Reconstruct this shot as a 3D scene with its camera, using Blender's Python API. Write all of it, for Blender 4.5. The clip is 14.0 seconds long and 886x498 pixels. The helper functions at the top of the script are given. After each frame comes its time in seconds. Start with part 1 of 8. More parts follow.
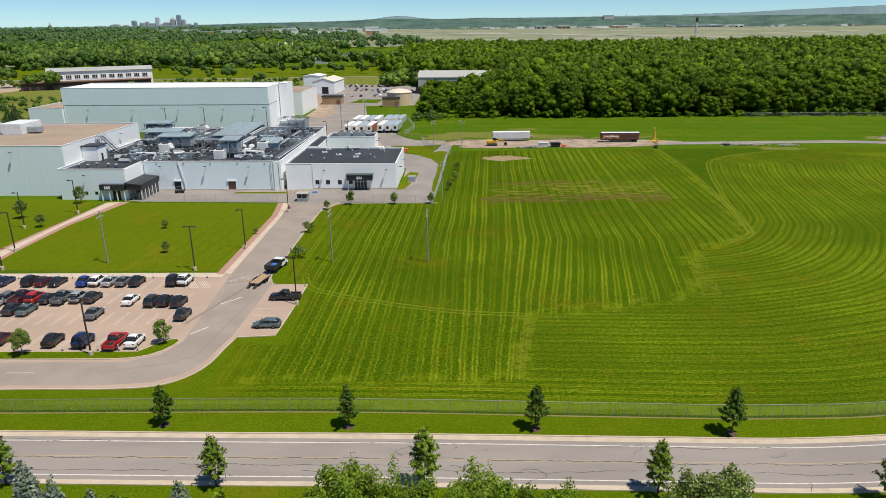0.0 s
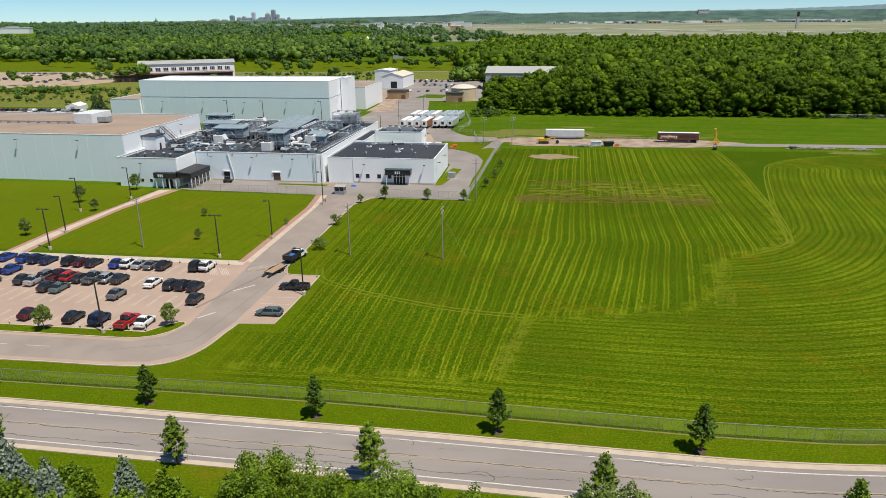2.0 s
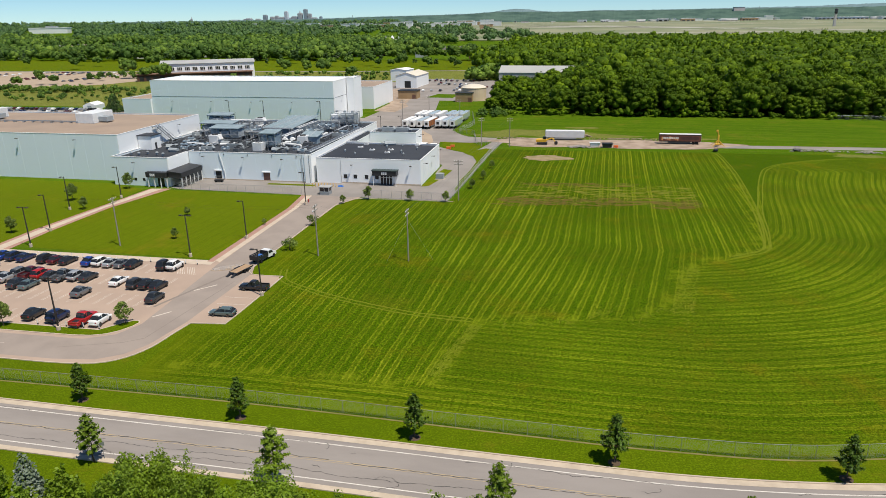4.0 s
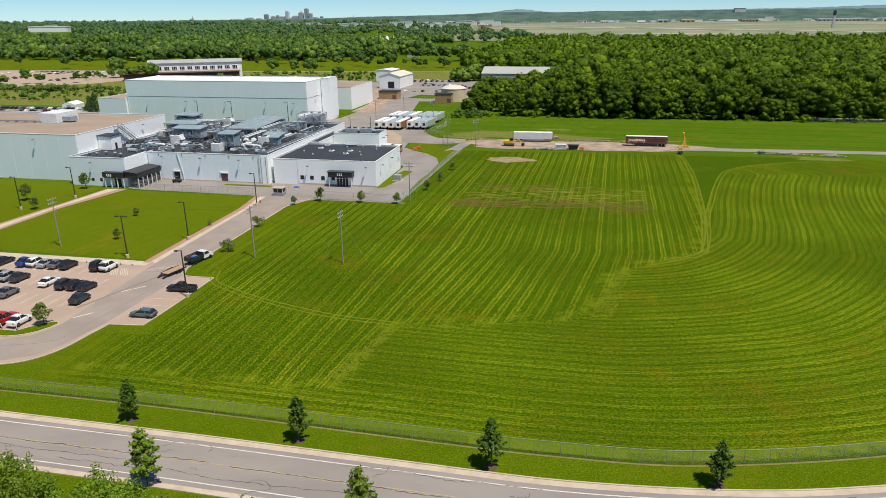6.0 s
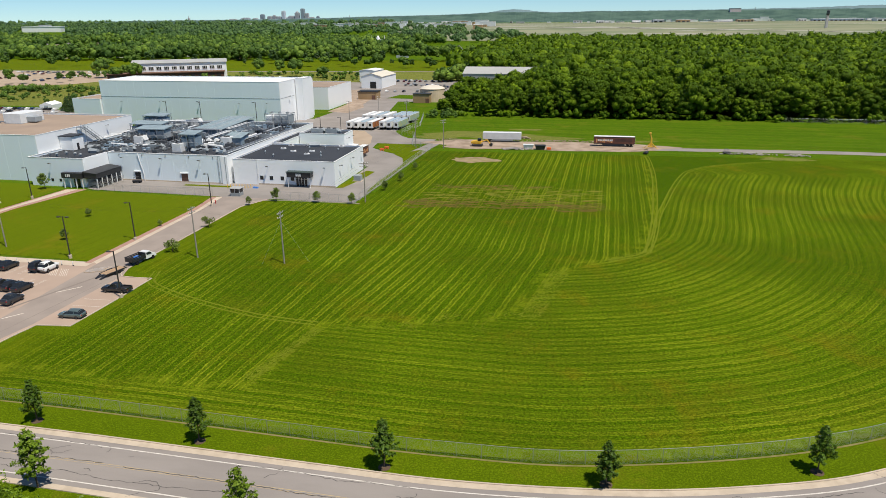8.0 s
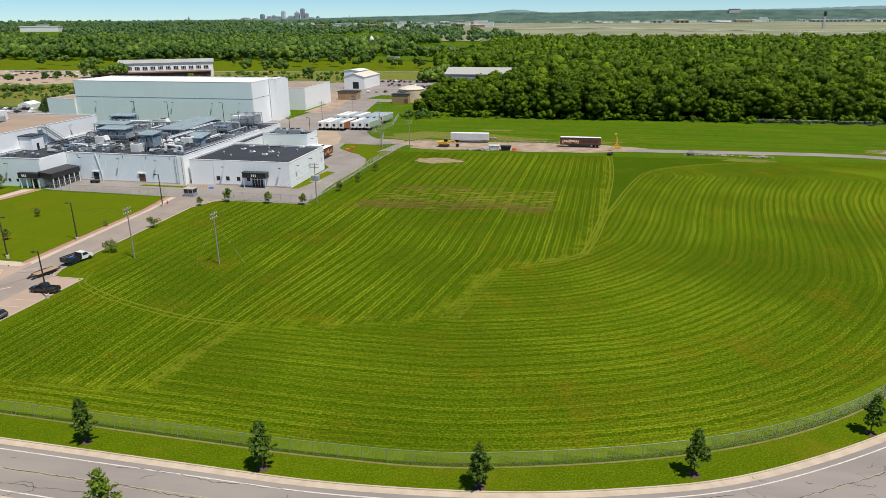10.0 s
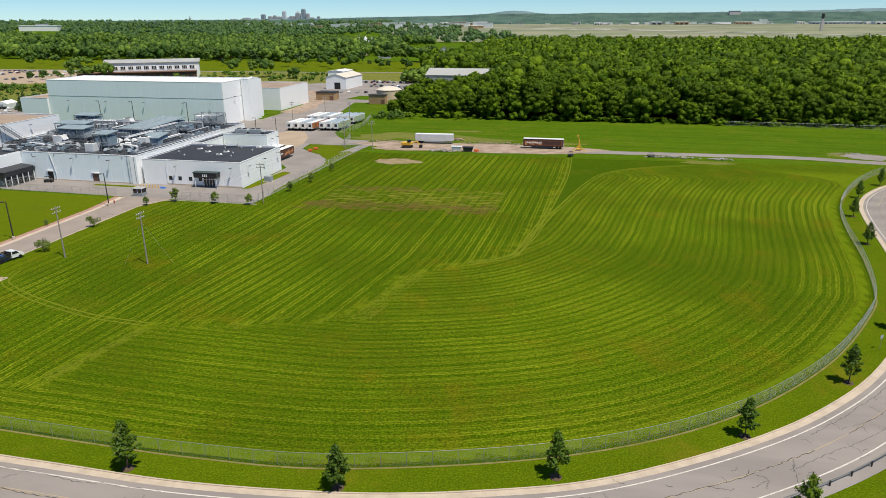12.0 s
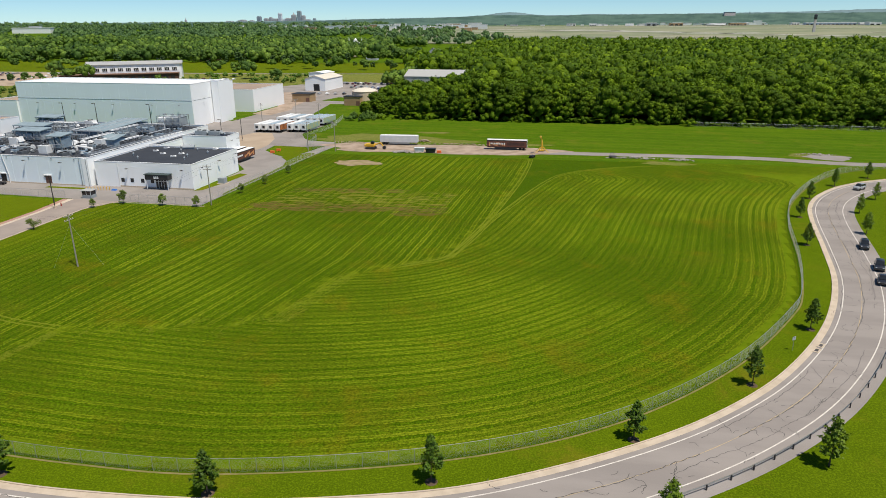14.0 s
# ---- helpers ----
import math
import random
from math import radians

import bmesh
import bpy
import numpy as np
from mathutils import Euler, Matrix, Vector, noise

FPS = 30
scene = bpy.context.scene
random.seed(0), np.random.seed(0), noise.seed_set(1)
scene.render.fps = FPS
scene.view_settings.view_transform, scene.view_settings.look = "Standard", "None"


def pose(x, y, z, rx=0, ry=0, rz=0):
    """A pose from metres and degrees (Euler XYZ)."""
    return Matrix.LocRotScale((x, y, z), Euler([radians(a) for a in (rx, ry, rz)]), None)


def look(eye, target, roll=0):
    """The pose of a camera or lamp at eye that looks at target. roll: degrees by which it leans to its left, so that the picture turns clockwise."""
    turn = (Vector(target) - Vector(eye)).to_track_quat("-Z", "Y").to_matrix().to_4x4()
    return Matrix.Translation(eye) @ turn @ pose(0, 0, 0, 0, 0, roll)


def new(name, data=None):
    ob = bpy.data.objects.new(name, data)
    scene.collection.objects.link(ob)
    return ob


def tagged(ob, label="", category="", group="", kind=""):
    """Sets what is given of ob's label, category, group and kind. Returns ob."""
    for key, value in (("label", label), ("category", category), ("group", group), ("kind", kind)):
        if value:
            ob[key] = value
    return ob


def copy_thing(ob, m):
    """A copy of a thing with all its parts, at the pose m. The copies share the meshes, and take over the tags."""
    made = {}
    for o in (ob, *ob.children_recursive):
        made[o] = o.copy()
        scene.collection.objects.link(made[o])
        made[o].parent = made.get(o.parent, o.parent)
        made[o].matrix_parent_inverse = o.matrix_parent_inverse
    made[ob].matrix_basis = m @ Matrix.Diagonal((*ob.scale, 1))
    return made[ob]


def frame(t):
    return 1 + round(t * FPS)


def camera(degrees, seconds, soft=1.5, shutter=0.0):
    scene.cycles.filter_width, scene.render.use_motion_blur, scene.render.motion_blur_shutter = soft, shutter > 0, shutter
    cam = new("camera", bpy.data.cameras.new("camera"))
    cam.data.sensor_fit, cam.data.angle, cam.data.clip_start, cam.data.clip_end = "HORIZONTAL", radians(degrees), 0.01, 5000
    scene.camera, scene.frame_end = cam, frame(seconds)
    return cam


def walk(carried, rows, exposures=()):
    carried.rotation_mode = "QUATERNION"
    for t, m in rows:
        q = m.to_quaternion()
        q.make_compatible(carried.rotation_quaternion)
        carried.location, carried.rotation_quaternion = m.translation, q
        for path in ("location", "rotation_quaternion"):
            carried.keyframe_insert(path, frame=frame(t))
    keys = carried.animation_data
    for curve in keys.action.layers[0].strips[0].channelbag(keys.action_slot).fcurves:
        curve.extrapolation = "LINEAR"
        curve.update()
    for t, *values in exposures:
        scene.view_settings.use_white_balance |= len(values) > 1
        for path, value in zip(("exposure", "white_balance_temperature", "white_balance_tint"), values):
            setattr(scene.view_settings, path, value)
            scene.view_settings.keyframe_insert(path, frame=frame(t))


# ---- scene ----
cam = camera(67.0, 14.0, 0.6)
PATH = [
    (0, (-5.376, -0.607, 48.375), (-5.395, 1.289, 47.739), -0.5),
    (0.5, (-1.744, -0.591, 48.442), (-1.775, 1.305, 47.805), -0.5),
    (1, (1.781, -0.466, 48.536), (1.732, 1.429, 47.898), -0.6),
    (1.5, (5.08, -0.242, 48.663), (4.948, 1.647, 48.021), -0.6),
    (2, (8.41, 0.156, 48.804), (8.155, 2.031, 48.156), -0.5),
    (2.5, (11.644, 0.696, 48.92), (11.331, 2.561, 48.27), -0.6),
    (3, (14.997, 1.361, 49.055), (14.668, 3.224, 48.405), -0.7),
    (5.5, (32.745, 4.697, 49.705), (32.393, 6.555, 49.052), -0.6),
    (6, (36.26, 5.336, 49.721), (35.911, 7.195, 49.07), -0.5),
    (6.5, (39.481, 5.813, 49.725), (39.135, 7.672, 49.074), -0.5),
    (7, (42.401, 6.305, 49.716), (42.056, 8.165, 49.065), -0.5),
    (7.5, (45.315, 6.841, 49.708), (44.971, 8.7, 49.057), -0.4),
    (8, (48.385, 7.453, 49.724), (48.041, 9.313, 49.073), -0.5),
    (10.5, (66.251, 10.735, 49.814), (65.902, 12.594, 49.164), -0.4),
    (11, (70.095, 11.418, 49.812), (69.744, 13.277, 49.163), -0.4),
    (11.5, (74.159, 12.179, 49.836), (73.807, 14.037, 49.187), -0.3),
    (12, (78.191, 12.975, 49.788), (77.838, 14.833, 49.14), -0.2),
    (12.5, (81.998, 13.85, 49.71), (81.645, 15.709, 49.063), -0.3),
    (13, (85.579, 14.822, 49.589), (85.225, 16.681, 48.943), -0.4),
    (13.5, (88.986, 15.767, 49.51), (88.633, 17.628, 48.865), -0.3),
    (14, (91.917, 16.519, 49.451), (91.568, 18.38, 48.807), -0.3),
]
walk(cam, [(t, look(eye, target, roll)) for t, eye, target, roll in PATH])

# ---- light ----
SUN_DIR = Vector((0.330, -0.215, 0.920)).normalized()
world = bpy.data.worlds.new("sky")
scene.world = world
world.use_nodes = True
sky = world.node_tree.nodes.new("ShaderNodeTexSky")
sky.sky_type = "NISHITA"
sky.sun_disc = False
sky.sun_elevation = math.asin(SUN_DIR.z)
sky.sun_rotation = math.atan2(SUN_DIR.x, SUN_DIR.y)
sky.altitude = 150.0
sky.air_density, sky.dust_density, sky.ozone_density = 0.6, 0.0, 6.0
background = world.node_tree.nodes["Background"]
background.inputs["Strength"].default_value = 0.097
tint = world.node_tree.nodes.new("ShaderNodeMix")
tint.data_type, tint.blend_type = "RGBA", "MULTIPLY"
tint.inputs[0].default_value = 1.0
tint.inputs[7].default_value = (0.82, 0.96, 0.95, 1)
world.node_tree.links.new(sky.outputs[0], tint.inputs[6])
world.node_tree.links.new(tint.outputs[2], background.inputs["Color"])
sun = new("sun", bpy.data.lights.new("sun", "SUN"))
sun.data.energy, sun.data.angle, sun.data.color = 4.5, radians(0.53), (1.0, 0.935, 0.82)
sun.matrix_world = look(SUN_DIR * 400, (0, 0, 0))
scene.view_settings.exposure = 0.2

# ---- materials ----
MATS = {}


def nodes_of(name):
    m = bpy.data.materials.new(name)
    m.use_nodes = True
    return m, m.node_tree.nodes, m.node_tree.links, m.node_tree.nodes["Principled BSDF"]


def math_node(nt, op, a, b=None, c=None):
    n = nt.nodes.new("ShaderNodeMath")
    n.operation = op
    for i, v in enumerate((a, b, c)):
        if v is None:
            continue
        if isinstance(v, (int, float)):
            n.inputs[i].default_value = v
        else:
            nt.links.new(v, n.inputs[i])
    return n.outputs[0]


def mix_colour(nt, fac, a, b, blend="MIX"):
    n = nt.nodes.new("ShaderNodeMix")
    n.data_type, n.blend_type = "RGBA", blend
    for i, v in ((0, fac), (6, a), (7, b)):
        if isinstance(v, (int, float)):
            n.inputs[i].default_value = v
        elif isinstance(v, tuple):
            n.inputs[i].default_value = (*v, 1)
        else:
            nt.links.new(v, n.inputs[i])
    return n.outputs[2]


def noise_of(nt, scale, detail=3.0, rough=0.55, stretch=None):
    geo = nt.nodes.new("ShaderNodeNewGeometry")
    n = nt.nodes.new("ShaderNodeTexNoise")
    n.inputs["Scale"].default_value, n.inputs["Detail"].default_value, n.inputs["Roughness"].default_value = scale, detail, rough
    v = geo.outputs["Position"]
    if stretch:
        mp = nt.nodes.new("ShaderNodeMapping")
        mp.inputs["Scale"].default_value = stretch
        nt.links.new(v, mp.inputs["Vector"])
        v = mp.outputs[0]
    nt.links.new(v, n.inputs["Vector"])
    return n.outputs["Fac"]


def contrast(nt, v, lo, hi):
    n = nt.nodes.new("ShaderNodeMapRange")
    n.interpolation_type = "SMOOTHSTEP"
    n.inputs["From Min"].default_value, n.inputs["From Max"].default_value = lo, hi
    nt.links.new(v, n.inputs["Value"])
    return n.outputs[0]


def bump(nt, bsdf, v, strength, dist):
    b = nt.nodes.new("ShaderNodeBump")
    b.inputs["Strength"].default_value, b.inputs["Distance"].default_value = strength, dist
    nt.links.new(v, b.inputs["Height"])
    nt.links.new(b.outputs[0], bsdf.inputs["Normal"])


def surface(name, c1, c2=None, large=0.3, fine=8.0, rough=0.8, metal=0.0, relief=0.0, vary=0.0, stretch=None):
    """A painted, paved or metal surface: two colours mingled at a large and a fine scale."""
    if name in MATS:
        return MATS[name]
    m, ns, ln, p = nodes_of(name)
    nt = m.node_tree
    c2 = c2 or tuple(x * 0.86 for x in c1)
    a = contrast(nt, noise_of(nt, large, 4, stretch=stretch), 0.35, 0.68)
    f = noise_of(nt, fine, 3)
    fac = math_node(nt, "ADD", math_node(nt, "MULTIPLY", a, 0.6), math_node(nt, "MULTIPLY", f, 0.4))
    col = mix_colour(nt, fac, c1, c2)
    if vary:
        info = ns.new("ShaderNodeObjectInfo")
        hsv = ns.new("ShaderNodeHueSaturation")
        ln.new(math_node(nt, "MULTIPLY_ADD", info.outputs["Random"], vary, 1 - vary / 2), hsv.inputs["Value"])
        ln.new(col, hsv.inputs["Color"])
        col = hsv.outputs[0]
    ln.new(col, p.inputs["Base Color"])
    ln.new(math_node(nt, "MULTIPLY_ADD", f, 0.2, max(rough - 0.1, 0.02)), p.inputs["Roughness"])
    p.inputs["Metallic"].default_value = metal
    if rough >= 0.85:
        p.inputs["Specular IOR Level"].default_value = 0.12
    if relief:
        bump(nt, p, f, 0.6, relief)
    MATS[name] = m
    return m


def paint(name, c, rough=0.35, coat=0.0, metal=0.0):
    if name in MATS:
        return MATS[name]
    m, ns, ln, p = nodes_of(name)
    nt = m.node_tree
    f = noise_of(nt, 3.0, 4)
    ln.new(mix_colour(nt, f, c, tuple(min(1, x * 0.85 + 0.01) for x in c)), p.inputs["Base Color"])
    p.inputs["Roughness"].default_value, p.inputs["Metallic"].default_value = rough, metal
    p.inputs["Coat Weight"].default_value = coat
    MATS[name] = m
    return m


def foliage(name, c1, c2, c3, tree_scale=0.09, canopy=0.0):
    """Leaves: each differs a little, and each tree from its neighbour; light shines through."""
    m, ns, ln, p = nodes_of(name)
    nt = m.node_tree
    geo = ns.new("ShaderNodeNewGeometry")
    info = ns.new("ShaderNodeObjectInfo")
    col = mix_colour(nt, geo.outputs["Random Per Island"], c1, c2)
    col = mix_colour(nt, contrast(nt, noise_of(nt, tree_scale, 2), 0.38, 0.64), col, c3)
    hsv = ns.new("ShaderNodeHueSaturation")
    ln.new(math_node(nt, "MULTIPLY_ADD", info.outputs["Random"], 0.3, 0.85), hsv.inputs["Value"])
    ln.new(col, hsv.inputs["Color"])
    col = hsv.outputs[0]
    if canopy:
        # shade in the gaps between leaves, painted as darker specks; also drives the bump
        leaf_gap_shade = noise_of(nt, canopy, 4, 0.75)
        col = mix_colour(nt, math_node(nt, "MULTIPLY", contrast(nt, leaf_gap_shade, 0.60, 0.42), 0.62), col, tuple(0.42 * x for x in c1))
        bump(nt, p, leaf_gap_shade, 0.8, 0.6)
    ln.new(col, p.inputs["Base Color"])
    p.inputs["Roughness"].default_value = 0.55
    p.inputs["Specular IOR Level"].default_value = 0.12 if canopy else 0.25
    tr = ns.new("ShaderNodeBsdfTranslucent")
    ln.new(col, tr.inputs["Color"])
    mx = ns.new("ShaderNodeMixShader")
    mx.inputs[0].default_value = 0.2
    ln.new(p.outputs[0], mx.inputs[1])
    ln.new(tr.outputs[0], mx.inputs[2])
    ln.new(mx.outputs[0], ns["Material Output"].inputs["Surface"])
    return m


def turf(name, c1, c2, dry, relief=0.05, stripe=None, field=False):
    """Grass: clumps, drier patches and, where mown, the swaths that the mower left."""
    m, ns, ln, p = nodes_of(name)
    nt = m.node_tree
    big = contrast(nt, noise_of(nt, 0.035, 5, 0.6), 0.3, 0.72)
    mid = contrast(nt, noise_of(nt, 0.35, 4, 0.65), 0.3, 0.72)
    fine = noise_of(nt, 4.5, 4, 0.75)
    gap_shade = contrast(nt, noise_of(nt, 5.0, 3, 0.75), 0.45, 0.60)
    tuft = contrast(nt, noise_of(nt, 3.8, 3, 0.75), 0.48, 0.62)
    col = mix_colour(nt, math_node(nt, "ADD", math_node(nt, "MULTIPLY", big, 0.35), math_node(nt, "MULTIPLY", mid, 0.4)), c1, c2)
    # gaps darkened and tufts brightened: shading of the relief put into the colour
    col = mix_colour(nt, math_node(nt, "MULTIPLY", gap_shade, 0.66 if field else 0.36), col, tuple(x * 0.30 for x in c1))
    col = mix_colour(nt, math_node(nt, "MULTIPLY", tuft, 0.58 if field else 0.3), col, tuple(x * 2.1 for x in c2))
    dryness = contrast(nt, noise_of(nt, 0.06, 6, 0.75), 0.52, 0.74)
    col = mix_colour(nt, math_node(nt, "MULTIPLY", dryness, 0.55), col, tuple(0.5 * (x + y) for x, y in zip(dry, (0.16, 0.11, 0.01))))
    geo = ns.new("ShaderNodeNewGeometry")
    sep = ns.new("ShaderNodeSeparateXYZ")
    ln.new(geo.outputs["Position"], sep.inputs[0])
    height = fine

    def swath(coord, width):
        wob = math_node(nt, "MULTIPLY_ADD", noise_of(nt, 0.06, 2), 1.6, math_node(nt, "MULTIPLY", noise_of(nt, 2.5, 3, 0.7), 0.5))
        u = math_node(nt, "DIVIDE", math_node(nt, "ADD", coord, wob), width)
        fr = math_node(nt, "FRACT", u)
        tri = math_node(nt, "ABSOLUTE", math_node(nt, "SUBTRACT", fr, 0.5))
        # lighter clippings lie in a narrow row at the edge of each swath
        row = contrast(nt, tri, 0.32, 0.44)
        odd = math_node(nt, "FRACT", math_node(nt, "MULTIPLY", math_node(nt, "FLOOR", u), 0.5))
        return row, odd

    if field:
        zone = ns.new("ShaderNodeAttribute")
        zone.attribute_name = "zone"
        dist = ns.new("ShaderNodeAttribute")
        dist.attribute_name = "swath"
        inside = contrast(nt, math_node(nt, "MULTIPLY_ADD", fine, 3.0, math_node(nt, "SUBTRACT", zone.outputs["Fac"], 1.5)), -0.4, 0.4)
        across = ns.new("ShaderNodeAttribute")
        across.attribute_name = "straight"
        outside = math_node(nt, "SUBTRACT", 1.0, inside)

        def bands(coord, width, duty, soft, seed):
            """Light swaths with brighter wisps along their edges, each of its own strength."""
            wob = math_node(nt, "MULTIPLY_ADD", noise_of(nt, 0.05, 2), 0.9, math_node(nt, "MULTIPLY", noise_of(nt, 0.7, 4, 0.75), 1.1))
            u = math_node(nt, "DIVIDE", math_node(nt, "ADD", coord, wob), width)
            tri = math_node(nt, "ABSOLUTE", math_node(nt, "SUBTRACT", math_node(nt, "FRACT", u), 0.5))
            broad = contrast(nt, tri, duty + soft, duty - soft)
            rim = math_node(nt, "SUBTRACT", 1.0, contrast(nt, math_node(nt, "ABSOLUTE", math_node(nt, "SUBTRACT", tri, duty * 0.86)), 0.02, 0.10))
            white = ns.new("ShaderNodeTexWhiteNoise")
            white.noise_dimensions = "1D"
            ln.new(math_node(nt, "ADD", math_node(nt, "FLOOR", u), seed), white.inputs["W"])
            own = math_node(nt, "MULTIPLY_ADD", white.outputs["Value"], 0.7, 0.3)
            return math_node(nt, "MULTIPLY", broad, own), math_node(nt, "MULTIPLY", rim, own)

        b1, e1 = bands(across.outputs["Fac"], 2.35, 0.21, 0.07, 3.0)
        b1 = math_node(nt, "MULTIPLY", b1, 0.62)
        b2, e2 = bands(dist.outputs["Fac"], 1.55, 0.20, 0.10, 11.0)
        b3, _ = bands(dist.outputs["Fac"], 3.1, 0.25, 0.14, 29.0)
        broad = math_node(nt, "ADD", math_node(nt, "MULTIPLY", b1, inside), math_node(nt, "MULTIPLY", math_node(nt, "MULTIPLY_ADD", b3, 0.6, math_node(nt, "MULTIPLY", b2, 0.9)), outside))
        rim = math_node(nt, "ADD", math_node(nt, "MULTIPLY", e1, inside), math_node(nt, "MULTIPLY", math_node(nt, "MULTIPLY", e2, 0.8), outside))
        col = mix_colour(nt, math_node(nt, "MULTIPLY", outside, 0.12), col, tuple(x * 1.35 for x in c2))
        broken = contrast(nt, noise_of(nt, 2.6, 3, 0.75), 0.36, 0.52)
        strength = math_node(nt, "MULTIPLY_ADD", contrast(nt, noise_of(nt, 0.022, 3, 0.6), 0.36, 0.62), 0.55, 0.45)
        col = mix_colour(nt, math_node(nt, "MULTIPLY", math_node(nt, "MULTIPLY", broad, strength), 0.72), col, tuple(0.6 * x + 0.4 * y for x, y in zip(dry, c2)))
        rows = math_node(nt, "MULTIPLY", math_node(nt, "MULTIPLY", rim, broken), strength)
        col = mix_colour(nt, math_node(nt, "MINIMUM", math_node(nt, "MULTIPLY", rows, 1.25), 1.0), col, tuple(1.1 * x for x in dry))
        height = math_node(nt, "ADD", fine, math_node(nt, "MULTIPLY", rows, 0.8))
        shade = contrast(nt, noise_of(nt, 0.03, 4, 0.6), 0.36, 0.66)
        col = mix_colour(nt, math_node(nt, "MULTIPLY", shade, 0.42), col, tuple(x * 0.62 for x in c1))
        olive = contrast(nt, noise_of(nt, 0.05, 6, 0.75), 0.52, 0.70)
        col = mix_colour(nt, math_node(nt, "MULTIPLY", olive, 0.5), col, (0.165, 0.130, 0.006))
        # a coarser dark grain in the cut grass
        dark_grain = contrast(nt, noise_of(nt, 2.4, 3, 0.8), 0.54, 0.42)
        col = mix_colour(nt, math_node(nt, "MULTIPLY", dark_grain, 0.55), col, tuple(x * 0.30 for x in c1))
        # short smooth lawn beside the car park and the drive
        lawn = contrast(nt, math_node(nt, "MULTIPLY_ADD", noise_of(nt, 0.12, 4, 0.7), 16.0, sep.outputs[0]), -19.0, -36.0)
        soft = mix_colour(nt, mid, (0.086, 0.119, 0.0022), (0.118, 0.148, 0.003))
        soft = mix_colour(nt, math_node(nt, "MULTIPLY", gap_shade, 0.3), soft, c1)
        col = mix_colour(nt, math_node(nt, "MULTIPLY", lawn, 0.8), col, soft)
        # a smooth unraked strip beside the fence
        strip = contrast(nt, math_node(nt, "MULTIPLY_ADD", fine, 0.8, dist.outputs["Fac"]), 3.3, 2.7)
        strip = math_node(nt, "MULTIPLY", strip, contrast(nt, sep.outputs[1], 262.0, 250.0))
        col = mix_colour(nt, math_node(nt, "MULTIPLY", strip, 0.85), col, mix_colour(nt, mid, (0.098, 0.150, 0.0034), (0.124, 0.172, 0.005)))
        # turning places and thatch between the two ways of mowing
        edge = math_node(nt, "ABSOLUTE", math_node(nt, "SUBTRACT", zone.outputs["Fac"], 1.0))
        near = math_node(nt, "SUBTRACT", 1.0, contrast(nt, edge, 0.5, 3.2))
        patch = math_node(nt, "MULTIPLY", near, contrast(nt, noise_of(nt, 0.25, 4, 0.8), 0.45, 0.62))
        col = mix_colour(nt, math_node(nt, "MULTIPLY", patch, 0.28), col, dry)
    elif stripe:
        u = math_node(nt, "ADD", math_node(nt, "MULTIPLY", sep.outputs[0], stripe[0]), math_node(nt, "MULTIPLY", sep.outputs[1], stripe[1]))
        r, o = swath(u, stripe[2])
        col = mix_colour(nt, math_node(nt, "MULTIPLY", o, 0.35), col, tuple(x * 0.8 for x in c1))
        col = mix_colour(nt, math_node(nt, "MULTIPLY", r, 0.12), col, dry)
    ln.new(col, p.inputs["Base Color"])
    p.inputs["Roughness"].default_value = 0.9
    p.inputs["Specular IOR Level"].default_value = 0.02
    bump(nt, p, height, 0.9, relief)
    return m


GRASS = turf("lawn_grass", (0.082, 0.121, 0.0026), (0.110, 0.150, 0.0035), (0.205, 0.165, 0.010), stripe=(1, -0.1, 1.6))
VERGE = turf("verge_grass", (0.066, 0.106, 0.002), (0.098, 0.142, 0.003), (0.190, 0.165, 0.012))
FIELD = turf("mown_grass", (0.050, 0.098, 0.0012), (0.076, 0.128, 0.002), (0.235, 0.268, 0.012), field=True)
MEADOW = turf("meadow_grass", (0.046, 0.106, 0.003), (0.100, 0.162, 0.005), (0.190, 0.190, 0.028), relief=0.2, stripe=(0.06, 1.0, 7.0))
ROUGH = turf("rough_grass", (0.120, 0.145, 0.022), (0.205, 0.210, 0.055), (0.300, 0.255, 0.120), relief=0.3)
DUG = surface("dug_turf", (0.150, 0.090, 0.025), (0.085, 0.080, 0.010), 0.5, 3, 0.95, relief=0.05)
THATCH = surface("dead_thatch", (0.200, 0.180, 0.024), (0.105, 0.130, 0.009), 0.4, 3, 0.95, relief=0.05)
DEAD = surface("dead_grass_strip", (0.230, 0.185, 0.080), (0.125, 0.130, 0.025), 0.5, 3, 0.95, relief=0.04)
UNMOWN = turf("long_grass", (0.040, 0.080, 0.0013), (0.056, 0.098, 0.0016), (0.090, 0.110, 0.006))
DRY = turf("dry_clippings", (0.112, 0.146, 0.008), (0.152, 0.176, 0.014), (0.205, 0.195, 0.024))
ASPHALT = surface("worn_asphalt", (0.300, 0.268, 0.245), (0.225, 0.200, 0.184), 0.22, 9, 0.9, relief=0.01, stretch=(0.25, 1, 1))
LOT = surface("lot_paving", (0.425, 0.318, 0.250), (0.345, 0.262, 0.210), 0.10, 9, 0.92, relief=0.01)
SERVICE = surface("service_paving", (0.290, 0.262, 0.242), (0.225, 0.204, 0.188), 0.12, 9, 0.92, relief=0.01)
DRIVE = surface("drive_paving", (0.325, 0.272, 0.235), (0.255, 0.214, 0.188), 0.15, 9, 0.92, relief=0.01)
GUTTER = surface("stained_gutter_concrete", (0.54, 0.45, 0.35), (0.41, 0.335, 0.255), 0.5, 5, 0.92, relief=0.006)
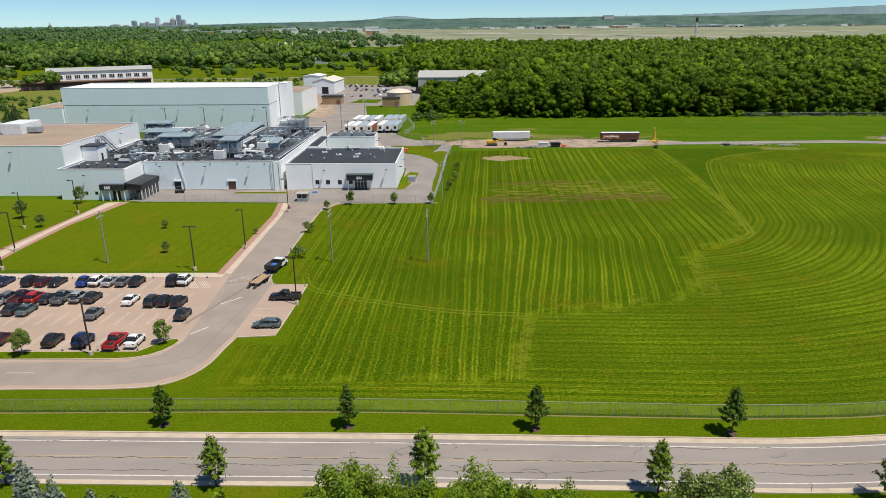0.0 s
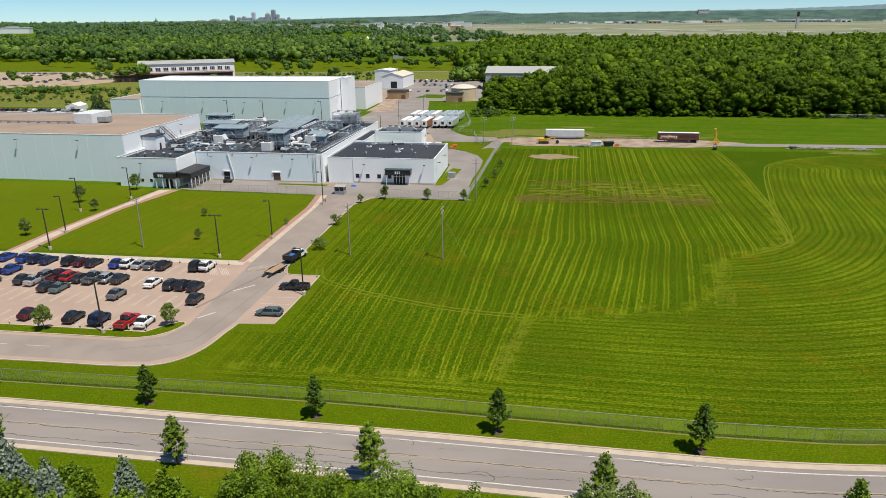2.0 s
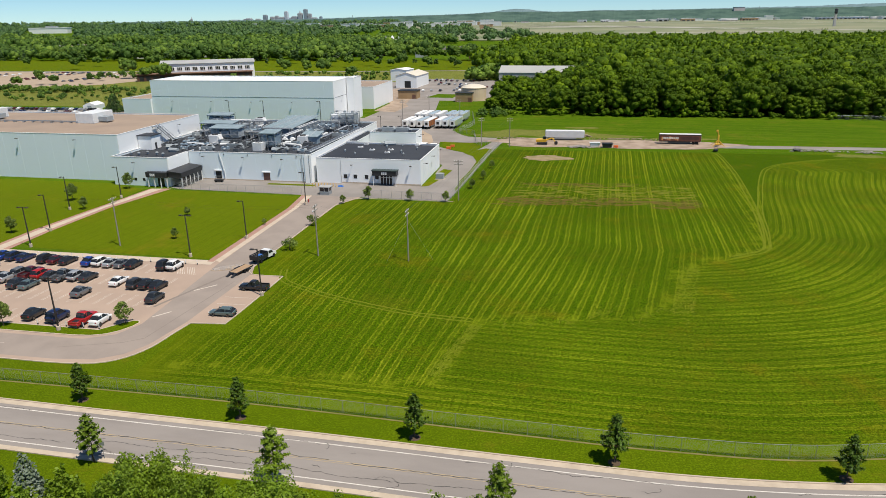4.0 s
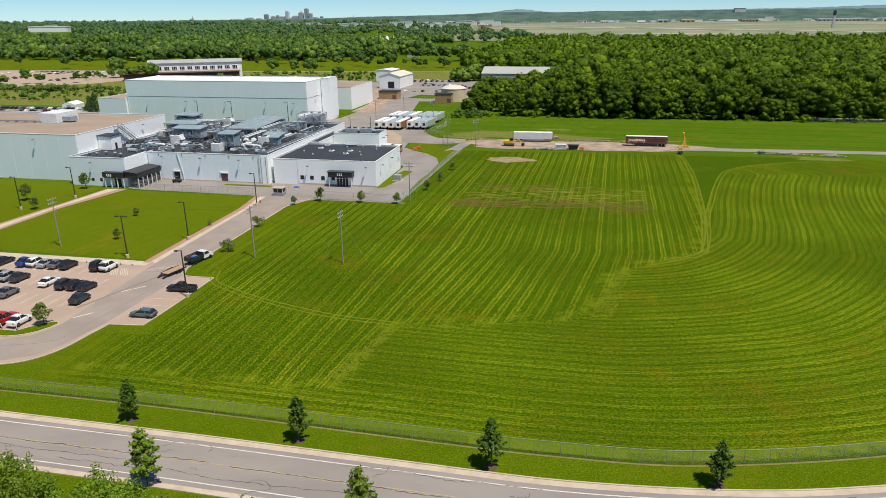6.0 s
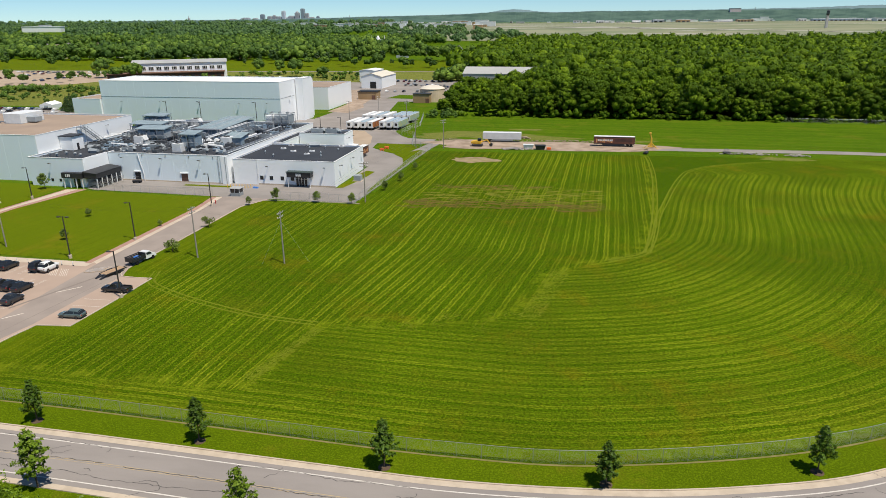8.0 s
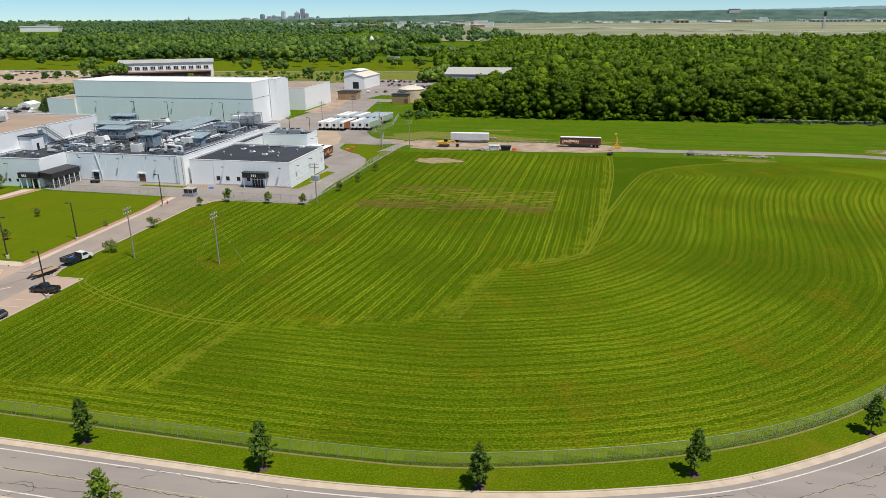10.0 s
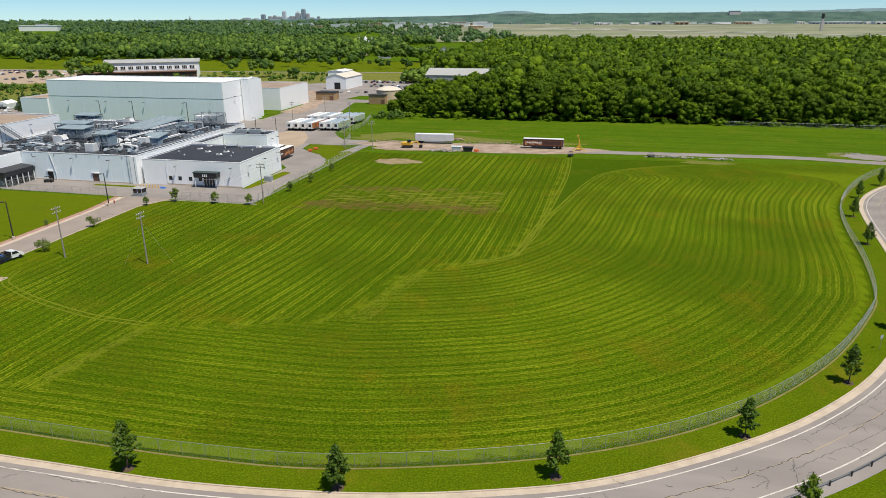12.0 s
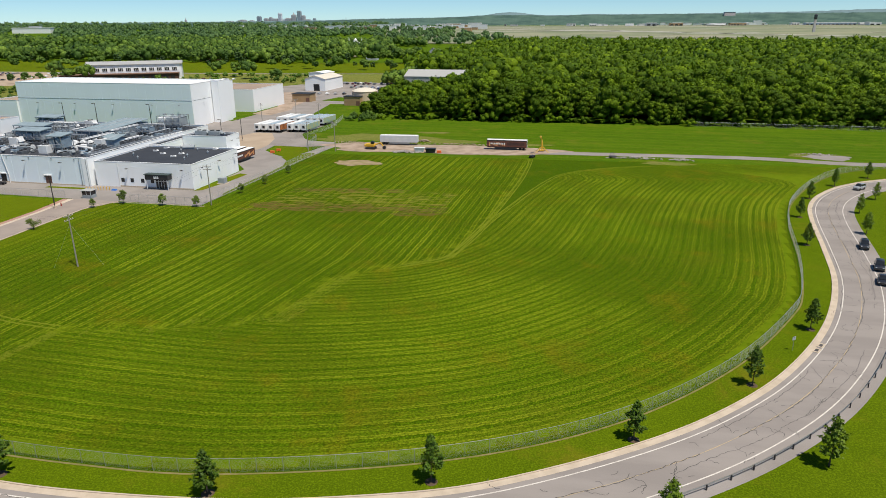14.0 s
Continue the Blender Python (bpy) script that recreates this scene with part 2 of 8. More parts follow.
CONCRETE = surface("pale_concrete", (0.55, 0.455, 0.36), (0.45, 0.37, 0.29), 0.4, 9, 0.9, relief=0.006)
BRICKWALK = surface("red_paver", (0.40, 0.235, 0.18), (0.33, 0.20, 0.16), 0.5, 14, 0.9, relief=0.01)
GRAVEL = surface("gravel", (0.30, 0.27, 0.25), (0.22, 0.195, 0.175), 0.08, 5, 0.95, relief=0.05)
DIRT = surface("bare_dirt", (0.43, 0.335, 0.265), (0.22, 0.165, 0.115), 0.22, 3, 0.95, relief=0.08)
SAND = surface("pale_dirt", (0.42, 0.33, 0.245), (0.33, 0.255, 0.185), 0.1, 3, 0.95, relief=0.05)
WHITE_LINE = surface("road_paint_white", (0.68, 0.64, 0.58), (0.46, 0.41, 0.36), 1.2, 14, 0.8)
YELLOW_LINE = surface("road_paint_yellow", (0.48, 0.35, 0.17), (0.31, 0.26, 0.19), 0.5, 14, 0.8)
TAR = surface("tar", (0.045, 0.042, 0.04), (0.09, 0.082, 0.075), 1, 8, 0.7)
WALL = surface("white_wall_panel", (0.89, 0.905, 0.915), (0.85, 0.865, 0.875), 0.06, 1.2, 0.55, stretch=(1, 1, 0.25))
WALL_BLUE = surface("pale_blue_wall_panel", (0.765, 0.845, 0.89), (0.725, 0.805, 0.85), 0.06, 1.2, 0.55, stretch=(1, 1, 0.2))
TRIM_WHITE = surface("white_trim", (0.80, 0.80, 0.79), (0.72, 0.72, 0.71), 0.5, 6, 0.5)
ROOF_DARK = surface("dark_membrane_roof", (0.022, 0.026, 0.035), (0.042, 0.046, 0.054), 0.08, 3, 0.8, relief=0.01)
ROOF_BROWN = surface("brown_gravel_roof", (0.36, 0.275, 0.21), (0.27, 0.21, 0.17), 0.06, 5, 0.95, relief=0.02)
ROOF_WHITE = surface("white_membrane_roof", (0.82, 0.82, 0.81), (0.74, 0.74, 0.73), 0.05, 2, 0.6)
ROOF_GREY = surface("grey_sheet_roof", (0.42, 0.42, 0.41), (0.33, 0.33, 0.325), 0.1, 4, 0.6)
STEEL = surface("galvanised_steel", (0.42, 0.44, 0.46), (0.30, 0.32, 0.34), 0.7, 9, 0.45, metal=0.6)
EQUIP = surface("equipment_grey", (0.34, 0.37, 0.39), (0.24, 0.27, 0.29), 0.6, 6, 0.55, vary=0.35)
EQUIP_WHITE = surface("equipment_white", (0.74, 0.75, 0.75), (0.62, 0.63, 0.64), 0.6, 6, 0.5, vary=0.15)
EQUIP_LID = surface("pale_blue_sheet", (0.30, 0.37, 0.40), (0.20, 0.26, 0.29), 0.4, 5, 0.5)
EQUIP_BLUE = surface("equipment_blue_grey", (0.26, 0.34, 0.41), (0.18, 0.235, 0.29), 0.6, 6, 0.5, vary=0.3)
BLACK = surface("black_metal", (0.018, 0.018, 0.02), (0.03, 0.03, 0.032), 1, 9, 0.45)
DARK_OPENING = surface("dark_opening", (0.012, 0.012, 0.013), (0.02, 0.02, 0.02), 1, 9, 0.6)
BRONZE = surface("dark_bronze_pole", (0.035, 0.033, 0.032), (0.055, 0.05, 0.047), 1, 9, 0.5, metal=0.3)
WOODPOLE = surface("weathered_pole_wood", (0.33, 0.30, 0.27), (0.24, 0.215, 0.19), 1.5, 14, 0.9, relief=0.01)
BARK = surface("bark", (0.105, 0.08, 0.058), (0.06, 0.045, 0.034), 3, 16, 0.95, relief=0.03)
BROWN_DOOR = surface("brown_door", (0.17, 0.085, 0.06), (0.13, 0.065, 0.045), 0.8, 8, 0.6)
TAN = surface("tan_block", (0.40, 0.28, 0.16), (0.33, 0.22, 0.12), 0.3, 6, 0.85)
BEIGE = surface("beige_shell", (0.66, 0.53, 0.38), (0.58, 0.46, 0.33), 0.3, 5, 0.7)
GLASS = paint("dark_glass", (0.015, 0.018, 0.022), 0.06)
RUBBER = surface("rubber", (0.015, 0.015, 0.015), (0.025, 0.025, 0.025), 2, 9, 0.85)
RIM = paint("alloy", (0.45, 0.45, 0.46), 0.3, metal=0.9)
LAMP_RED = paint("tail_lens", (0.35, 0.01, 0.01), 0.2, 0.3)
LAMP_CLEAR = paint("head_lens", (0.75, 0.75, 0.75), 0.12, 0.5)
YELLOW = surface("machine_yellow", (0.72, 0.42, 0.03), (0.58, 0.33, 0.03), 1, 8, 0.5)
ORANGE = surface("safety_orange", (0.80, 0.17, 0.04), (0.68, 0.13, 0.03), 1, 8, 0.6)
ORANGE_RED = surface("hydrant_red", (0.42, 0.04, 0.025), (0.33, 0.03, 0.02), 1, 8, 0.5)
BLUE = surface("tarp_blue", (0.04, 0.16, 0.50), (0.03, 0.12, 0.40), 1, 8, 0.6)
RUBBLE = surface("broken_stone", (0.42, 0.37, 0.34), (0.28, 0.25, 0.23), 0.8, 5, 0.95, relief=0.03)
PLANK = surface("plank_wood", (0.42, 0.29, 0.18), (0.33, 0.22, 0.14), 1.5, 10, 0.85)
MULCH = surface("mulch", (0.12, 0.085, 0.055), (0.08, 0.055, 0.035), 2, 14, 0.95, relief=0.03)
LEAF_YOUNG = foliage("young_tree_leaves", (0.044, 0.094, 0.006), (0.112, 0.192, 0.012), (0.060, 0.112, 0.007), 0.4)
LEAF_MAPLE = foliage("maple_leaves", (0.105, 0.180, 0.008), (0.205, 0.300, 0.018), (0.130, 0.200, 0.012), 0.5)
LEAF_LIGHT = foliage("light_leaves", (0.135, 0.195, 0.030), (0.235, 0.300, 0.065), (0.150, 0.210, 0.035), 0.5)
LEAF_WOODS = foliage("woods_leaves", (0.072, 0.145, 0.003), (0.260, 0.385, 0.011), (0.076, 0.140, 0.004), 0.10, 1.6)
# far leaves are bluer: a little distance haze is in the colour
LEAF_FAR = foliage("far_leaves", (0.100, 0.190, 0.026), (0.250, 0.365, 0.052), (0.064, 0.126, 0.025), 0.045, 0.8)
# more haze put into the colour for the farthest treetops
LEAF_DISTANT = foliage("haze_tinted_leaves", (0.080, 0.160, 0.040), (0.145, 0.240, 0.060), (0.064, 0.126, 0.042), 0.02)
LEAF_SPRUCE = foliage("blue_spruce_needles", (0.170, 0.210, 0.160), (0.330, 0.380, 0.310), (0.140, 0.185, 0.115), 0.5)
LEAF_PINE = foliage("dark_pine_needles", (0.032, 0.070, 0.016), (0.066, 0.118, 0.024), (0.038, 0.075, 0.018), 0.3)
# distance haze over ridge and hills is mixed into these blue-grey colours
RIDGE = surface("hazy_wooded_ridge", (0.095, 0.155, 0.120), (0.035, 0.070, 0.062), 0.012, 0.045, 0.95)
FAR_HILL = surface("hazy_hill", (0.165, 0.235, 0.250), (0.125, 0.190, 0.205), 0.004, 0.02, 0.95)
JOINT = surface("wall_joint", (0.77, 0.85, 0.90), (0.74, 0.82, 0.87), 1, 6, 0.6)


WIRE = surface("chain_link_wire", (0.36, 0.37, 0.36), (0.29, 0.30, 0.29), 1, 6, 0.6, metal=0.2)

# ---- building blocks ----
from mathutils.geometry import tessellate_polygon


class Geo:
    """Collects corners and faces of one mesh."""

    def __init__(self):
        self.v, self.f = [], []

    def add(self, verts, faces):
        n = len(self.v)
        self.v += [tuple(p) for p in verts]
        self.f += [tuple(i + n for i in face) for face in faces]
        return self

    def box(self, x0, x1, y0, y1, z0, z1, bev=0.0, rz=0.0):
        cx, cy = (x0 + x1) / 2, (y0 + y1) / 2
        hx, hy = abs(x1 - x0) / 2, abs(y1 - y0) / 2
        z0, z1 = min(z0, z1), max(z0, z1)
        b = min(bev, hx * 0.45, hy * 0.45, (z1 - z0) * 0.45)
        c, s = math.cos(radians(rz)), math.sin(radians(rz))

        def ring(ex, ey, k, z):
            pts = [(-ex + k, -ey), (ex - k, -ey), (ex, -ey + k), (ex, ey - k), (ex - k, ey), (-ex + k, ey), (-ex, ey - k), (-ex, -ey + k)] if k else [(-ex, -ey), (ex, -ey), (ex, ey), (-ex, ey)]
            return [(cx + px * c - py * s, cy + px * s + py * c, z) for px, py in pts]

        if b:
            rings = [ring(hx - b, hy - b, b * 0.5, z0), ring(hx, hy, b, z0 + b), ring(hx, hy, b, z1 - b), ring(hx - b, hy - b, b * 0.5, z1)]
        else:
            rings = [ring(hx, hy, 0, z0), ring(hx, hy, 0, z1)]
        return self.loft(rings)

    def loft(self, rings, cap=True, closed=True):
        n = len(rings[0])
        verts = [p for r in rings for p in r]
        faces = []
        for i in range(len(rings) - 1):
            for j in range(n if closed else n - 1):
                k = (j + 1) % n
                faces.append((i * n + j, i * n + k, (i + 1) * n + k, (i + 1) * n + j))
        if cap:
            faces.append(tuple(reversed(range(n))))
            faces.append(tuple((len(rings) - 1) * n + j for j in range(n)))
        return self.add(verts, faces)

    def tube(self, p0, p1, r0, r1=None, n=8, cap=True):
        r1 = r0 if r1 is None else r1
        p0, p1 = Vector(p0), Vector(p1)
        d = (p1 - p0).normalized()
        u = d.cross(Vector((0, 0, 1)) if abs(d.z) < 0.9 else Vector((1, 0, 0))).normalized()
        w = d.cross(u)
        rings = [[p + (u * math.cos(a) + w * math.sin(a)) * r for a in (2 * math.pi * i / n for i in range(n))] for p, r in ((p0, r0), (p1, r1))]
        return self.loft(rings, cap)

    def lathe(self, profile, n=16, at=(0, 0, 0)):
        rings = [[(at[0] + r * math.cos(2 * math.pi * i / n), at[1] + r * math.sin(2 * math.pi * i / n), at[2] + z) for i in range(n)] for r, z in profile]
        return self.loft(rings)

    def prism(self, poly, z0, z1):
        if sum(a[0] * b[1] - b[0] * a[1] for a, b in zip(poly, poly[1:] + poly[:1])) < 0:
            poly = poly[::-1]
        return self.loft([[(x, y, z0) for x, y in poly], [(x, y, z1) for x, y in poly]])

    def quad(self, a, b, c, d):
        return self.add([a, b, c, d], [(0, 1, 2, 3)])

    def mesh(self, name, material, smooth=False):
        me = bpy.data.meshes.new(name)
        me.from_pydata(self.v, [], self.f)
        if smooth:
            me.polygons.foreach_set("use_smooth", [True] * len(me.polygons))
        me.materials.append(material)
        me.update()
        return me


def fast_mesh(name, verts, quads, material, smooth=False):
    """A mesh of four-cornered faces from arrays."""
    me = bpy.data.meshes.new(name)
    me.vertices.add(len(verts))
    me.vertices.foreach_set("co", np.asarray(verts, np.float32).ravel())
    me.loops.add(quads.size)
    me.loops.foreach_set("vertex_index", np.asarray(quads, np.int32).ravel())
    me.polygons.add(len(quads))
    me.polygons.foreach_set("loop_start", np.arange(0, quads.size, 4, dtype=np.int32))
    if smooth:
        me.polygons.foreach_set("use_smooth", np.ones(len(quads), bool))
    me.update(calc_edges=True)
    me.materials.append(material)
    return me


def part(name, geo, material, parent, label="", smooth=False):
    """One mesh object under a thing or under a part."""
    data = geo.mesh(name, material, smooth) if isinstance(geo, Geo) else geo
    ob = new(name, data)
    ob.parent = parent
    if label:
        tagged(ob, label)
    return ob


def thing(name, m, label, category, group="", kind=""):
    ob = new(name)
    ob.empty_display_size = 0.5
    ob.matrix_basis = m
    return tagged(ob, label, category, group, kind)


def piece(name, geo, material, label, category="", group="", kind="", m=None, smooth=False):
    """A thing that is one mesh."""
    ob = new(name, geo.mesh(name, material, smooth) if isinstance(geo, Geo) else geo)
    if m is not None:
        ob.matrix_basis = m
    return tagged(ob, label, category, group, kind)


def sheet(name, poly, z, material, label, category="ground", thick=0.0):
    """A level piece of the setting with the given outline."""
    g = Geo()
    if thick:
        g.prism(poly, z - thick, z)
    else:
        if sum(a[0] * b[1] - b[0] * a[1] for a, b in zip(poly, poly[1:] + poly[:1])) < 0:
            poly = poly[::-1]
        me = bpy.data.meshes.new(name)
        tris = tessellate_polygon([[Vector((x, y, 0)) for x, y in poly]])
        me.from_pydata([(x, y, z) for x, y in poly], [], [t if (Vector(poly[t[1]]) - Vector(poly[t[0]])).cross(Vector(poly[t[2]]) - Vector(poly[t[0]])) > 0 else t[::-1] for t in tris])
        me.materials.append(material)
        ob = new(name, me)
        return tagged(ob, label, category, kind="structure")
    return piece(name, g, material, label, category, kind="structure")


def smooth_line(pts, step=2.0):
    """A Catmull-Rom line through the points, in even small steps."""
    p = [Vector(q) for q in pts]
    p = [p[0] * 2 - p[1]] + p + [p[-1] * 2 - p[-2]]
    out = []
    for i in range(1, len(p) - 2):
        n = max(2, int((p[i + 1] - p[i]).length / step))
        for k in range(n):
            t = k / n
            out.append(0.5 * (2 * p[i] + (p[i + 1] - p[i - 1]) * t + (2 * p[i - 1] - 5 * p[i] + 4 * p[i + 1] - p[i + 2]) * t * t + (3 * p[i] - p[i - 1] - 3 * p[i + 1] + p[i + 2]) * t ** 3))
    out.append(p[-2])
    return out


def offset(line, d):
    """The line moved d to its right."""
    out = []
    for i, p in enumerate(line):
        t = (line[min(i + 1, len(line) - 1)] - line[max(i - 1, 0)]).normalized()
        out.append(p + Vector((t.y, -t.x)) * d)
    return out


def ribbon(line, d0, d1, z):
    a, b = offset(line, d0), offset(line, d1)
    g = Geo()
    g.v = [(p.x, p.y, z) for p in a] + [(p.x, p.y, z) for p in b]
    n = len(a)
    g.f = [(i, n + i, n + i + 1, i + 1) for i in range(n - 1)]
    return g


def kerb(line, d0, d1, z0, z1):
    """A raised strip along a line."""
    a, b = offset(line, d0), offset(line, d1)
    rings = [[(p.x, p.y, z0), (q.x, q.y, z0), (q.x * 0.97 + p.x * 0.03, q.y * 0.97 + p.y * 0.03, z1), (p.x * 0.97 + q.x * 0.03, p.y * 0.97 + q.y * 0.03, z1)] for p, q in zip(a, b)]
    return Geo().loft(rings)


def along(line, gap, start=0.0):
    """Places and headings at even steps along a line."""
    out, want, run = [], start, 0.0
    for a, b in zip(line, line[1:]):
        d = (b - a).length
        while want <= run + d:
            out.append((a.lerp(b, (want - run) / d), math.degrees(math.atan2(b.y - a.y, b.x - a.x))))
            want += gap
        run += d
    return out


def bar_marks(g, x, y, w, h, n, depth=0.03):
    """Plain bars in a row, standing on a face that looks to -y."""
    for i in range(n):
        cx = x + (i - (n - 1) / 2) * w * 1.5
        g.box(cx - w / 2, cx + w / 2, -depth, 0, y, y + h)
    return g

# ---- the ground ----
ROAD_N = smooth_line([(-420, 73.5), (-300, 73.0), (-200, 72.6), (-130, 72.2), (-90, 71.9), (-61, 71.7), (-35, 71.2), (-9.4, 70.8), (20, 70.0), (38, 69.7), (56.5, 71.3), (71, 74.4), (84.4, 79.0), (100.4, 88.4), (113.4, 98.7), (125.4, 112.1), (136.9, 130.9), (145.3, 152.3), (150.5, 175), (155.2, 198.4), (159.6, 214), (166.5, 227.6), (178, 241.5), (194.5, 252.7), (230, 268), (300, 286), (420, 300)])
FENCE = smooth_line([(-420, 78), (-300, 77.7), (-200, 77.3), (-130, 76.9), (-95, 76.6), (-65, 76.4), (-21, 76.4), (17, 75), (36, 74.5), (54.5, 75.8), (80.4, 83.2), (100.8, 94.9), (118.4, 112.6), (132.2, 133.6), (137.2, 144.9), (142.5, 165), (148, 192.1), (155.3, 215.8), (169.7, 243), (186.5, 262.8), (215, 276), (300, 298), (420, 312)])

RINGS = ((0, 0.0), (200, 0.0), (600, 0.0), (1450, 0.0), (2000, 8.0), (2600, 17.0), (3600, 25.0), (4900, 32.0))


def terrain(x, y):
    """The height of the ground, which rises gently far off."""
    r = math.hypot(x, y)
    for (r0, z0), (r1, z1) in zip(RINGS, RINGS[1:]):
        if r <= r1:
            return z0 + (z1 - z0) * (r - r0) / (r1 - r0)
    return RINGS[-1][1]


g = Geo()
g.v = [(0, 0, 0)] + [(r * math.cos(2 * math.pi * i / 96), r * math.sin(2 * math.pi * i / 96), z) for r, z in RINGS[1:] for i in range(96)]
g.f = [(0, 1 + i, 1 + (i + 1) % 96) for i in range(96)] + [(1 + k * 96 + i, 1 + (k + 1) * 96 + i, 1 + (k + 1) * 96 + (i + 1) % 96, 1 + k * 96 + (i + 1) % 96) for k in range(len(RINGS) - 2) for i in range(96)]
piece("ground", g, MEADOW, "flat green grassland reaching the horizon", "ground", kind="structure")

# the big field: mown in straight swaths inside, and round and round along the fence
INNER = [(-47, 84), (5, 84), (6.8, 95), (8.5, 106), (24.5, 110), (35, 113), (42, 115.5), (47.5, 137), (51, 141), (58.5, 147), (67, 153.7), (72.4, 183), (75, 204), (77.8, 234), (78.8, 258), (78.8, 276), (-60, 276), (-60, 84)]


def mown_field():
    step = 1.6
    xs, ys = np.arange(-62, 214, step), np.arange(75, 276, step)
    X, Y = np.meshgrid(xs, ys)
    P = np.stack([X.ravel(), Y.ravel()], 1)
    line = np.array([tuple(p) for p in FENCE[::2]])
    a, b = line[:-1], line[1:]

    def to_segments(P, a, b):
        d = b - a
        t = np.clip(((P[:, None] - a) * d).sum(2) / (d * d).sum(1), 0, 1)
        gap = P[:, None] - (a + t[..., None] * d)
        dist = np.sqrt((gap ** 2).sum(2))
        i = dist.argmin(1)
        r = np.arange(len(P))
        side = d[i, 0] * gap[r, i, 1] - d[i, 1] * gap[r, i, 0]
        return dist[r, i], side

    swath, side = to_segments(P, a, b)
    edge = swath.copy()
    # at the far end the rows swing round to the west
    top = np.clip(30 - (266 + 0.02 * (P[:, 0] - 130) - P[:, 1]), 0, 34)
    swath = np.where(P[:, 0] > 60, swath - np.clip((P[:, 0] - 60) / 20, 0, 1) * top ** 2 / 16, swath)
    # the inner rows fan out: they lean more the further east they lie
    a0, b0 = np.minimum(P[:, 1], 150) - 115, 0.06 * np.maximum(P[:, 1] - 150, 0)
    along_row = P[:, 0].copy()
    for _ in range(12):
        u = np.clip((along_row + 8) / 24, 0, 1)
        along_row = P[:, 0] - (0.03 + 0.155 * u * u * (3 - 2 * u)) * a0 - b0
    poly = np.array(INNER)
    nxt = np.roll(poly, -1, 0)
    zone, _ = to_segments(P, poly, nxt)
    inside = np.zeros(len(P), bool)
    for (x0, y0), (x1, y1) in zip(poly, nxt):
        hit = ((y0 > P[:, 1]) != (y1 > P[:, 1])) & (P[:, 0] < (x1 - x0) * (P[:, 1] - y0) / (y1 - y0 + 1e-9) + x0)
        inside ^= hit
    zone = np.where(inside, zone, -zone)
    nx = len(xs)
    ok = (side > 0) & (edge > 0.3)
    ok &= ~((P[:, 0] < -33) & (P[:, 1] > 97) & (P[:, 1] < 124)) & ~((P[:, 0] < -40.5) & (P[:, 1] > 80))
    ok &= ~((P[:, 0] < -10 + 0.055 * (P[:, 1] - 185)) & (P[:, 1] > 184.5)) & ~(P[:, 1] > 268 + 0.02 * P[:, 0])
    quads = []
    okg = ok.reshape(X.shape)
    for j in range(len(ys) - 1):
        for i in range(nx - 1):
            if okg[j, i] and okg[j + 1, i] and okg[j, i + 1] and okg[j + 1, i + 1]:
                k = j * nx + i
                quads.append((k, k + 1, k + nx + 1, k + nx))
    me = fast_mesh("field", np.column_stack([P, np.full(len(P), 0.03)]), np.array(quads), FIELD)
    for key, val in (("zone", zone), ("swath", swath), ("straight", along_row)):
        at = me.attributes.new(key, "FLOAT", "POINT")
        at.data.foreach_set("value", val.astype(np.float32))
    ob = new("field", me)
    tagged(ob, "wide mown green field with rows of cut grass", "field", kind="structure")


mown_field()
sheet("lawn_front", [(-51.6, 129.5), (-50.9, 178), (-56, 185), (-104, 187), (-108, 145), (-100.5, 131)], 0.03, GRASS, "bright green mown lawn between drive and walk", "lawn")
sheet("lawn_west", [(-108, 131), (-107, 187), (-123, 193), (-300, 197), (-300, 130)], 0.03, GRASS, "bright green mown lawn in front of the warehouse", "lawn")
piece("verge_north", ribbon(ROAD_N, -12.0, -0.3, 0.022), VERGE, "green grass verge between road kerb and fence", "verge", kind="structure")
piece("verge_south", ribbon(ROAD_N, 9.9, 34.0, 0.022), VERGE, "green grass beside the road", "verge", kind="structure")

piece("fence_strip", ribbon(FENCE, 0.12, 0.42, 0.04), DEAD, "strip of dead grass along the foot of the fence", "dead grass", kind="structure")
# long grass at the fence foot, its strip also painting the shadow there
piece("fence_tuft_strip", ribbon(FENCE, -0.38, 0.12, 0.043), UNMOWN, "dark strip of long grass and painted shade under the fence", "long grass", kind="structure")

# the road
piece("road", ribbon(ROAD_N, 0.5, 9.3, 0.035), ASPHALT, "worn grey two-lane asphalt road with cracks", "road", kind="structure")
piece("gutter_north", ribbon(ROAD_N, -0.1, 0.82, 0.045), GUTTER, "pale concrete gutter along the road", "gutter", kind="structure")
piece("shoulder_south", ribbon([p for p in ROAD_N if p.x > 90], 9.1, 10.9, 0.044), GRAVEL, "grey gravel shoulder of the road", "shoulder", kind="structure")
piece("gutter_south", ribbon([p for p in ROAD_N if p.x < 92], 9.0, 9.7, 0.045), GUTTER, "pale concrete gutter along the road", "gutter", kind="structure")
piece("kerb_north", kerb(ROAD_N, -0.3, -0.1, 0.0, 0.15), GUTTER, "pale concrete kerb", "kerb", kind="structure")
piece("kerb_south", kerb([p for p in ROAD_N if p.x < 92], 9.7, 9.9, 0.0, 0.15), GUTTER, "pale concrete kerb", "kerb", kind="structure")
piece("edge_line_north", ribbon(ROAD_N, 1.55, 1.72, 0.043), WHITE_LINE, "white painted edge line on the road", "road marking", kind="structure")
piece("edge_line_south", ribbon(ROAD_N, 8.1, 8.27, 0.043), WHITE_LINE, "white painted edge line on the road", "road marking", kind="structure")
